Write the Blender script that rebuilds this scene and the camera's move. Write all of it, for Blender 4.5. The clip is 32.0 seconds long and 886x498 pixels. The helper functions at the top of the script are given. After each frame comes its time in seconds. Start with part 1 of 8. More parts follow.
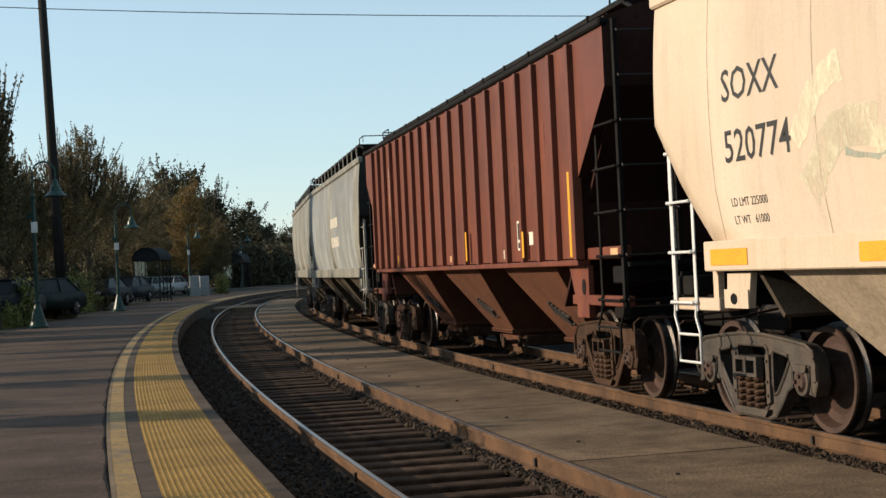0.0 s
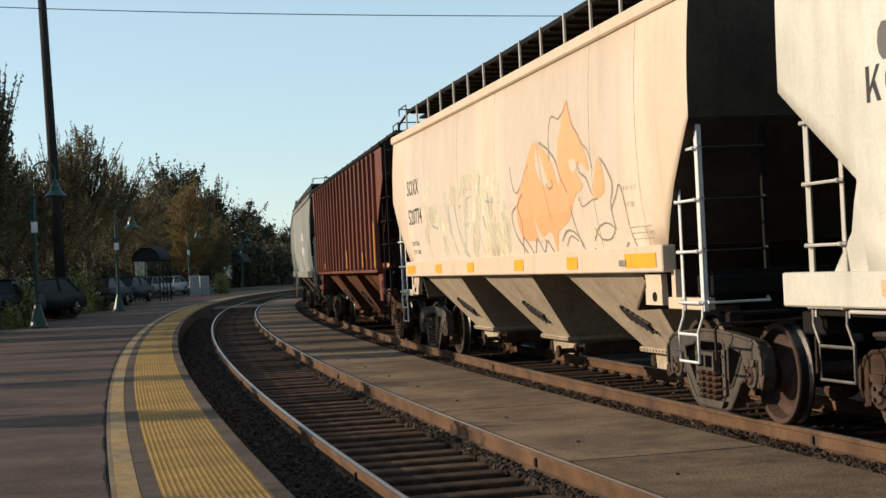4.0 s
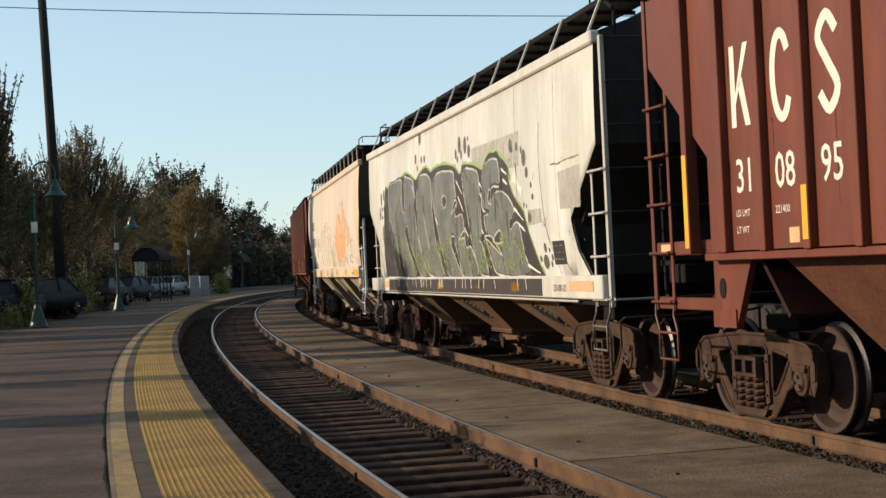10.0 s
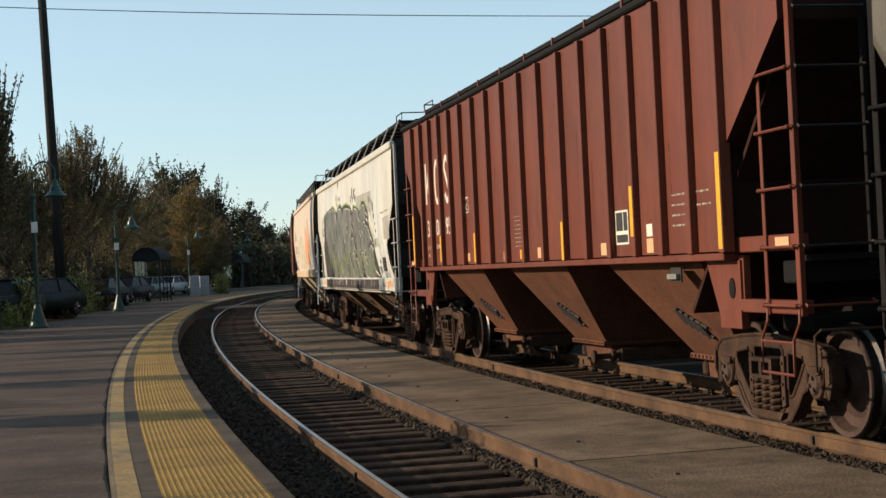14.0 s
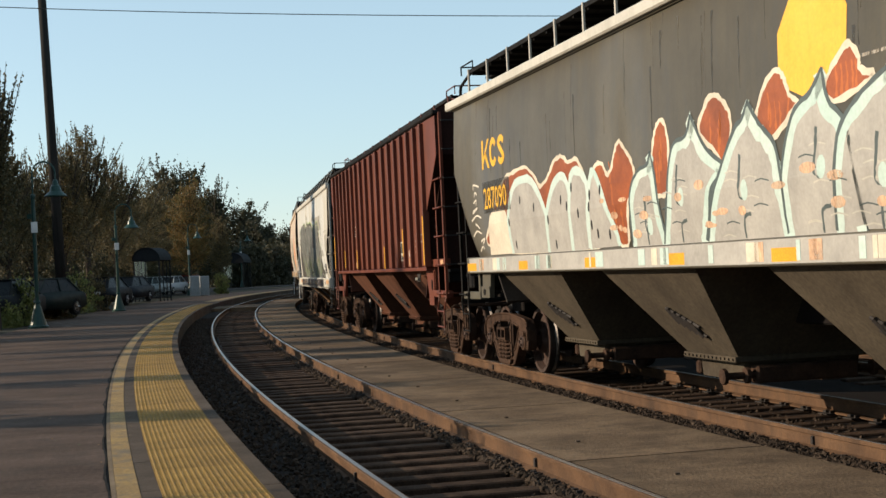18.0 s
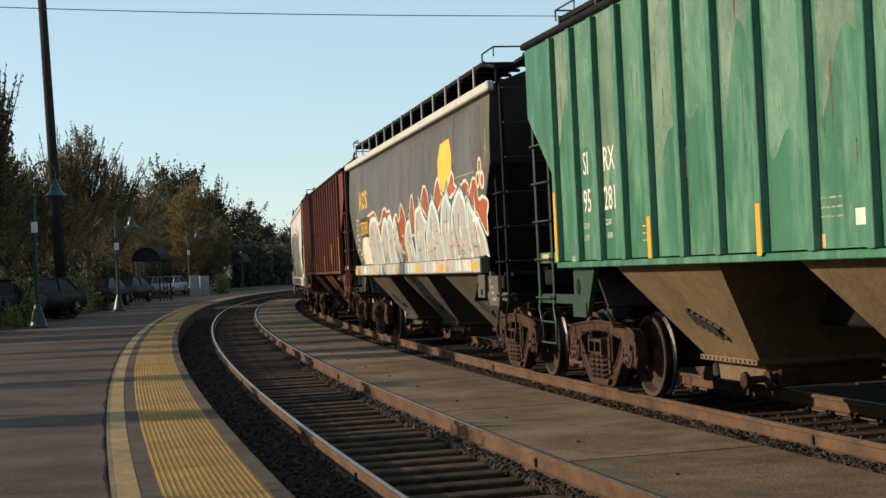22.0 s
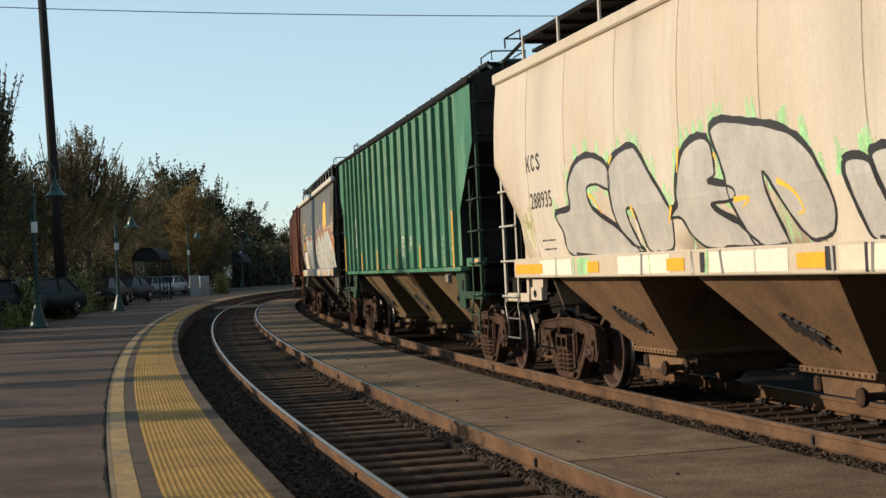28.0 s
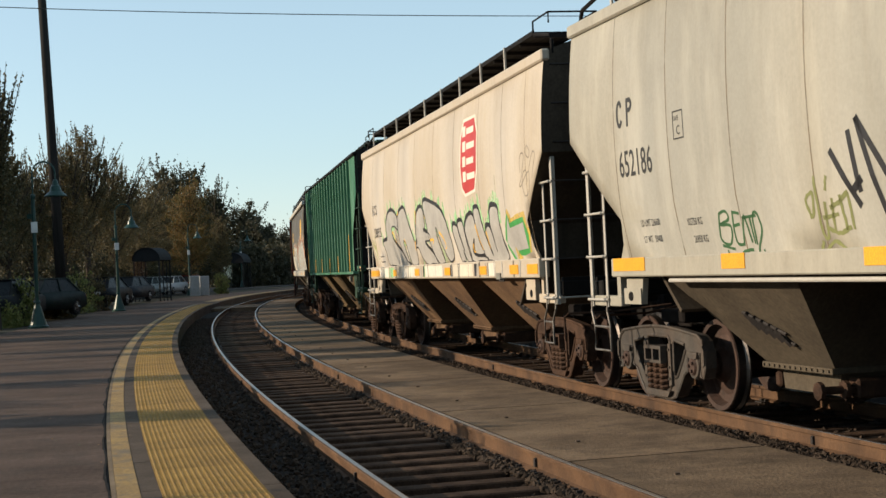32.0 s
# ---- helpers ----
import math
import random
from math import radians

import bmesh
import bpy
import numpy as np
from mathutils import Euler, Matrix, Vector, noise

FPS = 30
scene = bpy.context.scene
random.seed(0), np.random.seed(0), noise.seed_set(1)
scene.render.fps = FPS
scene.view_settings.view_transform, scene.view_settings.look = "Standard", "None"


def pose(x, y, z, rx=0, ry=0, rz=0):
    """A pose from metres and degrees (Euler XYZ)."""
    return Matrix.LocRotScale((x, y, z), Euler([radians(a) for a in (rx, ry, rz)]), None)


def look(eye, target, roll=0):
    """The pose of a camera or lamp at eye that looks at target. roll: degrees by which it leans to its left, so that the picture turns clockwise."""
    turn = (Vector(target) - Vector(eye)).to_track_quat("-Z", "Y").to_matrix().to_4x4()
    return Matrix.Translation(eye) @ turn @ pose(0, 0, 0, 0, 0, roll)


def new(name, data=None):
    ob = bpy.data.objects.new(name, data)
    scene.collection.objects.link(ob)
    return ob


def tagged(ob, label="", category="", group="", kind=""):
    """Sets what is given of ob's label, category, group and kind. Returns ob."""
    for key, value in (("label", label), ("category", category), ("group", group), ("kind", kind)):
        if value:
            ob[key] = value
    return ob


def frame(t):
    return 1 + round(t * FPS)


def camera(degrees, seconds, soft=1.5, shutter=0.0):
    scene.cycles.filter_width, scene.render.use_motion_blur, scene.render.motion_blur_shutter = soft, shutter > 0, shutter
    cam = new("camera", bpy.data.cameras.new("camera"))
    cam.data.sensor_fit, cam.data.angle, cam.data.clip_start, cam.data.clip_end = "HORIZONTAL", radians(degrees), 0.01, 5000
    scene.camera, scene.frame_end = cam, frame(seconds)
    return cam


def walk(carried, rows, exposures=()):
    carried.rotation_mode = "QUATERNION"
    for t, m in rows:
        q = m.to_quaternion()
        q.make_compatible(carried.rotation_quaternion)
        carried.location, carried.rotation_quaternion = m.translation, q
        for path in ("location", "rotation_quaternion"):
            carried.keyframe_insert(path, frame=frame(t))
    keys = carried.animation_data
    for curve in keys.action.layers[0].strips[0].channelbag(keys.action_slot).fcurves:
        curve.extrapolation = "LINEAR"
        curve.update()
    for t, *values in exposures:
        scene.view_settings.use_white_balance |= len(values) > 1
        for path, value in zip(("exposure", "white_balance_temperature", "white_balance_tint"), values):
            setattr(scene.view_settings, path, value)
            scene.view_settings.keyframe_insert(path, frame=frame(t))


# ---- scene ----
from mathutils import geometry

# Metres; the near rails' tops are z = 0 and the camera stands on the platform, looking along +y.
EYE = Vector((0, 0, 1.561))
cam = camera(33.755, 32.0)
VIEW = Matrix(((0.998905, 0.046778, 0.0), (0.000561, -0.011990, -0.999928), (-0.046775, 0.998833, -0.012003))).to_4x4()
STAND = Matrix.Translation(EYE) @ VIEW
walk(cam, [(0.0, STAND), (32.0, STAND)], exposures=[(0.0, 0.42, 6600, 8), (32.0, 0.42, 6600, 8)])

# ---- light ----
SUN_EL, SUN_AZ = 18.5, 2.0
sun_dir = Vector((-math.cos(radians(SUN_AZ)) * math.cos(radians(SUN_EL)), math.sin(radians(SUN_AZ)) * math.cos(radians(SUN_EL)), math.sin(radians(SUN_EL))))
world = bpy.data.worlds.new("sky")
scene.world = world
world.use_nodes = True
wn = world.node_tree
sky = wn.nodes.new("ShaderNodeTexSky")
sky.sky_type, sky.sun_disc = "NISHITA", False
sky.sun_elevation, sky.sun_rotation = radians(SUN_EL), radians(SUN_AZ - 90)
sky.air_density, sky.dust_density, sky.ozone_density = 1.0, 0.15, 2.4
pale = wn.nodes.new("ShaderNodeHueSaturation")
pale.inputs["Saturation"].default_value = 0.74
wn.links.new(sky.outputs[0], pale.inputs["Color"])
even = wn.nodes.new("ShaderNodeMix")
even.data_type = "RGBA"
even.inputs[0].default_value = 0.4
even.inputs[7].default_value = (2.75, 4.15, 5.0, 1)
wn.links.new(pale.outputs[0], even.inputs[6])
wn.links.new(even.outputs[2], wn.nodes["Background"].inputs[0])
wn.nodes["Background"].inputs[1].default_value = 0.135
sun = new("sun", bpy.data.lights.new("sun", "SUN"))
sun.data.energy, sun.data.angle, sun.data.color = 4.9, radians(0.6), (1.0, 0.83, 0.635)
sun.matrix_world = look(sun_dir * 200, (0, 0, 0))


# ---- materials ----
def surf(name, col, col2=None, rough=0.7, scale=3.0, fine=40.0, bump=0.2, metal=0.0, streak=0.0, dirt=None, amount=0.5, islands=False, per_object=0.0, stretch=(1, 1, 1), grainy=0.45, fade=None, faded=0.0):
    """A painted, stony or metal surface: two tones at a large scale, a fine grain, optional vertical dirt streaks."""
    col, col2, dirt, fade = [tuple(0.8 * v for v in c) if c else c for c in (col, col2, dirt, fade)]
    m = bpy.data.materials.new(name)
    m.use_nodes = True
    n, l = m.node_tree.nodes, m.node_tree.links
    b = n["Principled BSDF"]
    b.inputs["Roughness"].default_value, b.inputs["Metallic"].default_value = rough, metal
    b.inputs["Specular IOR Level"].default_value = 0.08 if rough >= 0.8 else 0.3
    tc = n.new("ShaderNodeTexCoord")
    mp = n.new("ShaderNodeMapping")
    mp.inputs["Scale"].default_value = stretch
    l.new(tc.outputs["Object"], mp.inputs["Vector"])
    big = n.new("ShaderNodeTexNoise")
    big.inputs["Scale"].default_value, big.inputs["Detail"].default_value, big.inputs["Roughness"].default_value = scale, 6, 0.62
    l.new(mp.outputs[0], big.inputs["Vector"])
    small = n.new("ShaderNodeTexNoise")
    small.inputs["Scale"].default_value, small.inputs["Detail"].default_value = fine, 4
    l.new(mp.outputs[0], small.inputs["Vector"])
    c2 = col2 or tuple(c * 0.72 for c in col)
    ramp = n.new("ShaderNodeMapRange")
    ramp.inputs[1].default_value, ramp.inputs[2].default_value = 0.35, 0.68
    l.new(big.outputs[0], ramp.inputs[0])
    mix = n.new("ShaderNodeMix")
    mix.data_type = "RGBA"
    mix.inputs[6].default_value, mix.inputs[7].default_value = (*col, 1), (*c2, 1)
    l.new(ramp.outputs[0], mix.inputs[0])
    out = mix.outputs[2]
    grain = n.new("ShaderNodeMix")
    grain.data_type, grain.blend_type = "RGBA", "MULTIPLY"
    grain.inputs[0].default_value = grainy
    l.new(out, grain.inputs[6])
    g2 = n.new("ShaderNodeMapRange")
    g2.inputs[1].default_value, g2.inputs[2].default_value, g2.inputs[3].default_value, g2.inputs[4].default_value = 0.3, 0.7, 0.55, 1.25
    l.new(small.outputs[0], g2.inputs[0])
    l.new(g2.outputs[0], grain.inputs[7])
    out = grain.outputs[2]
    if streak:
        ms = n.new("ShaderNodeMapping")
        ms.inputs["Scale"].default_value = (2.6, 2.6, 0.16)
        l.new(tc.outputs["Object"], ms.inputs["Vector"])
        st = n.new("ShaderNodeTexNoise")
        st.inputs["Scale"].default_value, st.inputs["Detail"].default_value, st.inputs["Roughness"].default_value = 2.2, 7, 0.7
        l.new(ms.outputs[0], st.inputs["Vector"])
        sr = n.new("ShaderNodeMapRange")
        sr.inputs[1].default_value, sr.inputs[2].default_value, sr.inputs[4].default_value = 0.50, 0.80, streak
        l.new(st.outputs[0], sr.inputs[0])
        sm = n.new("ShaderNodeMix")
        sm.data_type = "RGBA"
        sm.inputs[7].default_value = (*(dirt or (0.05, 0.035, 0.025)), 1)
        l.new(sr.outputs[0], sm.inputs[0])
        l.new(out, sm.inputs[6])
        out = sm.outputs[2]
    if fade:
        mf = n.new("ShaderNodeMapping")
        mf.inputs["Scale"].default_value, mf.inputs["Location"].default_value = (1.5, 1.5, 0.35), (7.3, 2.1, 4.4)
        l.new(tc.outputs["Object"], mf.inputs["Vector"])
        ft = n.new("ShaderNodeTexNoise")
        ft.inputs["Scale"].default_value, ft.inputs["Detail"].default_value, ft.inputs["Roughness"].default_value = 1.7, 8, 0.72
        l.new(mf.outputs[0], ft.inputs["Vector"])
        fr = n.new("ShaderNodeMapRange")
        fr.inputs[1].default_value, fr.inputs[2].default_value, fr.inputs[4].default_value = 0.48, 0.66, faded
        l.new(ft.outputs[0], fr.inputs[0])
        fm = n.new("ShaderNodeMix")
        fm.data_type = "RGBA"
        fm.inputs[7].default_value = (*fade, 1)
        l.new(fr.outputs[0], fm.inputs[0])
        l.new(out, fm.inputs[6])
        out = fm.outputs[2]
    if islands or per_object:
        src = n.new("ShaderNodeNewGeometry").outputs["Random Per Island"] if islands else n.new("ShaderNodeObjectInfo").outputs["Random"]
        vr = n.new("ShaderNodeMapRange")
        k = per_object or 0.4
        vr.inputs[3].default_value, vr.inputs[4].default_value = 1 - k, 1 + k
        l.new(src, vr.inputs[0])
        vm = n.new("ShaderNodeMix")
        vm.data_type, vm.blend_type = "RGBA", "MULTIPLY"
        vm.inputs[0].default_value = 1
        l.new(out, vm.inputs[6])
        l.new(vr.outputs[0], vm.inputs[7])
        out = vm.outputs[2]
    l.new(out, b.inputs["Base Color"])
    rr = n.new("ShaderNodeMapRange")
    rr.inputs[3].default_value, rr.inputs[4].default_value = max(0.05, rough - 0.15), min(1, rough + 0.15)
    l.new(big.outputs[0], rr.inputs[0])
    l.new(rr.outputs[0], b.inputs["Roughness"])
    if bump:
        bp = n.new("ShaderNodeBump")
        bp.inputs["Strength"].default_value, bp.inputs["Distance"].default_value = bump, 0.02
        l.new(small.outputs[0], bp.inputs["Height"])
        l.new(bp.outputs[0], b.inputs["Normal"])
    return m


def plain(name, col, rough=0.5, metal=0.0, grain=0.15):
    return surf(name, col, tuple(c * (1 - grain) for c in col), rough, 4.0, 60.0, 0.05, metal)


def glass(name, col=(0.8, 0.85, 0.85), rough=0.05):
    m = bpy.data.materials.new(name)
    m.use_nodes = True
    b = m.node_tree.nodes["Principled BSDF"]
    b.inputs["Base Color"].default_value, b.inputs["Roughness"].default_value = (*col, 1), rough
    b.inputs["Transmission Weight"].default_value, b.inputs["IOR"].default_value = 1.0, 1.1
    return m


M = {
    "ground": surf("dry_ground", (0.06, 0.05, 0.036), (0.036, 0.036, 0.022), 0.95, 0.3, 8, 0.5),
    "asphalt": surf("asphalt", (0.055, 0.052, 0.05), (0.04, 0.04, 0.04), 0.9, 0.8, 60, 0.4),
    "platform": surf("platform_concrete", (0.145, 0.099, 0.077), (0.078, 0.053, 0.042), 0.85, 0.8, 34, 0.5, grainy=0.8, stretch=(0.7, 1.6, 1), fade=(0.06, 0.046, 0.038), faded=0.6),
    "edge": surf("edge_concrete", (0.12, 0.09, 0.068), (0.07, 0.053, 0.042), 0.85, 1.5, 50, 0.3, per_object=0.08),
    "slab": surf("strip_concrete", (0.225, 0.158, 0.103), (0.115, 0.08, 0.053), 0.85, 0.9, 36, 0.4, per_object=0.16, grainy=0.7, fade=(0.06, 0.044, 0.033), faded=0.6),
    "yellow": surf("tactile_yellow", (0.44, 0.26, 0.065), (0.33, 0.195, 0.055), 0.6, 2.0, 40, 0.15, per_object=0.1, fade=(0.2, 0.12, 0.05), faded=0.5),
    "grime": surf("tactile_base", (0.36, 0.215, 0.06), (0.25, 0.15, 0.045), 0.8, 2.0, 40, 0.2, per_object=0.12),
    "line": surf("worn_yellow_line", (0.39, 0.235, 0.06), (0.27, 0.165, 0.06), 0.7, 3.0, 30, 0.3, grainy=0.7, fade=(0.13, 0.10, 0.07), faded=0.85),
    "bare": surf("bare_concrete", (0.26, 0.19, 0.125), (0.15, 0.11, 0.075), 0.85, 3.0, 50, 0.3),
    "groove": plain("dark_joint", (0.02, 0.018, 0.016), 0.9),
    "rubber": surf("flangeway_seal", (0.06, 0.05, 0.042), (0.035, 0.03, 0.026), 0.8, 2, 30, 0.3),
    "rail": surf("rusty_rail", (0.155, 0.088, 0.050), (0.085, 0.050, 0.032), 0.8, 2.0, 50, 0.3, fade=(0.05, 0.035, 0.027), faded=0.6),
    "railtop": plain("polished_railhead", (0.42, 0.37, 0.33), 0.38, 1.0),
    "tie": surf("weathered_tie", (0.085, 0.054, 0.037), (0.036, 0.023, 0.017), 0.95, 5, 50, 0.6, per_object=0.3),
    "ballast": surf("ballast_bed", (0.022, 0.016, 0.013), (0.012, 0.009, 0.008), 0.95, 6, 60, 0.8),
    "stone": surf("ballast_stone", (0.068, 0.049, 0.036), (0.026, 0.019, 0.015), 0.9, 8, 60, 0.3, islands=True),
    "bark": surf("bark", (0.085, 0.065, 0.05), (0.05, 0.038, 0.03), 0.95, 4, 30, 0.6),
    "pole": surf("pole_wood", (0.036, 0.033, 0.030), (0.022, 0.020, 0.019), 0.9, 2, 30, 0.5, stretch=(4, 4, 0.4)),
    "wire": plain("cable_black", (0.03, 0.03, 0.032), 0.6),
    "green": surf("green_lamp_paint", (0.010, 0.05, 0.04), (0.008, 0.038, 0.032), 0.4, 3, 40, 0.05),
    "darkmetal": plain("dark_metal", (0.022, 0.023, 0.025), 0.8),
    "white": plain("white_paint", (0.75, 0.74, 0.72), 0.5),
    "truck": surf("truck_iron", (0.082, 0.046, 0.03), (0.034, 0.021, 0.016), 0.8, 4, 40, 0.3),
    "truckgrey": surf("greasy_grey_iron", (0.075, 0.062, 0.050), (0.034, 0.028, 0.024), 0.7, 4, 40, 0.3, fade=(0.10, 0.065, 0.045), faded=0.5),
    "truckdark": surf("greasy_iron", (0.035, 0.027, 0.023), (0.02, 0.016, 0.015), 0.7, 4, 40, 0.3),
    "wheel": surf("wheel_steel", (0.075, 0.038, 0.026), (0.035, 0.021, 0.016), 0.75, 3, 30, 0.2),
    "tread": plain("polished_tread", (0.13, 0.115, 0.105), 0.45, 1.0),
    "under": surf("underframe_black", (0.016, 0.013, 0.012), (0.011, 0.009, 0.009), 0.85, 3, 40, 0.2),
    "stepbar": surf("worn_step_steel", (0.20, 0.18, 0.16), (0.09, 0.08, 0.07), 0.55, 5, 50, 0.1, 0.4),
    "pipe": plain("grey_pipe", (0.52, 0.48, 0.42), 0.5),
    "orange": plain("yellow_reflector", (0.85, 0.40, 0.03), 0.45),
    "tape": plain("faded_tape", (0.75, 0.42, 0.22), 0.5),
    "glass": glass("clear_glass"),
    "carglass": plain("tinted_glass", (0.012, 0.014, 0.016), 0.3),
    "tyre": plain("tyre_rubber", (0.02, 0.02, 0.02), 0.85),
    "alloy": plain("alloy", (0.5, 0.5, 0.5), 0.3, 1.0),
}


def foliage(name, a, b):
    m = bpy.data.materials.new(name)
    m.use_nodes = True
    n, l = m.node_tree.nodes, m.node_tree.links
    p = n["Principled BSDF"]
    p.inputs["Roughness"].default_value = 0.6
    g = n.new("ShaderNodeNewGeometry")
    r = n.new("ShaderNodeValToRGB")
    r.color_ramp.elements[0].color, r.color_ramp.elements[1].color = (*a, 1), (*b, 1)
    l.new(g.outputs["Random Per Island"], r.inputs[0])
    l.new(r.outputs[0], p.inputs["Base Color"])
    t = n.new("ShaderNodeBsdfTranslucent")
    l.new(r.outputs[0], t.inputs["Color"])
    mx = n.new("ShaderNodeMixShader")
    mx.inputs[0].default_value = 0.35
    l.new(p.outputs[0], mx.inputs[1])
    l.new(t.outputs[0], mx.inputs[2])
    l.new(mx.outputs[0], n["Material Output"].inputs["Surface"])
    return m


M["carglass"].node_tree.nodes["Principled BSDF"].inputs["Specular IOR Level"].default_value = 0.06
M["leaf_dark"] = foliage("leaves_dark", (0.036, 0.04, 0.017), (0.15, 0.106, 0.042))
M["leaf_olive"] = foliage("leaves_olive", (0.036, 0.039, 0.016), (0.18, 0.12, 0.044))
M["leaf_orange"] = foliage("leaves_turning", (0.05, 0.07, 0.02), (0.26, 0.13, 0.032))
M["leaf_green"] = foliage("leaves_green", (0.10, 0.13, 0.035), (0.26, 0.25, 0.07))
M["leaf_far"] = foliage("leaves_far", (0.022, 0.026, 0.013), (0.08, 0.066, 0.03))


# ---- the line of the track ----
K0, K1, K2 = 0.00288, -0.00282, 0.00208
X0, Y0, HEAD = 2.8655, 17.1725, 0.22159
_S = np.arange(-240.0, 320.0, 0.5)
_k = K0 + K1 * (_S / 50) + K2 * (_S / 50) ** 2
_k = np.where(_S > 90, K0 + K1 * 1.8 + K2 * 3.24, _k)
_k = np.where(_S < -40, K0 + K1 * -0.8 + K2 * 0.64, _k)
_i0 = int(np.searchsorted(_S, 0.0))


def _run(v):
    c = np.concatenate([[0], np.cumsum((v[1:] + v[:-1]) / 2 * 0.5)])
    return c - c[_i0]


_H = -HEAD + _run(_k)
_X, _Y = X0 + _run(np.sin(_H)), Y0 + _run(np.cos(_H))


def spot(s, off=0.0, z=0.0):
    """The place s metres along the far track's centre line, off metres to its left."""
    h = float(np.interp(s, _S, _H))
    return Vector((float(np.interp(s, _S, _X)) - off * math.cos(h), float(np.interp(s, _S, _Y)) + off * math.sin(h), z))


def along(s, off=0.0, z=0.0):
    """A pose there whose x axis runs along the track and whose y axis points to its left."""
    return Matrix.Translation(spot(s, off, z)) @ Matrix.Rotation(math.pi / 2 - float(np.interp(s, _S, _H)), 4, "Z")


def travel(t):
    """Metres that the train has gone t seconds after the start; it slows a little."""
    a = lambda u: math.log1p(math.exp((u - 6.5) / 2.3))
    return 3.07 * t + 0.47 * (t - 2.3 * (a(t) - a(0.0)))


# ---- building helpers ----
def mesh_of(bm, material, smooth=False):
    me = bpy.data.meshes.new("m")
    bmesh.ops.recalc_face_normals(bm, faces=bm.faces)
    bm.to_mesh(me)
    bm.free()
    for mt in (material if isinstance(material, (list, tuple)) else [material]):
        me.materials.append(mt)
    if smooth:
        me.polygons.foreach_set("use_smooth", [True] * len(me.polygons))
    return me


def put(name, me, parent=None, m=None, label=""):
    ob = new(name, me)
    if parent:
        ob.parent = parent
    if m is not None:
        ob.matrix_basis = m
    if label:
        ob["label"] = label
    return ob


def part(name, bm, material, parent=None, label="", m=None, smooth=False):
    return put(name, mesh_of(bm, material, smooth), parent, m, label)


def thing(name, label, category, group="", m=None, kind=""):
    ob = tagged(new(name), label, category, group, kind)
    ob.empty_display_size = 0.2
    if m is not None:
        ob.matrix_basis = m
    return ob


def box(bm, x0, x1, y0, y1, z0, z1, bevel=0.0, m=None):
    r = bmesh.ops.create_cube(bm, size=1)
    vs = r["verts"]
    for v in vs:
        v.co = Vector((x0 + (v.co.x + 0.5) * (x1 - x0), y0 + (v.co.y + 0.5) * (y1 - y0), z0 + (v.co.z + 0.5) * (z1 - z0)))
    if bevel:
        es = list({e for v in vs for e in v.link_edges})
        q = bmesh.ops.bevel(bm, geom=es, offset=bevel, segments=1, affect="EDGES")
        vs = list({v for f in q["faces"] for v in f.verts} | {v for v in vs if v.is_valid})
    if m is not None:
        bmesh.ops.transform(bm, matrix=m, verts=vs)
    return bm


def tube(bm, pts, r, seg=6, caps=True):
    """A round bar through the points; r may be one radius or one per point."""
    pts = [Vector(p) for p in pts]
    rs = r if isinstance(r, (list, tuple)) else [r] * len(pts)
    rings = []
    for i, p in enumerate(pts):
        d = (pts[min(i + 1, len(pts) - 1)] - pts[max(i - 1, 0)]).normalized()
        u = d.cross(Vector((0, 0, 1)) if abs(d.z) < 0.9 else Vector((1, 0, 0))).normalized()
        w = d.cross(u)
        rings.append([bm.verts.new(p + (u * math.cos(a) + w * math.sin(a)) * rs[i]) for a in (2 * math.pi * k / seg for k in range(seg))])
    for a, b in zip(rings, rings[1:]):
        for k in range(seg):
            bm.faces.new((a[k], a[(k + 1) % seg], b[(k + 1) % seg], b[k]))
    if caps:
        bm.faces.new(rings[0][::-1])
        bm.faces.new(rings[-1])
    return bm


def lathe(bm, prof, seg=16, axis="z", at=(0, 0, 0)):
    """A turned shape from (radius, height) pairs."""
    rings = []
    for r, h in prof:
        ring = []
        for k in range(seg):
            a = 2 * math.pi * k / seg
            c, s = r * math.cos(a), r * math.sin(a)
            co = {"z": (c, s, h), "y": (c, h, s), "x": (h, c, s)}[axis]
            ring.append(bm.verts.new(Vector(co) + Vector(at)))
        rings.append(ring)
    for a, b in zip(rings, rings[1:]):
        for k in range(seg):
            bm.faces.new((a[k], a[(k + 1) % seg], b[(k + 1) % seg], b[k]))
    for ring in (rings[0][::-1], rings[-1]):
        bm.faces.new(ring)
    return bm


def plate(bm, poly, y0, y1):
    """A flat plate with the outline poly, (x, z) pairs, between y0 and y1."""
    a = [bm.verts.new((x, y0, z)) for x, z in poly]
    b = [bm.verts.new((x, y1, z)) for x, z in poly]
    bm.faces.new(a)
    bm.faces.new(b[::-1])
    for i in range(len(poly)):
        j = (i + 1) % len(poly)
        bm.faces.new((a[i], b[i], b[j], a[j]))
    return bm


def sweep(bm, prof, s0, s1, step=1.0, closed=True, wob=0.0):
    """The profile, (off, z) pairs, carried along the track from s0 to s1."""
    n = max(1, round((s1 - s0) / step))
    rings = [[bm.verts.new(spot(s0 + (s1 - s0) * i / n, o, z)) for o, z in prof] for i in range(n + 1)]
    m = len(prof)
    for a, b in zip(rings, rings[1:]):
        for k in range(m if closed else m - 1):
            bm.faces.new((a[k], a[(k + 1) % m], b[(k + 1) % m], b[k]))
    if closed:
        bm.faces.new(rings[0][::-1])
        bm.faces.new(rings[-1])
    return bm


def setting(name, bm, material, label, smooth=False):
    return tagged(part(name, bm, material, None, "", None, smooth), label, name.split("_")[0], "", "structure")


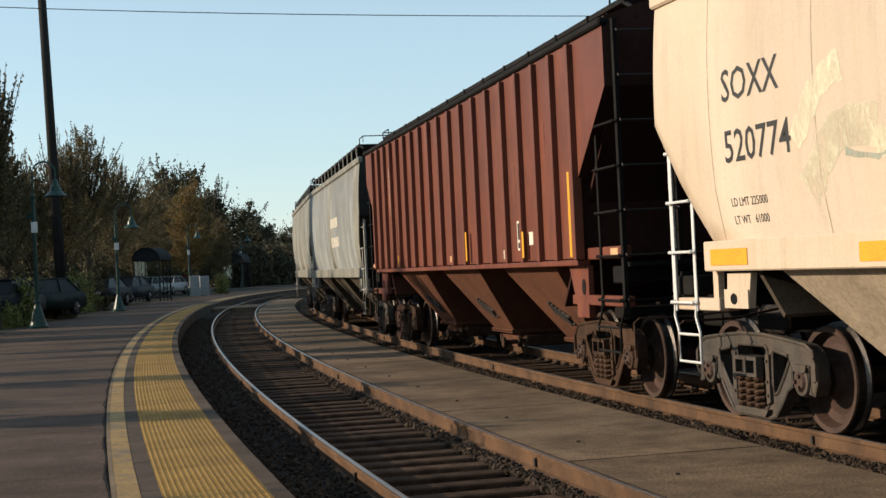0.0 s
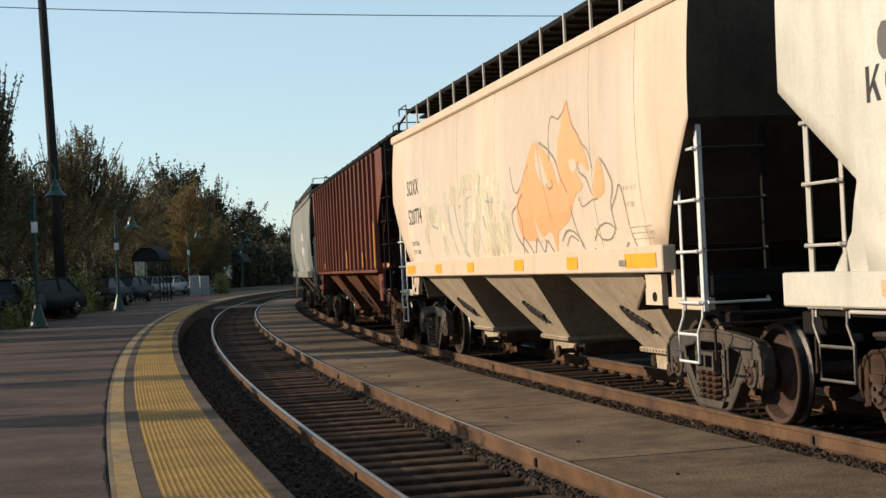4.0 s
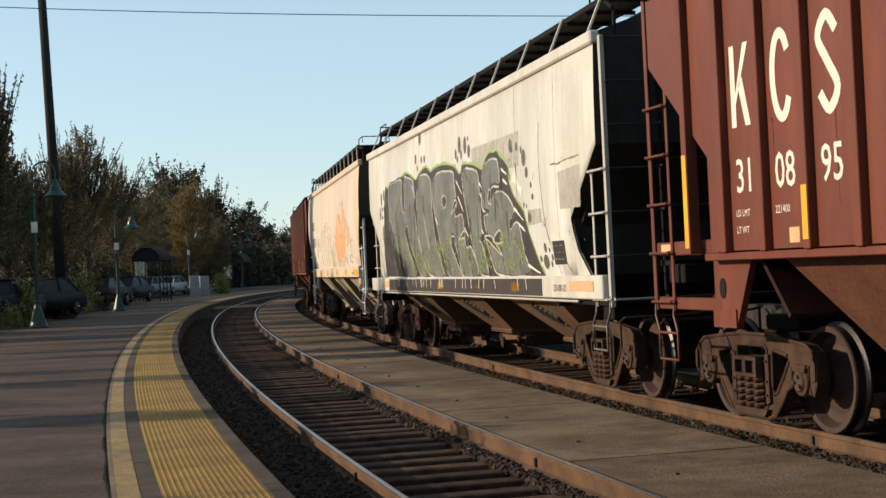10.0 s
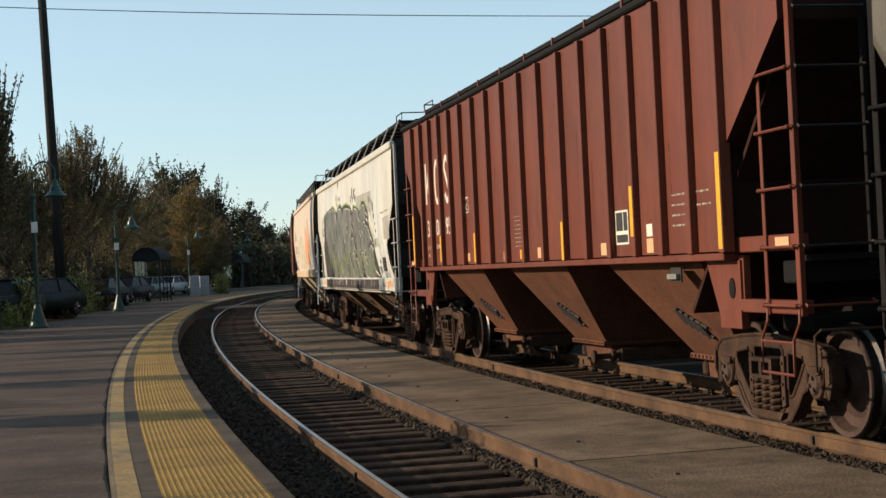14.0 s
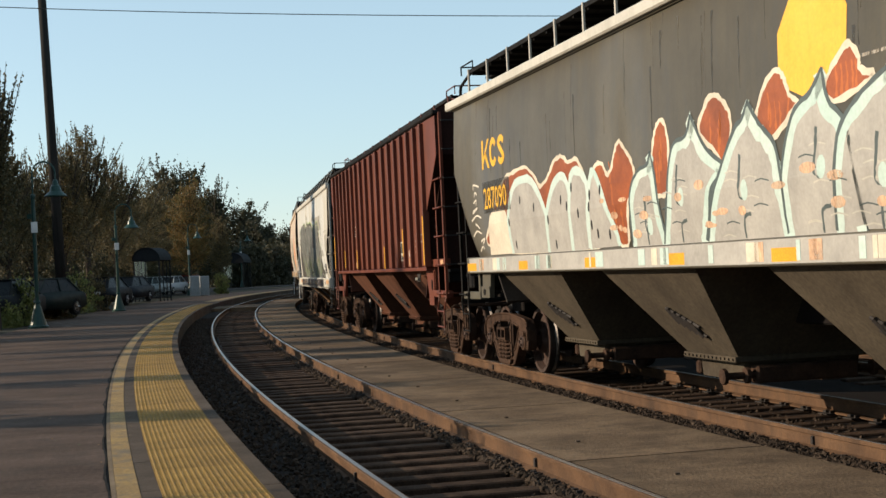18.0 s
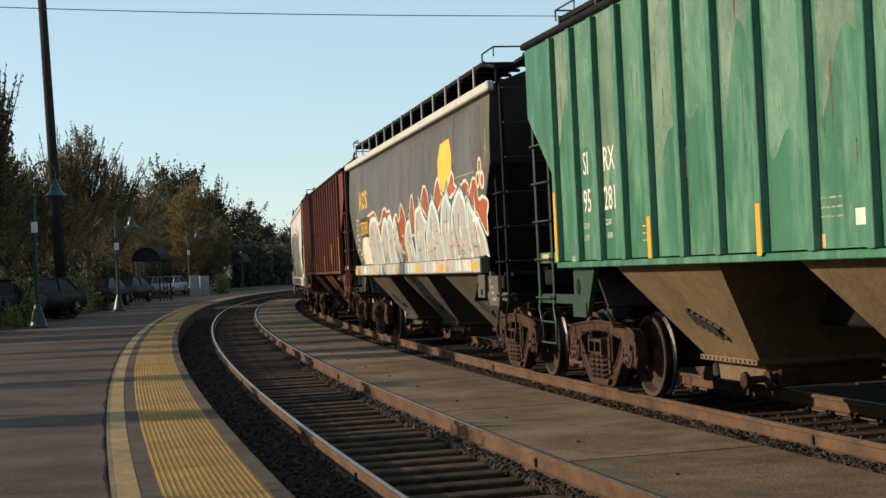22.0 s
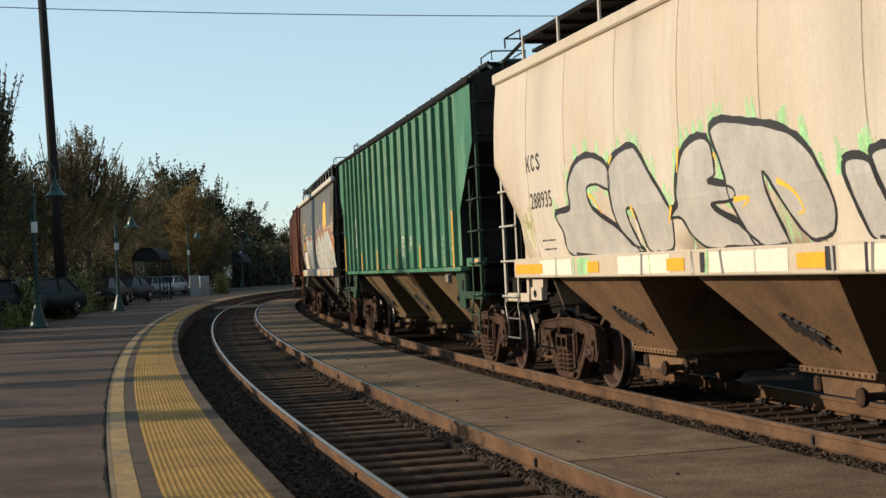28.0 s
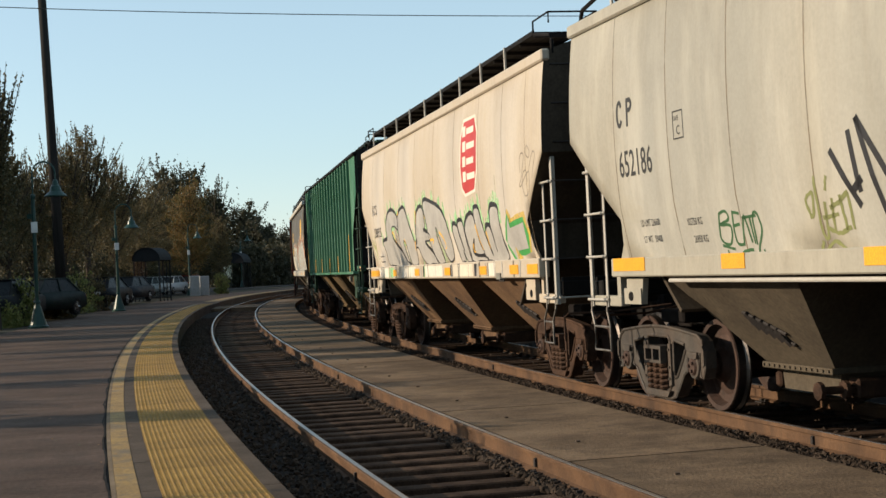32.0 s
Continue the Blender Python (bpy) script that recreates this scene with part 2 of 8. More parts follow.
# ---- ground, platform, strip ----
OFF1 = 4.0137
G2 = 0.7535
bm = bmesh.new()
bmesh.ops.create_grid(bm, x_segments=40, y_segments=40, size=2400)
bmesh.ops.translate(bm, vec=(0, 300, -0.42), verts=bm.verts)
setting("ground", bm, M["ground"], "dry earth and grass reaching to the horizon")

bm = bmesh.new()
sweep(bm, [(5.9, -0.41), (-26.0, -0.4), (-24.0, -0.30), (-0.6, -0.2), (1.52, -0.22), (1.53, -0.26), (3.0, -0.26), (3.2, -0.24), (4.66, -0.25), (4.84, -0.155), (5.62, -0.15)], -30, 300, 2.0)
setting("ballast_bed", bm, M["ballast"], "dark grey crushed stone bed under the tracks")

PLAT = 0.20
bm = bmesh.new()
sweep(bm, [(5.76, PLAT - 0.03), (5.76, -0.5), (10.8, -0.5), (10.8, PLAT), (6.735, PLAT), (6.735, PLAT - 0.03)], -30, 190, 1.0)
platform = setting("platform", bm, M["platform"], "worn grey-brown concrete station platform")


def strip_piece(name, o0, o1, s0, s1, z0, z1, mt, parent, step=1.0):
    b = bmesh.new()
    sweep(b, [(o0, z0), (o1, z0), (o1, z1), (o0, z1)], s0, s1, step)
    return part(name, b, mt, parent)


edge = thing("platform_edge", "concrete platform edge with joints beside the near track", "platform edge", kind="structure")
s = -26.5
while s < 60:
    strip_piece("edge_block", 5.64, 5.758, s + 0.006, s + 2.494, -0.45, PLAT + 0.004, M["edge"], edge, 0.62)
    s += 2.5
s = -26.24
while s < 60:
    strip_piece("edge_band", 6.405, 6.535, s + 0.008, s + 1.52, PLAT - 0.04, PLAT + 0.001 * (round(s) % 3), M["edge"], edge)
    s += 1.53
strip_piece("bare_edge", 6.682, 6.715, -26.5, 60, PLAT - 0.04, PLAT + 0.002, M["bare"], edge)
strip_piece("yellow_line", 6.535, 6.68, -26.5, 60, PLAT - 0.04, PLAT + 0.003, M["line"], edge)
strip_piece("joint", 6.715, 6.735, -26.5, 60, PLAT - 0.04, PLAT - 0.012, M["groove"], edge)
crack = bmesh.new()
rc = random.Random(31)
last = None
for i in range(500):
    s, o = -12 + i * 0.1, 6.738 + 0.012 * math.sin(i * 0.31) + rc.uniform(-0.006, 0.006)
    w = rc.uniform(0.004, 0.011)
    pair = [crack.verts.new(spot(s, o + w, PLAT + 0.003)), crack.verts.new(spot(s, o - w, PLAT + 0.003))]
    if last:
        crack.faces.new((last[0], last[1], pair[1], pair[0]))
    last = pair
part("crack", crack, M["groove"], edge, "dark crack beside the yellow line")
far_edge = thing("platform_edge", "far platform edge painted with a yellow line", "platform edge", kind="structure")
strip_piece("edge_block", 5.64, 5.95, 66, 190, -0.45, PLAT + 0.004, M["edge"], far_edge, 2)
strip_piece("yellow_line", 5.95, 6.735, 66, 190, PLAT - 0.04, PLAT + 0.003, M["line"], far_edge, 2)

tactile = thing("tactile_paving", "yellow tactile warning tiles with rows of small domes along the platform edge", "tactile paving", kind="structure")
TW, TL = 0.645, 0.61
bm = bmesh.new()
box(bm, -TL / 2 + 0.002, TL / 2 - 0.002, -TW / 2, TW / 2, -0.03, 0.004)
for i in range(11):
    for j in range(16):
        lathe(bm, [(0.0125, 0.004), (0.0105, 0.0085), (0.005, 0.0105)], 6, "z", (-TL / 2 + (i + 0.5) * TL / 11, -TW / 2 + (j + 0.5) * TW / 16, 0))
for f in bm.faces:
    f.material_index = 0 if f.calc_center_median().z > 0.0045 else 1
tile = mesh_of(bm, [M["yellow"], M["grime"]])
s = -26.42
while s < 60:
    put("tile", tile, tactile, along(s, 6.081, PLAT))
    s += TL

strip = thing("track_strip", "concrete slabs paving the space between the two tracks", "paving", kind="structure")
s = -27.5
while s < 76:
    strip_piece("slab", 1.50, 3.165, s + 0.022, s + 4.478, -0.3, -0.012 - 0.006 * (round(s * 2) % 3), M["slab"], strip, 0.9)
    if s < 40:
        for a in (1.1, 3.4):
            strip_piece("anchor_plug", 2.70, 2.735, s + a, s + a + 0.035, -0.03, -0.010, M["edge"], strip, 0.1)
    s += 4.5
strip_piece("seal", 3.17, 3.212, -27.5, 76, -0.3, -0.045, M["rubber"], strip, 1)
cross = thing("track_crossing", "pale concrete crossing panels laid across the near track", "crossing", kind="structure")
for a, b2 in ((4.85, 5.64), (3.33, 4.69)):
    strip_piece("panel", a, b2, 56.5, 62.5, -0.25, 0.0, M["slab"], cross)
strip_piece("panel", 5.64, 6.73, 60.2, 66, -0.25, PLAT, M["platform"], cross)


# ---- tracks ----
RAILP = [(-0.07, -0.17), (0.07, -0.17), (0.07, -0.155), (0.012, -0.135), (0.012, -0.045), (0.036, -0.035), (0.037, -0.012), (0.03, -0.002), (-0.03, -0.002), (-0.037, -0.012), (-0.036, -0.035), (-0.012, -0.045), (-0.012, -0.135), (-0.07, -0.155)]
tie_bm = bmesh.new()
box(tie_bm, -0.11, 0.11, -1.28, 1.28, -0.36, -0.172, 0.012)
TIE = mesh_of(tie_bm, M["tie"])
fix_bm = bmesh.new()
box(fix_bm, -0.09, 0.09, -0.17, 0.17, -0.174, -0.16)
for a in (-0.05, 0.05):
    for b2 in (-0.09, 0.09):
        box(fix_bm, a - 0.012, a + 0.012, b2 - 0.03, b2 + 0.02, -0.16, -0.135)
box(fix_bm, 0.10, 0.15, 0.02, 0.085, -0.175, -0.145)
box(fix_bm, -0.15, -0.10, -0.085, -0.02, -0.175, -0.145)
PLATE = mesh_of(fix_bm, M["truckdark"])


def track(name, off, label):
    tr = thing(name, label, "railway track", kind="structure")
    for side in (1, -1):
        b = bmesh.new()
        sweep(b, [(off + side * G2 + o, z) for o, z in RAILP], -30, 300, 0.75)
        r = part("rail", b, M["rail"], tr, "rusty steel rail", smooth=False)
        b = bmesh.new()
        sweep(b, [(off + side * G2 - 0.022, -0.004), (off + side * G2 + 0.018, -0.004), (off + side * G2 + 0.016, 0.0), (off + side * G2 - 0.02, 0.0)], -30, 300, 0.75)
        part("running_surface", b, M["railtop"], r, "polished top of the rail")
        for sj in (-4.45, 6.6, 18.4):
            b = bmesh.new()
            for e in (-1, 1):
                sweep(b, [(off + side * G2 + e * 0.014, -0.13), (off + side * G2 + e * 0.034, -0.125), (off + side * G2 + e * 0.034, -0.06), (off + side * G2 + e * 0.014, -0.05)], sj - 0.02, sj + 0.02, 0.02)
            part("weld_collar", b, M["truckdark"], r)
    rnd = random.Random(len(name))
    for i in range(174 if off > -1 else 124):
        s = -26.48 + i * 0.52
        put("tie", TIE, tr, along(s, off + rnd.uniform(-0.04, 0.04), rnd.uniform(-0.012, 0.006)) @ Matrix.Rotation(rnd.uniform(-0.03, 0.03), 4, "Z"))
        if s < 26 and off > -1:
            for side in (1, -1):
                put("tie_plate", PLATE, tr, along(s, off + side * G2, 0))
    return tr


track("railway_track", OFF1, "near track with rusty rails on old wooden ties")
track("railway_track", 0.0, "far track with rusty rails on wooden ties, under the train")


track("railway_track", -OFF1, "third track with rusty rails, half hidden behind the train")


def pebbles(name, n, s0, s1, bands, zf, seed, label, smin=0.018, smax=0.04):
    """Loose stones, joined: stuff."""
    rnd = random.Random(seed)
    base = [(0, 0, 1), (0.9, 0.1, 0.3), (-0.2, 0.9, 0.25), (-0.8, -0.3, 0.35), (0.2, -0.85, 0.2), (0, 0, -0.9)]
    tri = [(0, 1, 2), (0, 2, 3), (0, 3, 4), (0, 4, 1), (5, 2, 1), (5, 3, 2), (5, 4, 3), (5, 1, 4)]
    vs, fs = [], []
    for _ in range(n):
        o0, o1 = rnd.choice(bands)
        s = s0 + (s1 - s0) * rnd.random() ** 1.6
        o = rnd.uniform(o0, o1)
        p = spot(s, o, zf(o) + rnd.uniform(-0.01, 0.02))
        q = Euler((rnd.uniform(0, 6), rnd.uniform(0, 6), rnd.uniform(0, 6))).to_matrix()
        sz = rnd.uniform(smin, smax)
        k = len(vs)
        vs += [p + q @ (Vector(c) * sz * rnd.uniform(0.7, 1.2)) for c in base]
        fs += [tuple(k + a for a in t) for t in tri]
    me = bpy.data.meshes.new("m")
    me.from_pydata([tuple(v) for v in vs], [], fs)
    me.materials.append(M["stone"])
    return tagged(put(name, me), label, "ballast", "", "stuff")


pebbles("ballast_stones", 26000, -9, 45, [(4.8, 5.6), (3.3, 4.7), (3.3, 4.7), (3.2, 3.32)], lambda o: -0.235 - 0.03 * math.sin((o - 3.3) * 2.2) if o < 4.75 else -0.15, 3, "loose dark ballast stones between the near rails and beside the platform")
pebbles("ballast_stones", 14000, -9.5, 24, [(0.84, 1.49), (0.84, 1.1)], lambda o: -0.175, 14, "loose ballast stones banked against the far track's rail", 0.02, 0.05)
pebbles("ballast_stones", 5000, -9.5, 24, [(3.30, 3.48)], lambda o: -0.18, 15, "loose ballast stones banked against the near track's rail", 0.02, 0.05)
pebbles("ballast_stones", 9000, -9, 30, [(-0.7, 0.7), (0.8, 1.5), (-1.49, -0.8)], lambda o: -0.205, 4, "loose dark ballast stones between the far rails")


# ---- the train ----
CARS, WHEELSETS = [], []


def wheel_mesh():
    b = bmesh.new()
    for e in (1, -1):
        f = lambda y: e * y
        prof = [(0.10, f(0.82)), (0.14, f(0.81)), (0.18, f(0.74)), (0.30, f(0.70)), (0.375, f(0.705)), (0.405, f(0.795)), (0.45, f(0.80)), (0.457, f(0.785)), (0.457, f(0.71)), (0.487, f(0.685)), (0.487, f(0.665)), (0.40, f(0.66)), (0.36, f(0.672)), (0.18, f(0.69)), (0.13, f(0.66)), (0.10, f(0.66))]
        lathe(b, prof, 36, "y")
    lathe(b, [(0.085, -0.9), (0.085, -0.66), (0.08, 0.0), (0.085, 0.66), (0.085, 0.9)], 12, "y")
    for f in b.faces:
        c = f.calc_center_median()
        r = math.hypot(c.x, c.z)
        if r > 0.4535 and 0.67 < abs(c.y) < 0.81:
            f.material_index = 1
    for e in (1, -1):
        lathe(b, [(0.07, e * 0.9), (0.095, e * 0.92), (0.095, e * 1.06), (0.075, e * 1.085)], 14, "y")
        for k in range(3):
            a = k * 2.0944
            lathe(b, [(0.018, e * 1.08), (0.018, e * 1.105)], 6, "y", (0.045 * math.cos(a), 0, 0.055 * math.sin(a)))
    return mesh_of(b, [M["wheel"], M["tread"]])


def cast(b, outer, holes, y0, y1, rim=0.018):
    """A cast plate with openings, between y0 and y1, with a rounded flange along all its edges."""
    loops = [[Vector((x, z, 0)) for x, z in q] for q in [outer] + holes]
    flatpts = [v for q in loops for v in q]
    for y, flip in ((y0, False), (y1, True)):
        vs = [b.verts.new((v.x, y, v.y)) for v in flatpts]
        for t in geometry.tessellate_polygon(loops):
            b.faces.new([vs[k] for k in (t[::-1] if flip else t)])
    for q in loops:
        n = len(q)
        a = [b.verts.new((v.x, y0, v.y)) for v in q]
        c = [b.verts.new((v.x, y1, v.y)) for v in q]
        for k in range(n):
            b.faces.new((a[k], a[(k + 1) % n], c[(k + 1) % n], c[k]))
        ring = [(v.x, y1, v.y) for v in q]
        tube(b, ring + ring[:2], rim, 6, False)
    return b


def frame_mesh():
    """A cast side frame: arched top chord, two side windows, bolster opening, pedestal jaws; at y 0.93 to 1.07."""
    b = bmesh.new()
    right = [(0.30, 0.10), (0.41, 0.125), (0.52, 0.23), (0.64, 0.37), (0.725, 0.40), (0.74, 0.585), (1.03, 0.585), (1.035, 0.36), (1.10, 0.35), (1.15, 0.45), (1.15, 0.60), (1.09, 0.71), (0.98, 0.765), (0.78, 0.785), (0.50, 0.81), (0.2, 0.83)]
    outer = right + [(-x, z) for x, z in right[::-1]]
    hole = [(0.66, 0.665), (0.42, 0.70), (0.385, 0.665), (0.375, 0.40), (0.40, 0.31), (0.46, 0.335), (0.60, 0.50), (0.68, 0.61)]
    mid = [(-0.29, 0.70), (-0.25, 0.735), (0.25, 0.735), (0.29, 0.70), (0.29, 0.22), (0.25, 0.18), (-0.25, 0.18), (-0.29, 0.22)]
    cast(b, outer, [hole, [(-x, z) for x, z in hole[::-1]], mid], 0.93, 1.045)
    # spring seat, bearing adapters and cups, bolster guides
    plate(b, [(-0.33, 0.175), (0.33, 0.175), (0.27, 0.11), (-0.27, 0.11)], 0.86, 1.09)
    for e in (1, -1):
        plate(b, [(e * 1.01, 0.60), (e * 0.77, 0.60), (e * 0.79, 0.545), (e * 0.84, 0.53), (e * 0.94, 0.53), (e * 0.99, 0.545)], 0.90, 1.075)
        lathe(b, [(0.10, 0.86), (0.135, 0.88), (0.135, 1.03), (0.12, 1.06), (0.08, 1.065)], 16, "y", (e * 0.889, 0, 0.457))
        plate(b, [(e * 0.29, 0.66), (e * 0.355, 0.66), (e * 0.355, 0.24), (e * 0.29, 0.22)], 1.045, 1.075)
        for z in (0.30, 0.42, 0.60):
            lathe(b, [(0.014, 1.07), (0.014, 1.09)], 6, "y", (e * 0.32, 0, z))
        plate(b, [(e * 1.12, 0.67), (e * 1.16, 0.62), (e * 1.16, 0.48), (e * 1.125, 0.46)], 1.0, 1.07)
    # bolster end with two pockets
    for x0, x1, z0, z1 in ((-0.22, 0.22, 0.60, 0.635), (-0.22, 0.22, 0.455, 0.485), (-0.22, -0.185, 0.485, 0.60), (-0.02, 0.02, 0.485, 0.60), (0.185, 0.22, 0.485, 0.60)):
        plate(b, [(x0, z0), (x1, z0), (x1, z1), (x0, z1)], 1.06, 1.13)
    return mesh_of(b, M["truck"])


def spring_mesh():
    b = bmesh.new()
    pts = [(0.066 * math.cos(a), 0.066 * math.sin(a), 0.19 + 0.26 * a / (2 * math.pi * 4.5)) for a in (2 * math.pi * i / 9 for i in range(41))]
    tube(b, pts, 0.021, 5)
    return mesh_of(b, M["truck"])


def bolster_mesh():
    b = bmesh.new()
    box(b, -0.22, 0.22, -1.02, 1.02, 0.45, 0.62, 0.03)
    box(b, -0.20, 0.20, 0.9, 1.07, 0.455, 0.63, 0.02)
    box(b, -0.25, 0.25, -0.3, 0.3, 0.6, 0.78, 0.03)
    for e in (1, -1):
        tube(b, [(e * 0.38, -0.8, 0.30), (e * 0.38, 0.8, 0.30)], 0.04, 8)
        for y in (-0.74, 0.74):
            box(b, e * 0.40 - 0.03, e * 0.40 + 0.03, y - 0.06, y + 0.06, 0.22, 0.52, 0.01)
    return mesh_of(b, M["truckdark"])


WHEEL, SIDE, SPRING, BOLSTER = wheel_mesh(), frame_mesh(), spring_mesh(), bolster_mesh()
SIDE_GREY = SIDE.copy()
SIDE_GREY.materials[0] = M["truckgrey"]


def truck(car, x, grey=False):
    tr = put("truck", BOLSTER, car, Matrix.Translation((x, 0, 0)), "cast steel truck with coil springs")
    for e in (1, -1):
        put("side_frame", SIDE_GREY if grey else SIDE, tr, Matrix.Rotation(0 if e > 0 else math.pi, 4, "Z"))
        for cx in (-0.16, 0.0, 0.16):
            for cy in ((0.94, 1.04) if e > 0 else (1.0,)):
                put("spring", SPRING, tr, Matrix.Translation((cx, e * cy, 0)))
        w = put("wheelset", WHEEL, tr, Matrix.Translation((e * 0.889, 0, 0.457)), "steel wheels with polished treads on an axle")
        WHEELSETS.append((w, e * 0.889))
    return tr


class Shape:
    """The outline of a car's body: half lengths at top and sill, knee height, sill heights, eave and bulge."""

    def __init__(self, top, low, knee, sill0, sill1, eave, bulge, width=1.50, step=None, reach=None, back=None, tail=None):
        self.step = step or sill1
        self.reach = reach or low
        self.back, self.tail = back, tail
        self.top, self.low, self.knee, self.sill0, self.sill1, self.eave, self.bulge, self.width = top, low, knee, sill0, sill1, eave, bulge, width

    def side(self, z):
        """How far out the side stands at height z."""
        u = (z - self.sill1) / (self.eave - self.sill1)
        u = min(1, max(0, u))
        return self.width + self.bulge * (1 - (2 * u - 1.05) ** 2) - (0.035 * max(0, 0.2 - u) / 0.2 if self.bulge else 0)

    def rows(self):
        return [self.sill1 + (self.eave - self.sill1) * k / 10 for k in range(11)]

    def skin(self, z):
        """The side as it is built, straight between its rows."""
        if not self.bulge:
            return self.side(z)
        r = self.rows()
        return float(np.interp(z, r, [self.side(v) for v in r]))

    def floor(self, x):
        a = abs(x)
        return self.sill1 if a <= self.low else self.step + (self.knee - self.step) * min(1, (a - self.low) / (self.top - self.low))


def shell(sh):
    """Sides, roof and end sheets of one car as one closed skin."""
    b = bmesh.new()
    xs = [-sh.top, -sh.top + 0.02, -sh.low - 0.002] + [-sh.top + (sh.top - sh.low) * k / 4 for k in (1, 2, 3, 4)] + [-sh.low + 2 * sh.low * k / 12 for k in range(1, 12)]
    xs = sorted(set(xs + [-x for x in xs]))
    nz = 10 if sh.bulge else 2
    rings = []
    for x in xs:
        z0 = sh.floor(x)
        left = [(sh.side(z0 + (sh.eave - z0) * k / nz), z0 + (sh.eave - z0) * k / nz) for k in range(nz + 1)]
        roof = [(sh.width - 0.03, sh.eave + 0.06), (0.95, sh.eave + 0.24), (0.4, sh.eave + 0.33)]
        prof = left + roof + [(-y, z) for y, z in roof[::-1]] + [(-y, z) for y, z in left[::-1]]
        rings.append([b.verts.new((x, y, z)) for y, z in prof])
    m = len(rings[0])
    for p, q in zip(rings, rings[1:]):
        for k in range(m):
            f = b.faces.new((p[k], q[k], q[(k + 1) % m], p[(k + 1) % m]))
            f.smooth = bool(sh.bulge) and k < nz
            # faces at the ends take a darker colour that holds their shade
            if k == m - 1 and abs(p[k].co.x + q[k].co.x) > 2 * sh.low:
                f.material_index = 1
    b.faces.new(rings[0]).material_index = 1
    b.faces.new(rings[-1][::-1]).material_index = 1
    return b


def hopper(car, x, sh, mt, z1=0.62, top=1.28):
    """One discharge bay: sloping sheets down to a gate."""
    b = bmesh.new()
    zt = sh.sill0 + 0.02
    w = 1.44
    t = [b.verts.new(p) for p in ((x - top, -w, zt), (x + top, -w, zt), (x + top, w, zt), (x - top, w, zt))]
    g, hw = 0.72, 0.62
    o = [b.verts.new(p) for p in ((x - hw, -g, z1), (x + hw, -g, z1), (x + hw, g, z1), (x - hw, g, z1))]
    for k in range(4):
        b.faces.new((t[k], t[(k + 1) % 4], o[(k + 1) % 4], o[k]))
    b.faces.new(t[::-1])
    b.faces.new(o)
    h = part("hopper_bay", b, mt, car, "sloping hopper sheets over a discharge gate")
    b = bmesh.new()
    box(b, x - hw - 0.03, x + hw + 0.03, -g - 0.05, g + 0.05, z1 - 0.045, z1 + 0.012, 0.008)
    plate(b, [(x - 0.54, z1 - 0.045), (x + 0.54, z1 - 0.045), (x + 0.50, z1 - 0.24), (x - 0.50, z1 - 0.24)], -0.62, 0.62)
    for k in range(13):
        lathe(b, [(0.014, g + 0.05), (0.014, g + 0.064)], 6, "y", (x - hw + 0.02 + k * (2 * hw - 0.04) / 12, 0, z1 - 0.015))
    part("discharge_gate", b, mt, h)
    b = bmesh.new()
    zs = z1 - 0.17
    tube(b, [(x - 0.66, -0.9, zs), (x - 0.66, 0.92, zs)], 0.035, 8)
    for y in (-0.7, 0.66, 0.9):
        lathe(b, [(0.05, y - 0.03), (0.08, y - 0.02), (0.08, y + 0.02), (0.05, y + 0.03)], 8, "y", (x - 0.66, 0, zs))
    box(b, x - 0.74, x - 0.56, -0.5, 0.58, zs - 0.08, zs + 0.09, 0.02)
    part("gate_shaft", b, M["truck"], h)
    b = bmesh.new()
    box(b, x + 0.55, x + 0.66, -0.6, 0.64, zs - 0.06, zs + 0.08, 0.02)
    part("gate_stop", b, M["truck"], h)
    # ribbed vibrator bracket on the slope sheet
    slope = lambda z: g + (w - g) * (z - z1) / (zt - z1)
    b = bmesh.new()
    for k in range(5):
        u, z = x + 0.12 - 0.085 * k, 0.95 - 0.035 * k
        tube(b, [(u + 0.03, slope(z + 0.07) + 0.03, z + 0.07), (u - 0.03, slope(z - 0.08) + 0.035, z - 0.08)], 0.026, 6)
    for dz in (0.045, -0.055):
        tube(b, [(x + 0.2, slope(0.98 + dz) + 0.02, 0.98 + dz), (x - 0.3, slope(0.79 + dz) + 0.02, 0.79 + dz)], 0.018, 6)
    part("vibrator_bracket", b, M["truckdark"], h)
    return h


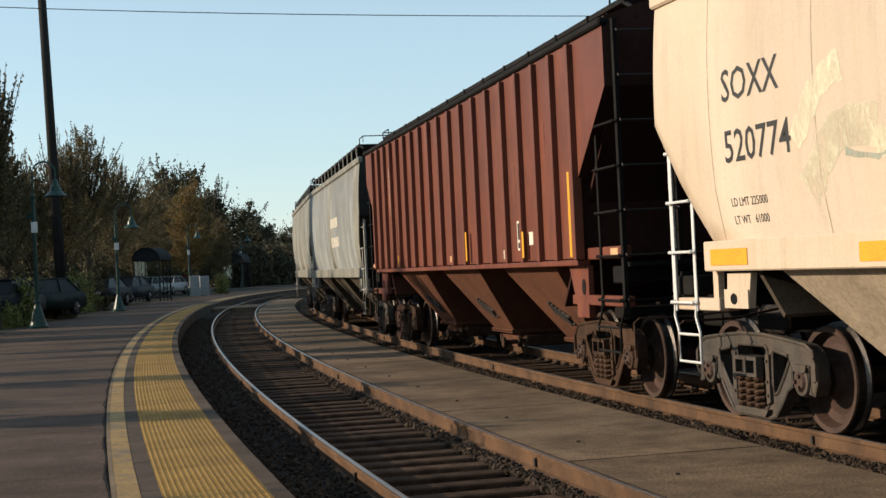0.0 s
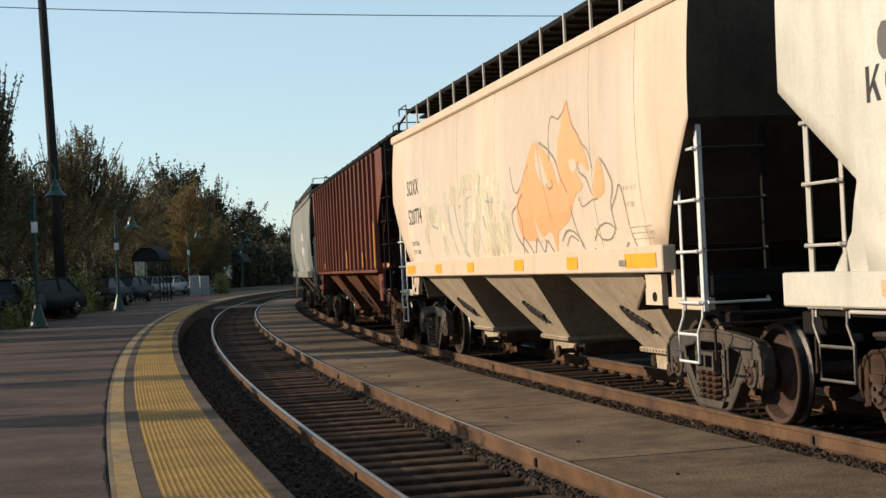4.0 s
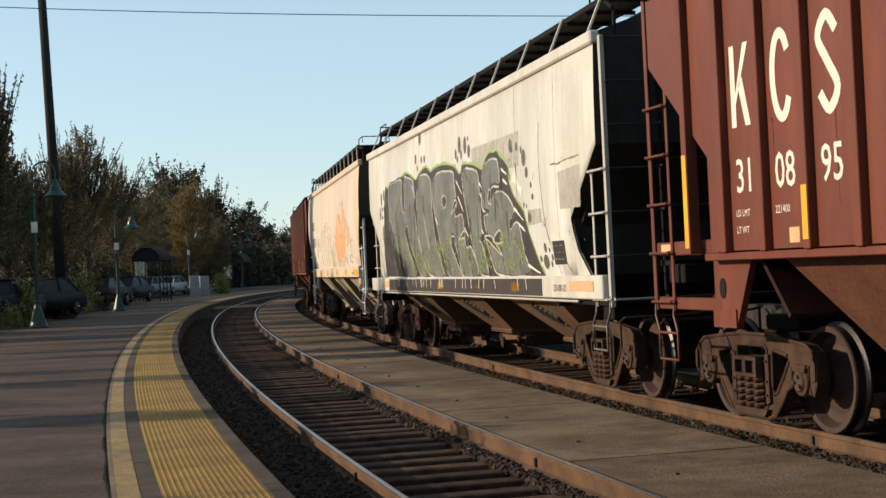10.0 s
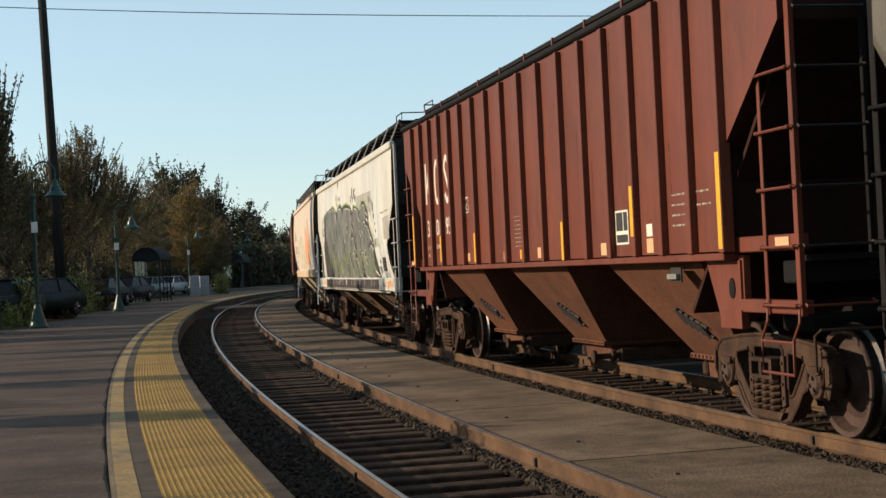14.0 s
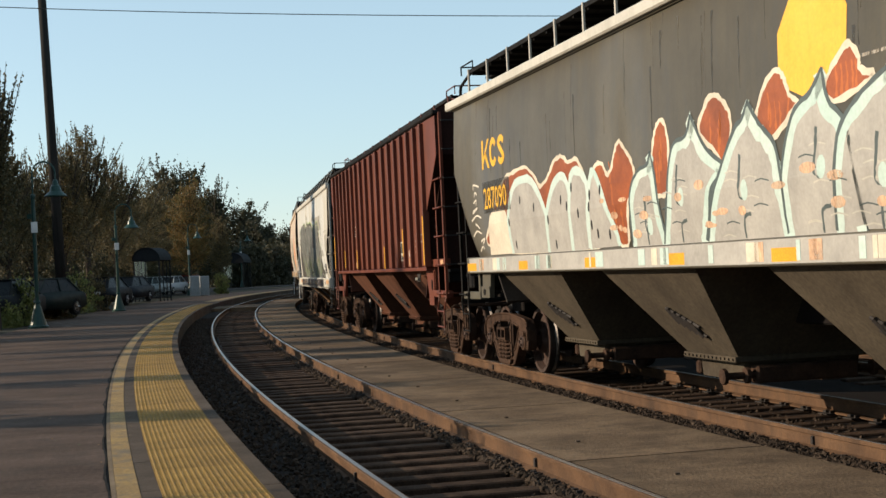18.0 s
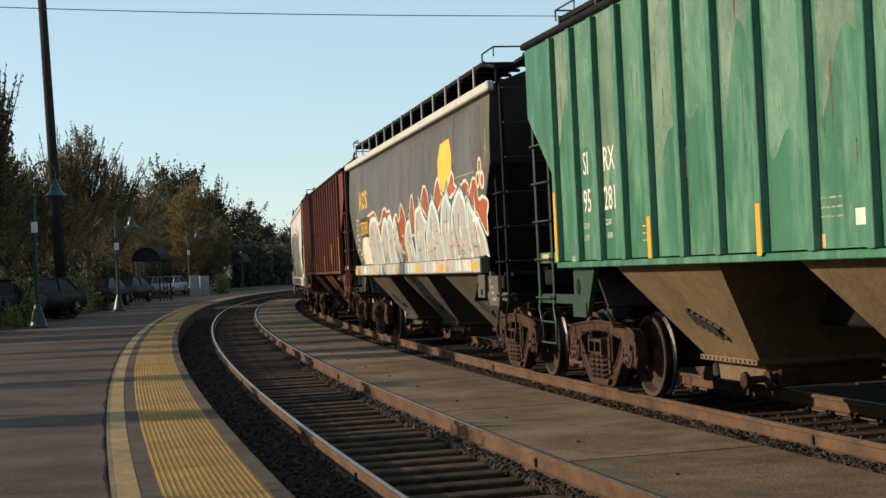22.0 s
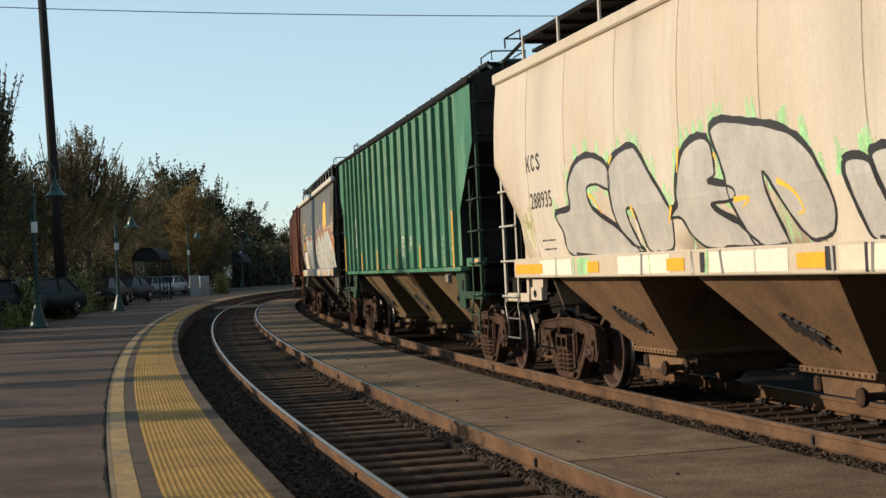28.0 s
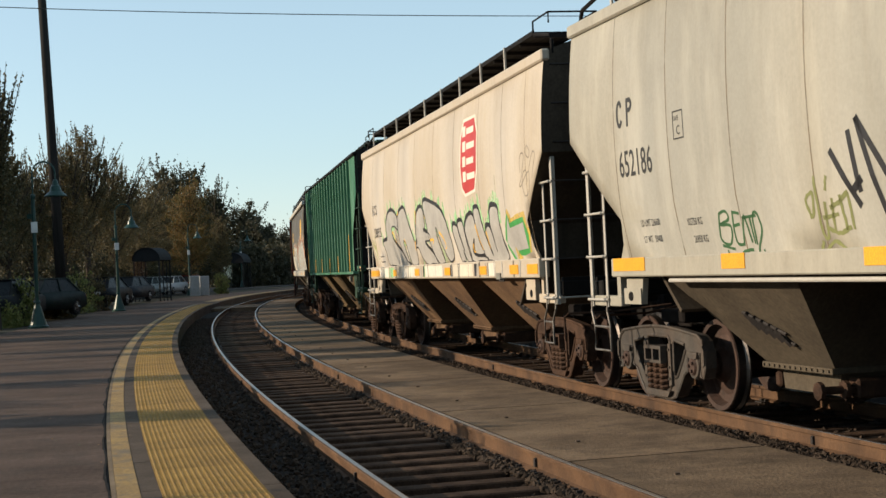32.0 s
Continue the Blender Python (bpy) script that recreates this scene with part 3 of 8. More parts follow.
def ladder(car, outer, inner, top, mt, low=1.05, out=1.47):
    """Side ladder at a car's corner: an angle post and a flat stile, bolted rungs, and a stirrup step below."""
    e = 1 if outer > 0 else -1
    b = bmesh.new()
    box(b, outer - 0.035, outer + 0.035, out, out + 0.014, low, top[0], 0.004)
    box(b, outer + e * 0.022 - 0.007, outer + e * 0.022 + 0.007, out - 0.035, out, low, top[0], 0.003)
    box(b, inner - 0.026, inner + 0.026, out, out + 0.014, low, top[1] - 0.14, 0.004)
    tube(b, [(inner, out + 0.007, top[1] - 0.16), (inner, out + 0.005, top[1] - 0.08), (inner - e * 0.07, out - 0.02, top[1])], 0.02, 6)
    lad = part("ladder", b, mt, car)
    z = low + 0.08
    while z < top[1] - 0.1:
        b = bmesh.new()
        tube(b, [(outer + e * 0.03, out + 0.015, z), (outer, out + 0.045, z), (inner, out + 0.045, z), (inner - e * 0.035, out + 0.015, z)], 0.013, 6)
        for x in (outer, inner):
            lathe(b, [(0.02, out + 0.014), (0.02, out + 0.05), (0.012, out + 0.06)], 6, "y", (x, 0, z))
        part("rung", b, mt, lad)
        z += 0.46
    b = bmesh.new()
    d = -e * 0.10
    tube(b, [(outer, out + 0.01, low + 0.12), (outer, out + 0.02, low - 0.05), (outer + d, out + 0.03, 0.86), (outer + d, out + 0.03, 0.59), (inner + d, out + 0.03, 0.59), (inner + d, out + 0.03, 0.86), (inner, out + 0.02, low - 0.05), (inner, out + 0.01, low + 0.12)], 0.014, 6)
    tube(b, [(outer + d, out + 0.03, 0.84), (inner + d, out + 0.03, 0.84)], 0.013, 6)
    part("stirrup", b, M["stepbar"] if mt == M["pipe"] else mt, lad)
    return lad


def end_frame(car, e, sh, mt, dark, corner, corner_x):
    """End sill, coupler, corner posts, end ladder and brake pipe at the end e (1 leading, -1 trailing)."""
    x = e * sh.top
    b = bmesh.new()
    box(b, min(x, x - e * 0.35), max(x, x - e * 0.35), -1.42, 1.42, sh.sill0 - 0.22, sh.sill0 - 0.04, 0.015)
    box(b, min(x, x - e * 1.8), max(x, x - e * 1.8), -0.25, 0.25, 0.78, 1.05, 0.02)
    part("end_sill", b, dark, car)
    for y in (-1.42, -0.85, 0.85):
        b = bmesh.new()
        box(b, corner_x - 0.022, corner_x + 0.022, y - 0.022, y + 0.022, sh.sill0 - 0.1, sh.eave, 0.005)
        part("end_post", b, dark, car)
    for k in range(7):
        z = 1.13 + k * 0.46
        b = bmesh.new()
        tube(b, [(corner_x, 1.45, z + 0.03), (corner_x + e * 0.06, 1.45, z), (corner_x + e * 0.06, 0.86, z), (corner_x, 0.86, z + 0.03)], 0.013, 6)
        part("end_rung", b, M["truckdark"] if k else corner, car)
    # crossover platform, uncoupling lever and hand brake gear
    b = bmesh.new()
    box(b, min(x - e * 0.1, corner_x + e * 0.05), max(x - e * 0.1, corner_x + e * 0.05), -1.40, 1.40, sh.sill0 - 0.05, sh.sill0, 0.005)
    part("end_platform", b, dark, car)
    b = bmesh.new()
    xl = corner_x + e * 0.10
    tube(b, [(xl, 1.42, 0.62), (xl, 1.42, 0.90), (xl, 1.37, 0.94), (xl + e * 0.04, 0.8, 0.94), (xl + e * 0.3, 0.2, 1.0)], 0.014, 6)
    part("uncoupling_lever", b, M["truck"], car)
    # slope sheet, its shade under the overhang put into the colour
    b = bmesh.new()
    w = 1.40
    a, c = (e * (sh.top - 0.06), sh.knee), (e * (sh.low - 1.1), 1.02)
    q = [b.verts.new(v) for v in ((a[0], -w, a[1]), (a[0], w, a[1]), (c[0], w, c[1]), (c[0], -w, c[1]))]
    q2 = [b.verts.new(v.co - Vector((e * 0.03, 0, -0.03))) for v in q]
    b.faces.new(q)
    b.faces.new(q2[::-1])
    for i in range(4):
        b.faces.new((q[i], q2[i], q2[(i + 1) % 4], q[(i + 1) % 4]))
    part("slope_sheet", b, mt, car, "sloping end sheet, coloured dark for shade and soot")
    b = bmesh.new()
    box(b, min(x, x + e * 0.55), max(x, x + e * 0.55), -0.10, 0.10, 0.80, 0.98, 0.02)
    box(b, min(x + e * 0.42, x + e * 0.72), max(x + e * 0.42, x + e * 0.72), -0.16, 0.14, 0.74, 1.02, 0.04)
    part("coupler", b, M["truckdark"], car)
    b = bmesh.new()
    tube(b, [(x, -0.3, 0.82), (x + e * 0.25, -0.3, 0.55), (x + e * 0.5, -0.22, 0.42), (x + e * 0.72, -0.12, 0.55)], 0.025, 6)
    part("air_hose", b, M["under"], car)


def walkway(car, sh, rail_mt, deck_mt, posts=None, deck=(6.6, 6.6, 1.05)):
    """Running boards along both roof edges on stanchions, the hatch trough between them, and the end supports."""
    z = sh.eave + 0.30 if posts else 4.40 if sh.eave < 4.05 else 4.46
    y0, y1 = (0.65, 1.15) if posts else (0.70, 1.25) if sh.sill0 < 1.2 else (0.80, 1.40)
    lead, trail, pitch = (sh.top - 0.3, sh.top - 0.3, 1.3) if posts else deck
    b = bmesh.new()
    box(b, -trail, lead, -0.055, 0.055, -0.03, 0.0)
    slat = mesh_of(b, deck_mt)
    n = round((y1 - y0) / 0.12)
    for e in (1, -1):
        for k in range(n):
            put("walkway_board", slat, car, Matrix.Translation((0, e * (y0 + (y1 - y0) * (k + 0.5) / n), z)))
    b = bmesh.new()
    box(b, -trail + 0.3, lead - 0.3, -0.62, 0.62, sh.eave + 0.2, z - 0.04, 0.03)
    part("hatch_cover", b, deck_mt, car)
    b = bmesh.new()
    x = -trail
    while x <= lead:
        for e in (1, -1):
            box(b, x - 0.02, x + 0.02, min(e * (y0 - 0.04), e * y1), max(e * (y0 - 0.04), e * y1), z - 0.075, z - 0.031)
        x += pitch / 2
    for e in (1, -1):
        box(b, -trail - 0.02, lead + 0.02, min(e * y1, e * (y1 + 0.025)), max(e * y1, e * (y1 + 0.025)), z - 0.045, z + 0.012)
    part("walkway_frame", b, deck_mt, car)
    foot = 0.15 if sh.sill0 < 1.2 else 0.0
    b = bmesh.new()
    ya, yb = (y1 + 0.03, y1 + 0.03) if posts else (1.43 + foot * 0.2, 1.43 - foot)
    za = sh.eave + (0.08 if posts else 0.09)
    q = [(-0.022, ya - 0.012, za), (0.022, ya - 0.012, za), (0.022, ya + 0.012, za), (-0.022, ya + 0.012, za)]
    lo = [b.verts.new(v) for v in q]
    hi = [b.verts.new((v[0], v[1] + yb - ya, z + 0.02)) for v in q]
    b.faces.new(lo[::-1])
    b.faces.new(hi)
    for k in range(4):
        b.faces.new((lo[k], lo[(k + 1) % 4], hi[(k + 1) % 4], hi[k]))
    post = mesh_of(b, rail_mt)
    x = lead - 0.05
    while x >= -trail:
        for e in (1, -1):
            put("stanchion", post, car, Matrix.Translation((x, 0, 0)) @ Matrix.Rotation(0 if e > 0 else math.pi, 4, "Z"))
        x -= pitch
    for e, end in ((1, lead), (-1, trail)):
        b = bmesh.new()
        x, xe = e * (sh.top - 0.02), e * (end - 0.1)
        for y in (y0, y1):
            tube(b, [(x, y, sh.eave + 0.02), (x, y, z - 0.22), (x - e * 0.05, y, z - 0.15), (xe, y, z - 0.02)], 0.024, 6)
        for y in (y0, y1):
            tube(b, [(x - e * 0.1, y, z), (x - e * 0.1, y, z + 0.13), (x - e * 0.8, y, z + 0.13), (x - e * 0.8, y, z)], 0.012, 5)
        tube(b, [(x - e * 0.1, y0, z + 0.13), (x - e * 0.1, y1, z + 0.13)], 0.012, 5)
        box(b, min(x, x - e * 0.55), max(x, x - e * 0.55), -1.0, 1.0, z - 0.04, z, 0.0)
        part("end_grab", b, rail_mt if posts else deck_mt, car)


def flat(sh, polys, proud=0.006, bands=True):
    """Paint on the car's left side: outlines of (u, z), u to the right as one faces the car, laid on the skin."""
    b = bmesh.new()
    for poly in polys:
        vs = [b.verts.new((-u, 0, z)) for u, z in poly]
        if len(vs) > 2:
            try:
                b.faces.new(vs)
            except ValueError:
                pass
    bmesh.ops.remove_doubles(b, verts=b.verts[:], dist=1e-4)
    if bands and sh.bulge:
        for z in sh.rows()[1:-1]:
            bmesh.ops.bisect_plane(b, geom=b.verts[:] + b.edges[:] + b.faces[:], plane_co=(0, 0, z), plane_no=(0, 0, 1))
    for v in b.verts:
        v.co.y = sh.skin(v.co.z) + proud
    return b


def paint(car, sh, name, polys, mt, proud=0.006, label=""):
    b = flat(sh, polys, 0.0014 + 0.2 * max(0, proud - 0.003))
    me = bpy.data.meshes.new("m")
    b.normal_update()
    for f in b.faces:
        if f.normal.y < 0:
            f.normal_flip()
    b.to_mesh(me)
    b.free()
    me.materials.append(mt)
    return put(name, me, car, None, label)


def rect(u0, u1, z0, z1):
    return [(u0, z0), (u1, z0), (u1, z1), (u0, z1)]


def word(car, sh, text, u, z, size, mt, name="lettering", squeeze=1.0, proud=0.006):
    """Stencilled writing whose baseline starts at (u, z); size is the height of the capitals."""
    cu = bpy.data.curves.new("t", "FONT")
    cu.body, cu.size, cu.resolution_u, cu.offset = text, size * 1.37, 2, size * (0.010 if size > 0.1 else 0.0)
    tmp = bpy.data.objects.new("t", cu)
    scene.collection.objects.link(tmp)
    me = bpy.data.meshes.new_from_object(tmp.evaluated_get(bpy.context.evaluated_depsgraph_get()))
    bpy.data.objects.remove(tmp)
    b = bmesh.new()
    b.from_mesh(me)
    for v in b.verts:
        v.co = Vector((-(u + v.co.x * squeeze), 0, z + v.co.y))
    if sh.bulge:
        for cutz in sh.rows()[1:-1]:
            if z - 0.1 < cutz < z + 1.3 * size:
                bmesh.ops.bisect_plane(b, geom=b.verts[:] + b.edges[:] + b.faces[:], plane_co=(0, 0, cutz), plane_no=(0, 0, 1))
    for v in b.verts:
        v.co.y = sh.skin(v.co.z) + 0.2 * proud + 0.0014
    b.normal_update()
    for f in b.faces:
        if f.normal.y < 0:
            f.normal_flip()
    me2 = bpy.data.meshes.new("m")
    b.to_mesh(me2)
    b.free()
    me2.materials.append(mt)
    return put(name, me2, car)


def hopper_car(kind, s0, sh, ends, body, lower, dark, rail, label, posts=None, endshade="endshade", steps=((7.2, 6.75), (7.2, 6.75)), deck=(6.6, 6.6, 1.05)):
    """A covered hopper, smooth-sided or with outside posts; s0 is its middle at the start."""
    car = thing("hopper_car", label, "freight car", "cars of the train", along(s0))
    half = sum(ends) / 2
    CARS.append((car, s0, half))
    b = shell(sh)
    # second material: end sheets with the gap's shade painted in
    skin = part("body", b, [body, P[endshade]], car)
    b = bmesh.new()
    lo, tail = sh.reach + 0.05, (sh.tail or sh.reach) + 0.05
    for e in (1, -1):
        if sh.bulge:
            box(b, -tail, lo, min(e * 1.40, e * 1.545), max(e * 1.40, e * 1.545), sh.sill0, sh.sill1 + 0.01, 0.012)
        else:
            box(b, -tail, lo, min(e * 1.42, e * 1.575), max(e * 1.42, e * 1.575), sh.sill0 - 0.02, sh.sill0 + 0.045, 0.008)
    part("side_sill", b, body, car)
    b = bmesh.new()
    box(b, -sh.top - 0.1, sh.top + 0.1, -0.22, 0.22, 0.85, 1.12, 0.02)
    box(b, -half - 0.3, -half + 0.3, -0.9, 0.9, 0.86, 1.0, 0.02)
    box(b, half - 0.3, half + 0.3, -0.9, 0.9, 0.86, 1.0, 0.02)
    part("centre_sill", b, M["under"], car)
    for e in (1, -1):
        b = bmesh.new()
        sw = sh.side(sh.eave)
        dz = 0.07 if sh.bulge else 0.04
        box(b, -sh.top - 0.04, sh.top + 0.04, min(e * (sw - 0.06), e * (sw + 0.05)), max(e * (sw - 0.06), e * (sw + 0.05)), sh.eave - dz, sh.eave + dz, 0.02)
        part("eave", b, body if sh.bulge else dark, car)
    if posts:
        pm = bmesh.new()
        box(pm, -0.05, 0.05, -0.055, 0.055, sh.sill0 + 0.047, sh.eave - 0.07, 0.006)
        pm = mesh_of(pm, body)
        for e in (1, -1):
            for x in posts:
                put("side_post", pm, car, Matrix.Translation((x, e * 1.545, 0)))
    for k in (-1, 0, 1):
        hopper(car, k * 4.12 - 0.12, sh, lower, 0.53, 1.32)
    for e in (1, -1):
        half = ends[0] if e > 0 else ends[1]
        truck(car, e * half, body in (P["cream"], P["stonegrey"], P["steel"]))
        outer, inner = [e * v for v in steps[0 if e > 0 else 1]]
        end_frame(car, e, sh, P[endshade], dark, rail, outer)
        over = abs(outer) > sh.top - 0.02
        ladder(car, outer, inner, (sh.eave if over or posts else sh.knee - 0.05, sh.eave - 0.75 if posts else sh.knee - 0.15), rail)
        # the bar that carries the corner step, from the jacking pad to the corner post
        b = bmesh.new()
        box(b, min(e * 6.4, outer), max(e * 6.4, outer), 1.36, 1.465, 1.06, 1.17, 0.008)
        box(b, min(e * 6.45, e * 6.55), max(e * 6.45, e * 6.55), 1.38, 1.44, 1.16, sh.sill0 + 0.02)
        # on the green car a darker green puts shade into the bar
        part("step_bar", b, P["greendark"] if body is P["green"] else body if posts or sh.sill0 > 1.2 else dark, car)
        zp = 0.92 if posts else 1.09
        dx = 0.5 if sh.low > 6.8 else 0.0
        px = (6.52 + dx, 5.80 + dx, 6.12 + dx, 6.52 + dx) if posts else (6.22, 5.78, 5.84, 6.25)
        b = bmesh.new()
        plate(b, [(e * px[0], sh.sill0 - 0.021), (e * px[1], sh.sill0 - 0.021), (e * px[2], zp), (e * px[3], zp)], 1.40, 1.46)
        plate(b, [(e * (px[2] - 0.02), zp), (e * (px[3] + 0.02), zp), (e * (px[3] + 0.02), zp + 0.16), (e * (px[2] - 0.02), zp + 0.16)], 1.461, 1.475)
        # the green car's pad is likewise coloured darker for its shade
        pad = part("jacking_pad", b, P["greendark"] if body is P["green"] else body if posts or sh.sill0 > 1.2 else lower, car)
        b = bmesh.new()
        lathe(b, [(0.06, 1.47), (0.06, 1.481)], 14, "y", (e * (px[3] - 0.17), 0, 0))
        for v in b.verts:
            v.co.z = (zp + 0.34 if posts else zp + 0.08) + v.co.z * (1.5 if posts else 0.8)
            v.co.y -= 0.012 if posts else 0
        part("pad_hole", b, P["black"], pad)
        if posts:
            b = bmesh.new()
            box(b, min(e * sh.low, outer), max(e * sh.low, outer), 1.38, 1.465, sh.sill1 - 0.02, sh.sill1 + 0.11, 0.01)
            step = part("sill_step", b, body, car)
            b = bmesh.new()
            xm = outer - e * 0.28
            box(b, xm - 0.12, xm + 0.12, 1.466, 1.474, sh.sill1, sh.sill1 + 0.09)
            part("marker_plate", b, M["tape"], step)
        elif sh.back:
            # the side sheet reaches out again towards the sill
            q = [(sh.low - 0.01, sh.step), (sh.low + 0.3 * (sh.back[0] - sh.low), sh.back[1]), (sh.back[0], sh.sill1), (sh.low - 0.01, sh.sill1)]
            for y in (0.0, -0.03):
                g = flat(sh, [[(-e * u, z) for u, z in q]], y - 0.001)
                part("side_gusset", g, body, car)
    walkway(car, sh, rail if posts else M["pipe"], dark, posts, deck)
    return car


def car_paint(name, col, col2, dirt, streak=0.6, rough=0.55, fade=None, faded=0.0):
    return surf(name, col, col2, rough, 0.9, 30, 0.05, 0.0, streak, dirt, grainy=0.16, fade=fade, faded=faded)


P = {
    "cream": car_paint("cream_paint", (0.64, 0.505, 0.38), (0.575, 0.448, 0.334), (0.33, 0.24, 0.15), 0.5, fade=(0.6, 0.47, 0.32), faded=0.5),
    "pale": car_paint("pale_grey_paint", (0.62, 0.585, 0.51), (0.50, 0.47, 0.41), (0.30, 0.25, 0.19), 0.5, fade=(0.42, 0.395, 0.34), faded=0.6),
    "redbrown": car_paint("boxcar_red", (0.15, 0.030, 0.012), (0.098, 0.022, 0.010), (0.10, 0.042, 0.033), 0.7, fade=(0.2, 0.055, 0.026), faded=0.45),
    "rust": car_paint("weathered_red", (0.16, 0.041, 0.021), (0.1, 0.028, 0.016), (0.08, 0.03, 0.022), 0.6, fade=(0.25, 0.075, 0.038), faded=0.5),
    "olive": car_paint("dark_grey_paint", (0.115, 0.098, 0.068), (0.08, 0.07, 0.052), (0.05, 0.045, 0.036), 0.7, fade=(0.075, 0.072, 0.065), faded=0.7),
    "green": car_paint("green_paint", (0.028, 0.135, 0.068), (0.045, 0.165, 0.09), (0.02, 0.05, 0.028), 0.75, fade=(0.17, 0.31, 0.215), faded=0.7),
    "beige": car_paint("beige_paint", (0.525, 0.445, 0.348), (0.465, 0.39, 0.303), (0.30, 0.23, 0.15), 0.5, fade=(0.5, 0.41, 0.29), faded=0.6),
    "stonegrey": car_paint("stone_paint", (0.365, 0.335, 0.272), (0.315, 0.288, 0.232), (0.27, 0.22, 0.16), 0.45, fade=(0.45, 0.41, 0.33), faded=0.7),
    "steel": car_paint("galvanised_grey", (0.215, 0.206, 0.175), (0.155, 0.148, 0.127), (0.20, 0.17, 0.12), 0.5, fade=(0.42, 0.4, 0.33), faded=0.7),
    "greendark": car_paint("darkened_green_paint", (0.022, 0.06, 0.032), (0.014, 0.035, 0.02), (0.012, 0.014, 0.01), 0.5),
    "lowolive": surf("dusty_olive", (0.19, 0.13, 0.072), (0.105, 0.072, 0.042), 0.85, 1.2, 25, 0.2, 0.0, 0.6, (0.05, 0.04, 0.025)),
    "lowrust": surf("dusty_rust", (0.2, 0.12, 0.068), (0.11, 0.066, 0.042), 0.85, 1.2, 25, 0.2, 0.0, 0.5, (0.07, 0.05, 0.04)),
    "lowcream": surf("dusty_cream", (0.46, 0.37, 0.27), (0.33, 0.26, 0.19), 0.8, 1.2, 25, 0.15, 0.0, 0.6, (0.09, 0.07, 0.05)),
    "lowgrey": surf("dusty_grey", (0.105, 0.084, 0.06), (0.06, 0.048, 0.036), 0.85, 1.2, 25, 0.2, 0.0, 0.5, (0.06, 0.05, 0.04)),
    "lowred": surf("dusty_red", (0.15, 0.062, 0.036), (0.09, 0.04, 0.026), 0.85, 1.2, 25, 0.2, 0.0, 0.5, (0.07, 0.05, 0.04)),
    # end sheets: car colours darkened for the shade between cars, with some soot
    "endshade": surf("shaded_sooty_end", (0.042, 0.036, 0.032), (0.022, 0.019, 0.018), 0.8, 1.5, 30, 0.1, 0.0, 0.6, (0.012, 0.011, 0.010)),
    "shadered": surf("shaded_red_end", (0.05, 0.02, 0.015), (0.03, 0.013, 0.010), 0.8, 1.5, 30, 0.1, 0.0, 0.6, (0.012, 0.009, 0.008)),
    "shadepale": surf("shaded_pale_end", (0.05, 0.047, 0.041), (0.028, 0.026, 0.023), 0.8, 1.5, 30, 0.1, 0.0, 0.7, (0.03, 0.026, 0.022)),
    "shadebrown": surf("shaded_brown_end", (0.085, 0.066, 0.048), (0.05, 0.04, 0.03), 0.8, 1.5, 30, 0.1, 0.0, 0.6, (0.02, 0.017, 0.014)),
    # one near-black for end sills, posts, platforms, decks and some ladders
    "black": surf("near_black", (0.016, 0.014, 0.013), (0.010, 0.009, 0.009), 0.8, 2, 30, 0.1),
}
SH = {
    "A": Shape(7.4, 6.5, 2.78, 1.40, 1.66, 4.0, 0.07), "B": Shape(7.3, 6.45, 2.78, 1.40, 1.62, 4.0, 0.08),
    "C": Shape(8.1, 6.95, 3.35, 1.52, 1.58, 4.02, 0.0, 1.53, 2.4), "D": Shape(7.38, 6.45, 2.78, 1.41, 1.66, 3.95, 0.07),
    "E": Shape(7.75, 6.7, 2.78, 1.13, 1.38, 3.92, 0.03, 1.50, 2.04, 7.75, (7.17, 1.67)), "F": Shape(7.6, 6.4, 3.35, 1.52, 1.58, 4.03, 0.0, 1.53, 2.4),
    "G": Shape(7.28, 6.3, 2.93, 1.44, 1.66, 3.95, 0.05, reach=6.72, tail=6.32), "H": Shape(7.75, 6.7, 3.32, 1.50, 1.56, 4.2, 0.0, 1.53, 2.4),
    "I": Shape(7.28, 6.32, 2.85, 1.37, 1.60, 4.0, 0.09, 1.50, 2.08, 6.67, (6.50, 1.75)), "J": Shape(7.4, 6.12, 2.85, 1.37, 1.55, 4.08, 0.09, 1.50, 1.95, 6.38, (6.36, 1.70)),
}
# the outside posts stand closer towards the ends
POSTS = [6.74 - sum(0.705 + 0.165 * math.exp(-((i - 8.5) / 4.2) ** 2) for i in range(k)) for k in range(18)]
car_a = hopper_car("smooth", 37.6, SH["A"], (6.4, 6.4), P["steel"], P["lowgrey"], P["black"], M["pipe"], "pale grey smooth-sided covered hopper car", endshade="shadepale")
car_b = hopper_car("smooth", 22.85, SH["B"], (6.3, 6.3), P["steel"], P["lowgrey"], P["black"], M["pipe"], "grey round-sided covered hopper car", endshade="shadepale")
car_c = hopper_car("post", 6.27, SH["C"], (6.75, 6.2), P["rust"], P["lowred"], P["black"], P["black"], "rust-red covered hopper car with outside posts", [7.0 - sum(0.715 + 0.13 * math.exp(-((i - 11) / 5) ** 2) for i in range(k)) for k in range(19)], "shadered", ((8.15, 7.6), (8.27, 7.55)))
car_d = hopper_car("smooth", -10.55, SH["D"], (6.65, 6.4), P["cream"], P["lowcream"], P["black"], M["white"], "cream covered hopper car with orange graffiti", endshade="shadebrown", steps=((7.3, 6.84), (7.3, 6.84)), deck=(6.45, 6.6, 0.98))
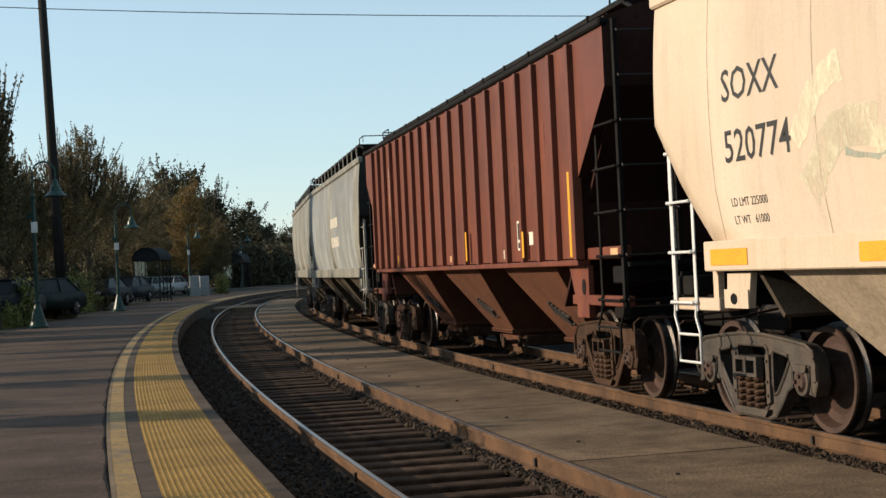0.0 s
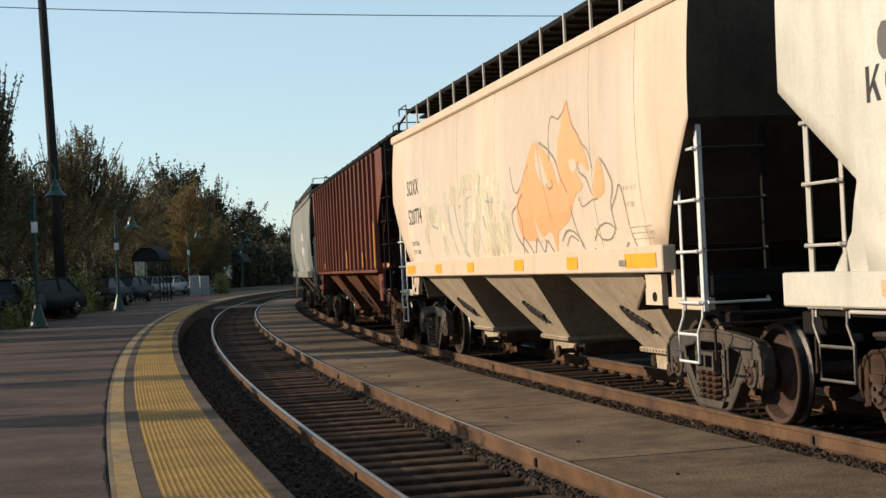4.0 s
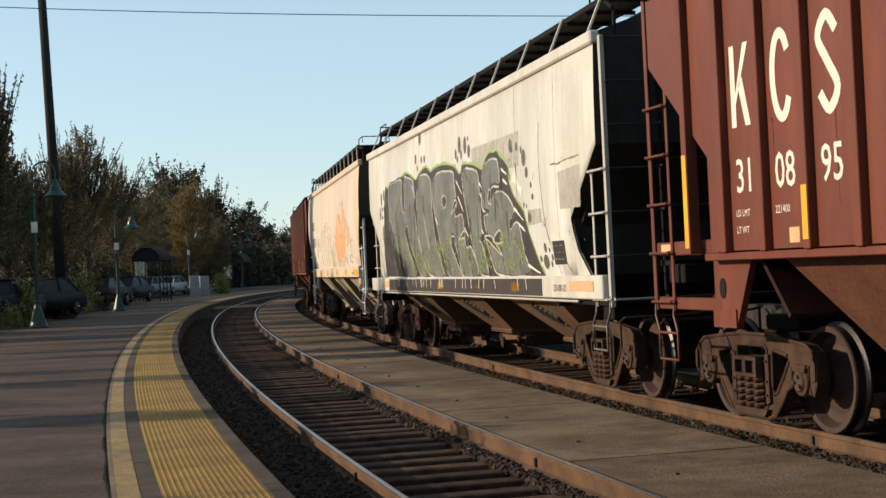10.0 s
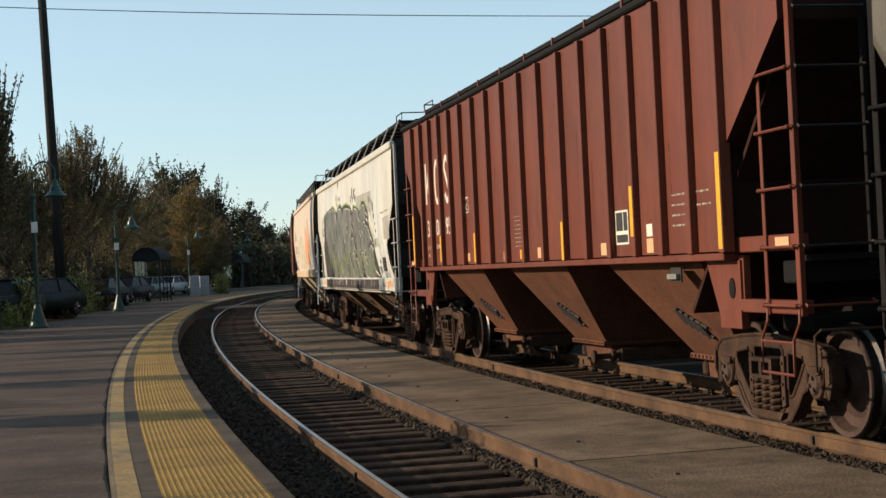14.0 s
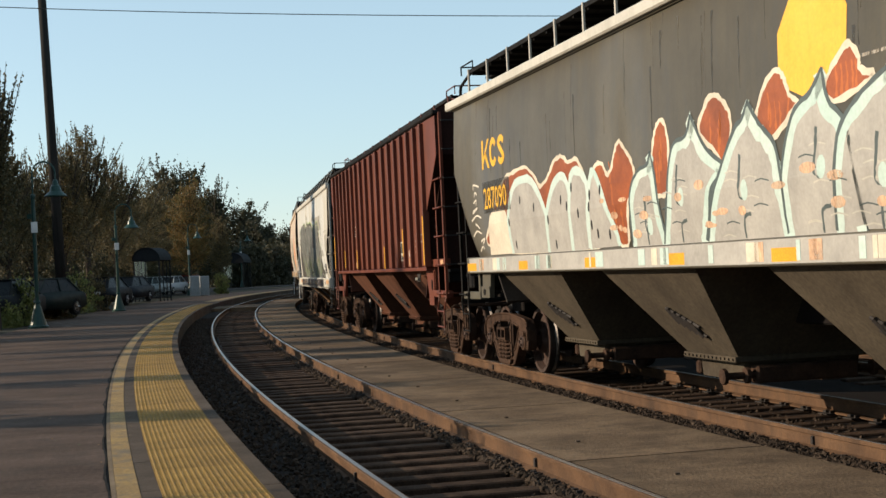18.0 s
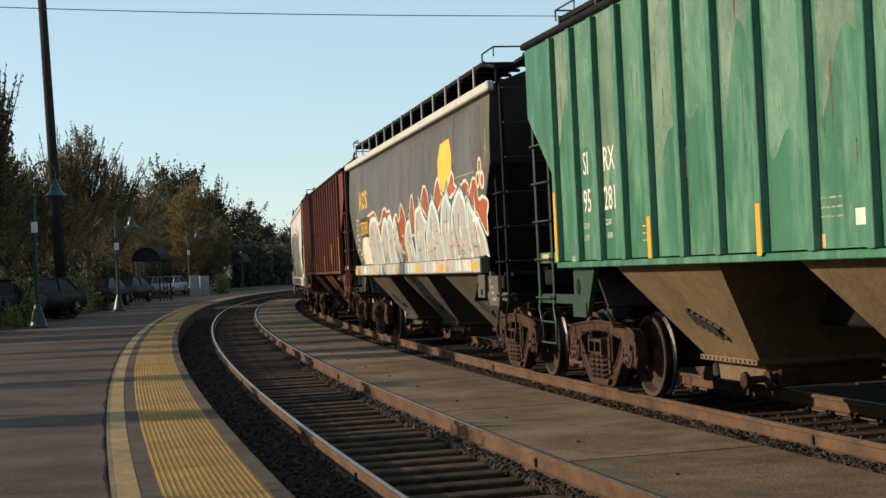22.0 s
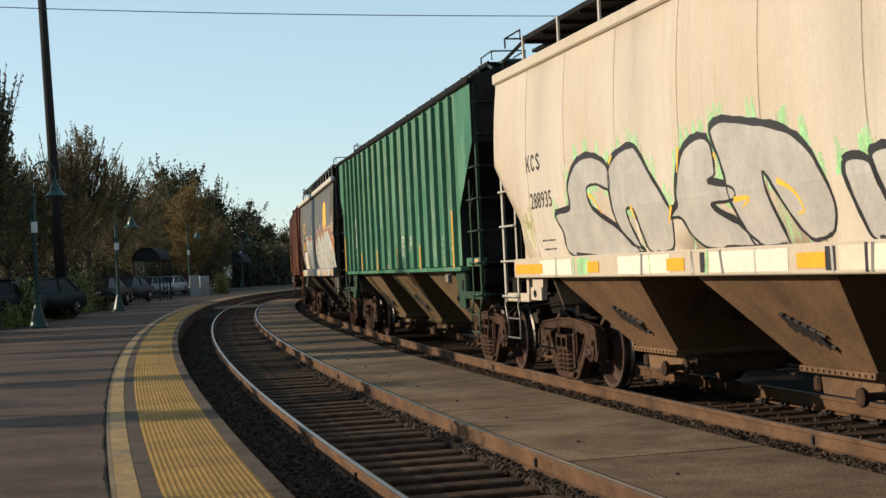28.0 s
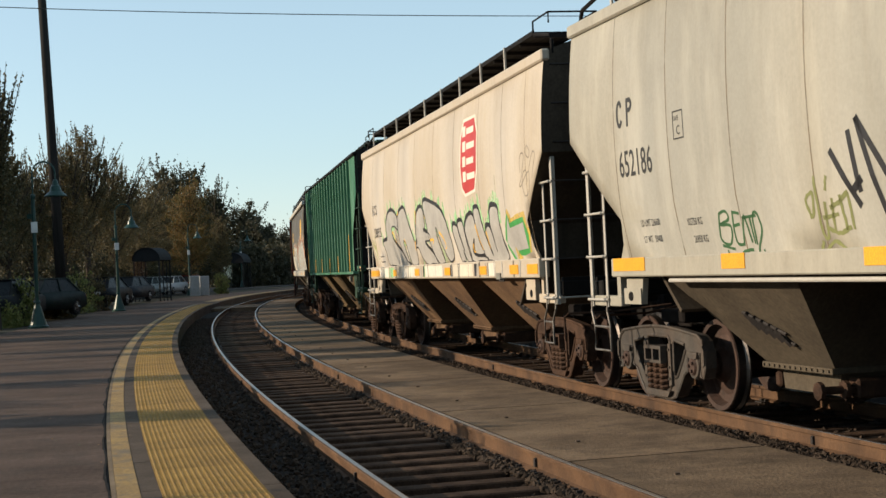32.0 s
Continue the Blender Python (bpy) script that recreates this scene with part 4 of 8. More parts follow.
car_e = hopper_car("smooth", -27.3, SH["E"], (6.4, 6.2), P["pale"], P["lowrust"], P["black"], M["pipe"], "dirty white covered hopper car covered in grey graffiti lettering", endshade="shadepale", steps=((7.45, 6.97), (7.87, 7.40)), deck=(7.6, 7.5, 1.5))
car_f = hopper_car("post", -44.2, SH["F"], (6.7, 6.1), P["redbrown"], P["lowred"], P["black"], P["redbrown"], "brown-red covered hopper car with outside posts", POSTS, "shadered", ((7.79, 7.37), (7.65, 7.08)))
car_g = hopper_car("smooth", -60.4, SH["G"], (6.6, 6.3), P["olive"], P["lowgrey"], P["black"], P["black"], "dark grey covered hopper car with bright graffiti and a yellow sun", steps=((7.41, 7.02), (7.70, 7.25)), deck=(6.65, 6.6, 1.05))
car_h = hopper_car("post", -77.3, SH["H"], (6.85, 6.2), P["green"], P["lowolive"], P["black"], P["greendark"], "green covered hopper car with outside posts", [x - 0.08 + 0.008 * k for k, x in enumerate(POSTS)], "endshade", ((7.75, 7.2), (7.72, 7.18)))
car_i = hopper_car("smooth", -93.75, SH["I"], (6.2, 5.8), P["beige"], P["lowrust"], P["black"], M["pipe"], "beige covered hopper car with silver graffiti and a red emblem", endshade="shadebrown", steps=((7.39, 6.8), (7.22, 6.84)), deck=(6.3, 6.5, 1.42))
car_j = hopper_car("smooth", -109.45, SH["J"], (6.45, 6.4), P["stonegrey"], P["lowgrey"], P["black"], M["pipe"], "grey-beige covered hopper car with small scribbled graffiti", endshade="shadebrown", steps=((7.22, 6.75), (7.22, 6.75)), deck=(6.4, 6.4, 1.4))


# ---- paint on the cars ----
def spline(pts, n=6, closed=False):
    """A smooth run through the points."""
    q = [Vector((a, b)) for a, b in pts]
    m = len(q)
    out = []
    for i in range(m if closed else m - 1):
        p0 = q[(i - 1) % m] if closed or i else q[0]
        p1, p2 = q[i], q[(i + 1) % m]
        p3 = q[(i + 2) % m] if closed or i + 2 < m else q[-1]
        for k in range(n):
            t = k / n
            out.append(0.5 * (2 * p1 + (p2 - p0) * t + (2 * p0 - 5 * p1 + 4 * p2 - p3) * t * t + (3 * p1 - p0 - 3 * p2 + p3) * t ** 3))
    if not closed:
        out.append(q[-1])
    return [(v.x, v.y) for v in out]


def brush(pts, w, n=5, closed=False, taper=False, rough=0.0):
    """A painted stroke of width w along the points, as quads; rough makes its edges uneven."""
    c = [Vector(p) for p in spline(pts, n, closed)]
    jit = random.Random(round(1000 * (pts[0][0] + 3 * pts[-1][1])) & 65535)
    if closed:
        c.append(c[0])
    quads, last = [], None
    for i, p in enumerate(c):
        d = (c[min(i + 1, len(c) - 1)] - c[max(i - 1, 0)])
        d = d.normalized() if d.length > 1e-6 else Vector((1, 0))
        k = w / 2 * (1 - 0.8 * i / len(c) if taper else 1)
        k1, k2 = k + rough * jit.uniform(-1, 1), k + rough * jit.uniform(-1, 1)
        a, b = p + Vector((-d.y, d.x)) * k1, p - Vector((-d.y, d.x)) * k2
        if last:
            quads.append([tuple(last[0]), tuple(a), tuple(b), tuple(last[1])])
        last = (a, b)
    return quads


def blob(u, z, ru, rz, n=14, tilt=0.0):
    return [(u + ru * math.cos(a) + tilt * rz * math.sin(a), z + rz * math.sin(a)) for a in (2 * math.pi * k / n for k in range(n))]


def horns(pts, sag=0.12, n=5):
    """A closed outline whose sides bow inwards between pointed corners."""
    q = [Vector(p) for p in pts]
    mid = sum(q, Vector((0, 0))) / len(q)
    out = []
    for i, a in enumerate(q):
        b = q[(i + 1) % len(q)]
        d = b - a
        nrm = Vector((-d.y, d.x)).normalized() if d.length else Vector((0, 0))
        if nrm.dot(mid - (a + b) / 2) < 0:
            nrm = -nrm
        for k in range(n):
            t = k / n
            out.append(a + d * t + nrm * (sag * d.length * 4 * t * (1 - t)))
    return [(v.x, v.y) for v in out]


def thin(m, cover, fine=7.0):
    """Lets the paint below show through an uneven, thin or worn coat."""
    n, l = m.node_tree.nodes, m.node_tree.links
    tc = n.new("ShaderNodeTexCoord")
    mp = n.new("ShaderNodeMapping")
    mp.inputs["Scale"].default_value = (1.0, 1.0, 0.45)
    l.new(tc.outputs["Object"], mp.inputs["Vector"])
    t = n.new("ShaderNodeTexNoise")
    t.inputs["Scale"].default_value, t.inputs["Detail"].default_value, t.inputs["Roughness"].default_value = fine, 9, 0.75
    l.new(mp.outputs[0], t.inputs["Vector"])
    r = n.new("ShaderNodeMapRange")
    r.inputs[1].default_value, r.inputs[2].default_value, r.inputs[3].default_value, r.inputs[4].default_value = 0.36, 0.62, max(0, cover - 0.35), min(1, cover + 0.35)
    l.new(t.outputs[0], r.inputs[0])
    l.new(r.outputs[0], n["Principled BSDF"].inputs["Alpha"])
    return m


def sprayed(name, col, col2=None, rough=0.5, streak=0.4):
    return surf(name, col, col2, rough, 2.2, 30, 0.04, 0.0, streak, tuple(0.6 * c for c in col), grainy=0.2)


Q = {
    "black": sprayed("spray_black", (0.03, 0.028, 0.03)), "ink": plain("stencil_black", (0.035, 0.033, 0.032), 0.6), "white": plain("stencil_white", (0.80, 0.72, 0.60), 0.6),
    "silver": sprayed("spray_silver", (0.48, 0.45, 0.405), (0.35, 0.33, 0.3), 0.5, 0.6), "slate": sprayed("spray_grey", (0.195, 0.195, 0.172), (0.105, 0.112, 0.103), 0.5, 0.9), "plum": sprayed("spray_plum", (0.062, 0.05, 0.05)),
    "lime": sprayed("spray_lime", (0.34, 0.46, 0.13)), "mint": sprayed("spray_green", (0.4, 0.78, 0.36), (0.55, 0.85, 0.48)), "leafgreen": sprayed("spray_leaf", (0.07, 0.36, 0.09)),
    "cream": sprayed("spray_cream", (0.80, 0.70, 0.55)), "orange": sprayed("spray_orange", (0.88, 0.39, 0.19), (0.86, 0.36, 0.17), 0.5, 0.15), "brick": sprayed("spray_brick", (0.40, 0.105, 0.035), (0.22, 0.06, 0.025), 0.5, 0.8),
    "sun": sprayed("spray_yellow", (0.90, 0.50, 0.06), (0.86, 0.46, 0.05)), "sky": sprayed("spray_pale_blue", (0.52, 0.66, 0.60), (0.60, 0.68, 0.62)), "peach": sprayed("spray_peach", (0.95, 0.6, 0.38)),
    "khaki": sprayed("spray_faded_olive", (0.8, 0.75, 0.54), (0.86, 0.78, 0.58), 0.5, 0.1), "red": sprayed("emblem_red", (0.52, 0.048, 0.045), (0.44, 0.042, 0.04)), "pencil": sprayed("thin_line_grey", (0.34, 0.29, 0.23)), "seam": sprayed("dirty_seam", (0.50, 0.40, 0.28)),
    "gold": plain("lettering_gold", (0.85, 0.46, 0.04), 0.5), "rustseam": sprayed("brown_seam", (0.27, 0.20, 0.13)), "rustmark": sprayed("rust_mark", (0.16, 0.085, 0.04)), "darkmark": sprayed("dark_rust_mark", (0.07, 0.025, 0.015)), "fade3": sprayed("pale_runoff", (0.33, 0.29, 0.22)), "faint": plain("faint_print", (0.45, 0.37, 0.27), 0.6), "chalk": sprayed("spray_chalk", (0.60, 0.56, 0.48)), "fade": sprayed("spray_faded_cream", (0.84, 0.76, 0.55), None, 0.5, 0.1), "fade2": sprayed("spray_faded_green", (0.78, 0.77, 0.6), None, 0.5, 0.1), "haze": sprayed("spray_faint_green", (0.6, 0.66, 0.42), (0.50, 0.48, 0.33)), "tealmark": sprayed("spray_faded_teal", (0.48, 0.54, 0.45)), "ember": sprayed("spray_ember", (0.55, 0.15, 0.04)), "gull": sprayed("spray_gull_grey", (0.10, 0.125, 0.125)), "stormy2": sprayed("dark_runoff", (0.062, 0.058, 0.05)), "dusty": sprayed("dusty_runoff", (0.15, 0.125, 0.085)), "sunthin": thin(sprayed("spray_thin_yellow", (0.85, 0.58, 0.10)), 0.6), "dustgreen": thin(sprayed("faded_green", (0.23, 0.42, 0.28)), 0.42, 1.6), "dustgrey": thin(sprayed("dusty_green_grey", (0.27, 0.37, 0.26)), 0.42, 1.6), "dimwhite": thin(sprayed("worn_white_print", (0.62, 0.54, 0.44)), 0.5, 20.0), "limehaze": thin(sprayed("spray_yellow_green", (0.66, 0.70, 0.28)), 0.3, 3.0), "patch": thin(sprayed("patch_grey", (0.43, 0.4, 0.345), (0.48, 0.445, 0.38)), 0.8), "worn": thin(sprayed("worn_spray", (0.07, 0.075, 0.07)), 0.4, 4.0), "tagdark": sprayed("tag_dark_green", (0.05, 0.13, 0.055)), "tagolive": sprayed("tag_olive", (0.24, 0.25, 0.10)), "stormy": sprayed("spray_smoke", (0.13, 0.12, 0.10)),
}


for key, cover in (("fade", 0.5), ("khaki", 0.55), ("fade2", 0.5), ("tealmark", 0.5), ("mint", 0.5), ("haze", 0.3), ("rustmark", 0.6), ("darkmark", 0.55), ("stormy2", 0.6), ("dusty", 0.5), ("pencil", 0.75), ("peach", 0.6), ("seam", 0.5), ("rustseam", 0.6), ("faint", 0.7)):
    thin(Q[key], cover)


def reflectors(car, sh, spots, mt, z0, z1):
    for u0, u1 in spots:
        b = bmesh.new()
        y = 1.546 if sh.bulge else sh.side(z0) + 0.002
        box(b, -u1, -u0, y, y + 0.006, z0, z1)
        part("reflector", b, mt, car)


def seams(car, sh, us, mt=None):
    for u in us:
        paint(car, sh, "weld_seam", [rect(u - 0.009, u + 0.009, sh.sill1, sh.eave - 0.08)], mt or Q["seam"], 0.003)


def bars(car, sh, u, z, w, h, n, mt, gap=0.5, rnd=random.Random(2)):
    """Lines of writing too small to read."""
    polys = []
    for k in range(n):
        zz = z - k * h * (1 + gap)
        a = u
        while a < u + w - 0.04:
            l = rnd.uniform(0.04, 0.14)
            polys.append(rect(a, min(u + w, a + l), zz + h * 0.3, zz + h * 0.7))
            a += l + 0.025
    paint(car, sh, "small_print", polys, Q["dimwhite"] if mt == Q["white"] else mt, 0.008)["kind"] = "stuff"


def frames(car, sh, spots, mt, name="plate_box", t=0.055):
    """A hollow square drawn round a small mark."""
    for u0, u1, z0, z1 in spots:
        polys = [rect(u0, u0 + t, z0, z1), rect(u1 - t, u1, z0, z1), rect(u0 + t, u1 - t, z0, z0 + t), rect(u0 + t, u1 - t, z1 - t, z1)]
        paint(car, sh, name, polys, mt, 0.008)


def marks(car, sh, spots, mt, t, kinds=("wedge", "oval", "stripe")):
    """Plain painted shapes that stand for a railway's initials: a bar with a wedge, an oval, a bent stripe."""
    for k, (u0, u1, z0, z1) in enumerate(spots):
        w, h = u1 - u0, z1 - z0
        um, zm = (u0 + u1) / 2, (z0 + z1) / 2
        kind = kinds[k % len(kinds)]
        if kind == "half":
            polys = [rect(u0, u0 + t, z0, z1)] + brush([(u0 + t, z1 - t / 2), (um + 0.1 * w, z1 - t / 2), (u1 - t / 2, z1 - 0.25 * h), (um + 0.1 * w, zm + t / 2), (u0 + t, zm + t / 2)], t, 4)
        elif kind == "wedge":
            polys = [rect(u0, u0 + t, z0, z1), [(u0 + t, zm - 0.1 * h), (u1 - t, z1), (u1, z1), (u0 + t, zm - 0.1 * h - t)], [(u0 + 1.6 * t, zm), (u0 + 2.5 * t, zm + 0.1 * h), (u1, z0), (u1 - 1.1 * t, z0)]]
        elif kind == "oval":
            a = [(0.6 + 5.1 * i / 12) for i in range(13)]
            polys = brush([(um + (w - t) / 2 * math.cos(v), zm + (h - t) / 2 * math.sin(v)) for v in a], t, 2)
        else:
            polys = brush([(u1 - 0.6 * t, z1 - 0.22 * h), (um, z1 - t / 2), (u0 + 0.6 * t, z1 - 0.25 * h), (um, zm), (u1 - 0.6 * t, z0 + 0.25 * h), (um, z0 + t / 2), (u0 + 0.6 * t, z0 + 0.22 * h)], t, 4)
        paint(car, sh, "emblem_shape", polys, mt, 0.008)


rnd = random.Random(21)
# cream car with the flame
sh = SH["D"]
word(car_d, sh, "SOXX", -5.95, 2.83, 0.28, Q["ink"], "lettering", 0.98)
word(car_d, sh, "520774", -5.96, 2.32, 0.28, Q["ink"], "lettering", 1.02)
word(car_d, sh, "LD LMT 225000", -5.95, 1.95, 0.075, Q["ink"], "lettering", 0.95)
word(car_d, sh, "LT WT   61000", -5.95, 1.80, 0.075, Q["ink"], "lettering", 0.95)
reflectors(car_d, sh, [(-6.35, -5.65), (-3.9, -3.45), (-1.6, -1.2), (1.1, 1.55), (3.45, 3.85), (5.45, 6.35)], M["orange"], 1.46, 1.60)
seams(car_d, sh, [-6.2, -4.4, -1.9, 0.4, 4.55, 6.0])
# a faded olive piece, then an orange figure drawn over with thin dark lines
for k, o in enumerate([
        [(-1.89, 2.71), (-1.28, 2.78), (-0.50, 2.77)],
        [(-0.42, 2.73), (0.04, 2.65), (0.49, 2.63)],
        [(0.51, 2.65), (0.49, 2.37)],
        [(-1.37, 1.69), (-1.01, 2.03), (-0.50, 2.61)],
        [(-0.50, 2.61), (-0.30, 2.13), (-0.54, 1.67)],
        [(-0.12, 2.57), (-0.06, 2.29)],
        [(0.23, 1.63), (0.20, 2.00), (-0.15, 2.31)],
        [(-4.01, 2.88), (-4.34, 2.77), (-4.73, 2.38)],
        [(-2.86, 2.73), (-2.79, 2.34), (-2.42, 1.72)],
        [(-2.55, 2.63), (-2.09, 2.63)],
        [(-3.58, 2.29), (-3.07, 2.08), (-3.42, 1.75)],
        [(0.57, 2.17), (0.83, 2.36)],
        [(0.39, 1.71), (0.69, 1.91), (0.82, 2.18)],
        [(0.21, 2.05), (0.57, 2.07)],
        [(-2.02, 1.73), (-1.67, 2.07), (-1.49, 2.71)],
        [(-4.61, 2.00), (-4.11, 2.39), (-3.56, 2.40)],
        [(-0.77, 2.53), (-0.98, 2.29), (-1.36, 2.17)],
        [(-0.06, 1.67), (-0.07, 1.95), (0.21, 2.13)]]):
    paint(car_d, sh, "graffiti", brush(o, (0.30, 0.22, 0.12)[k % 3] if k > 1 else 0.28, 6, False, False, 0.025), Q[("fade", "khaki", "fade2")[k % 3]], 0.005 + 0.0002 * k, "faded olive graffiti strokes")
for k, o in enumerate([
        [(-2.23, 2.50), (-2.08, 2.05), (-1.89, 1.73)],
        [(-1.41, 2.53), (-1.43, 2.21)],
        [(-1.43, 2.54), (-1.09, 2.56)],
        [(-0.47, 2.82), (-0.65, 2.51)],
        [(-0.11, 2.62), (-0.05, 2.31)],
        [(-0.27, 2.44), (0.18, 2.41)],
        [(0.14, 2.48), (0.01, 2.21)],
        [(0.81, 2.09), (0.65, 1.70)],
        [(-4.02, 2.25), (-3.59, 2.18), (-3.42, 2.26)],
        [(-0.47, 2.25), (-0.40, 2.06)],
        [(-1.94, 2.44), (-1.74, 2.46)],
        [(-3.23, 2.03), (-3.09, 1.70)],
        [(-2.68, 2.50), (-2.60, 2.08)],
        [(-0.83, 2.02), (-0.74, 1.69)],
        [(-0.15, 1.62), (-0.24, 1.44)],
        [(-1.90, 1.79), (-1.54, 1.49)]]):
    paint(car_d, sh, "graffiti", brush(o, 0.05 if k % 3 else 0.09, 5, False, True, 0.01), Q["tealmark"], 0.009 + 0.0001 * k, "faded blue-green graffiti strokes")
for k, o in enumerate([
        [(1.38, 2.28), (1.73, 2.57), (2.08, 2.88), (2.39, 3.02), (2.99, 2.79), (3.32, 2.44), (3.34, 2.85), (3.51, 3.10), (3.70, 3.38), (4.00, 3.04), (4.37, 2.73), (4.44, 2.52), (4.17, 2.64), (4.01, 2.55), (4.21, 2.37), (3.90, 2.28), (3.56, 2.03), (3.05, 1.90), (2.81, 1.65), (2.74, 1.91), (2.13, 1.83), (1.43, 1.89)],
        [(4.55, 2.23), (4.65, 2.48), (4.80, 2.65), (4.93, 2.45), (4.89, 2.26)]]):
    paint(car_d, sh, "graffiti", [spline(o, 4, True)], Q["orange"], 0.0115 + 0.0004 * k, "sprayed orange flame shape")
for o in ([(2.47, 2.94), (2.72, 2.72), (2.91, 2.45), (2.64, 2.51), (2.40, 2.72)], [(3.74, 2.68), (3.96, 2.69), (4.05, 2.59), (3.88, 2.55)], [(2.13, 2.14), (2.26, 1.93), (2.43, 1.82), (2.17, 1.83)]):
    paint(car_d, sh, "graffiti", [spline(o, 4, True)], P["cream"], 0.0128, "bare gap in the orange shape")
for k, o in enumerate([
        [(1.18, 2.82), (1.24, 2.61), (1.38, 2.46), (1.63, 2.52), (1.89, 2.69), (2.09, 2.78)],
        [(1.36, 2.29), (1.11, 2.19), (1.15, 1.95), (1.37, 1.77), (1.53, 1.68)],
        [(3.00, 2.73), (3.02, 3.09), (3.14, 3.25), (3.40, 3.20), (3.65, 3.27), (3.76, 3.36)],
        [(3.76, 3.36), (3.91, 3.11), (4.14, 2.95), (4.28, 2.83), (4.47, 2.74), (4.60, 2.52)],
        [(2.59, 3.00), (2.91, 2.90), (3.23, 2.74), (3.38, 2.55), (3.62, 2.33)],
        [(4.08, 2.65), (4.13, 2.53), (4.34, 2.45), (4.52, 2.25)],
        [(4.01, 2.26), (4.14, 2.15), (4.45, 2.20), (4.68, 2.21)],
        [(4.86, 2.63), (5.03, 2.52), (5.19, 2.33), (5.08, 2.12), (5.09, 1.86)],
        [(5.06, 2.06), (5.26, 2.20), (5.40, 2.31), (5.51, 2.13), (5.53, 1.84), (5.63, 1.64)],
        [(4.32, 1.76), (4.52, 1.89), (4.82, 1.94), (5.05, 1.87), (4.86, 1.77), (4.57, 1.78), (4.42, 1.90)],
        [(4.25, 1.68), (4.48, 1.59), (4.83, 1.55), (5.15, 1.60), (5.39, 1.72)],
        [(3.11, 1.79), (3.37, 1.90), (3.61, 1.89), (3.83, 1.79), (3.93, 1.64)],
        [(3.26, 1.73), (3.49, 1.84), (3.74, 1.78)],
        [(1.34, 1.66), (1.46, 1.88), (1.71, 1.75), (1.83, 1.64), (2.08, 1.85), (2.29, 1.68), (2.50, 1.81), (2.71, 1.65)],
        [(2.81, 2.49), (2.92, 2.42), (3.07, 2.45), (3.02, 2.53)],
        [(2.49, 3.02), (2.59, 2.68), (2.74, 2.35), (2.88, 2.03)],
        [(1.46, 1.88), (1.53, 2.11), (1.42, 2.28), (1.70, 2.43)],
        [(3.67, 2.19), (3.74, 1.94), (3.86, 1.70)]]):
    paint(car_d, sh, "graffiti", brush(o, (0.022, 0.034, 0.028)[k % 3], 6, False, False, 0.004), Q["pencil"], 0.0145 + 0.0001 * k, "thin grey graffiti lines")
word(car_d, sh, "WARNING", -1.74, 2.13, 0.075, Q["tealmark"], "lettering", 0.85)
word(car_d, sh, "CU FT 5200", 5.48, 2.07, 0.055, Q["faint"], "lettering", 0.8)
word(car_d, sh, "EW 10-4   H 13-3", 5.46, 2.24, 0.055, Q["faint"], "lettering", 0.8)
word(car_d, sh, "EL VALVE", 5.95, 1.77, 0.055, Q["faint"], "lettering", 0.8)
word(car_d, sh, "40 %", 5.94, 1.82, 0.055, Q["faint"], "lettering", 0.8)
bars(car_d, sh, 5.55, 1.85, 0.6, 0.03, 3, Q["faint"], 1.0)

# dirty white car
sh = SH["E"]
marks(car_e, sh, [(-6.5 + 0.24 * k, -6.32 + 0.24 * k, 2.55, 2.80) for k in range(4)], Q["ink"], 0.045)
word(car_e, sh, "91460", -6.3, 2.02, 0.30, Q["ink"], "lettering", 0.95)
seams(car_e, sh, [-2.6, 1.3, 4.4, 6.2])
back = [(-6.30, 1.41), (-5.83, 3.01), (-5.46, 3.12), (-4.75, 3.18), (-3.73, 3.25), (-3.26, 3.25), (-2.52, 3.09), (-2.20, 3.16), (-1.60, 3.24), (-1.16, 3.13), (-0.89, 3.16), (-0.47, 3.18), (0.15, 3.15), (0.71, 3.07), (0.97, 2.96), (1.16, 2.95), (1.24, 3.05), (1.55, 3.05), (2.07, 2.99), (2.49, 2.90), (2.60, 2.94), (2.77, 3.03), (2.97, 3.09), (3.25, 3.08), (3.43, 3.08), (3.56, 3.00), (3.80, 2.92), (4.00, 2.81), (4.08, 2.64), (3.97, 2.79), (4.02, 2.63), (4.21, 2.44), (4.65, 2.21), (4.80, 2.02), (4.99, 1.77), (5.17, 1.54), (5.36, 1.38)]
paint(car_e, sh, "graffiti", brush([(a, c + 0.015) for a, c in back], 0.05, 7, False, False, 0.02), Q["lime"], 0.005, "lime sprayed edge")
paint(car_e, sh, "graffiti", [spline(back, 5)], Q["plum"], 0.007, "dark plum graffiti shadow")
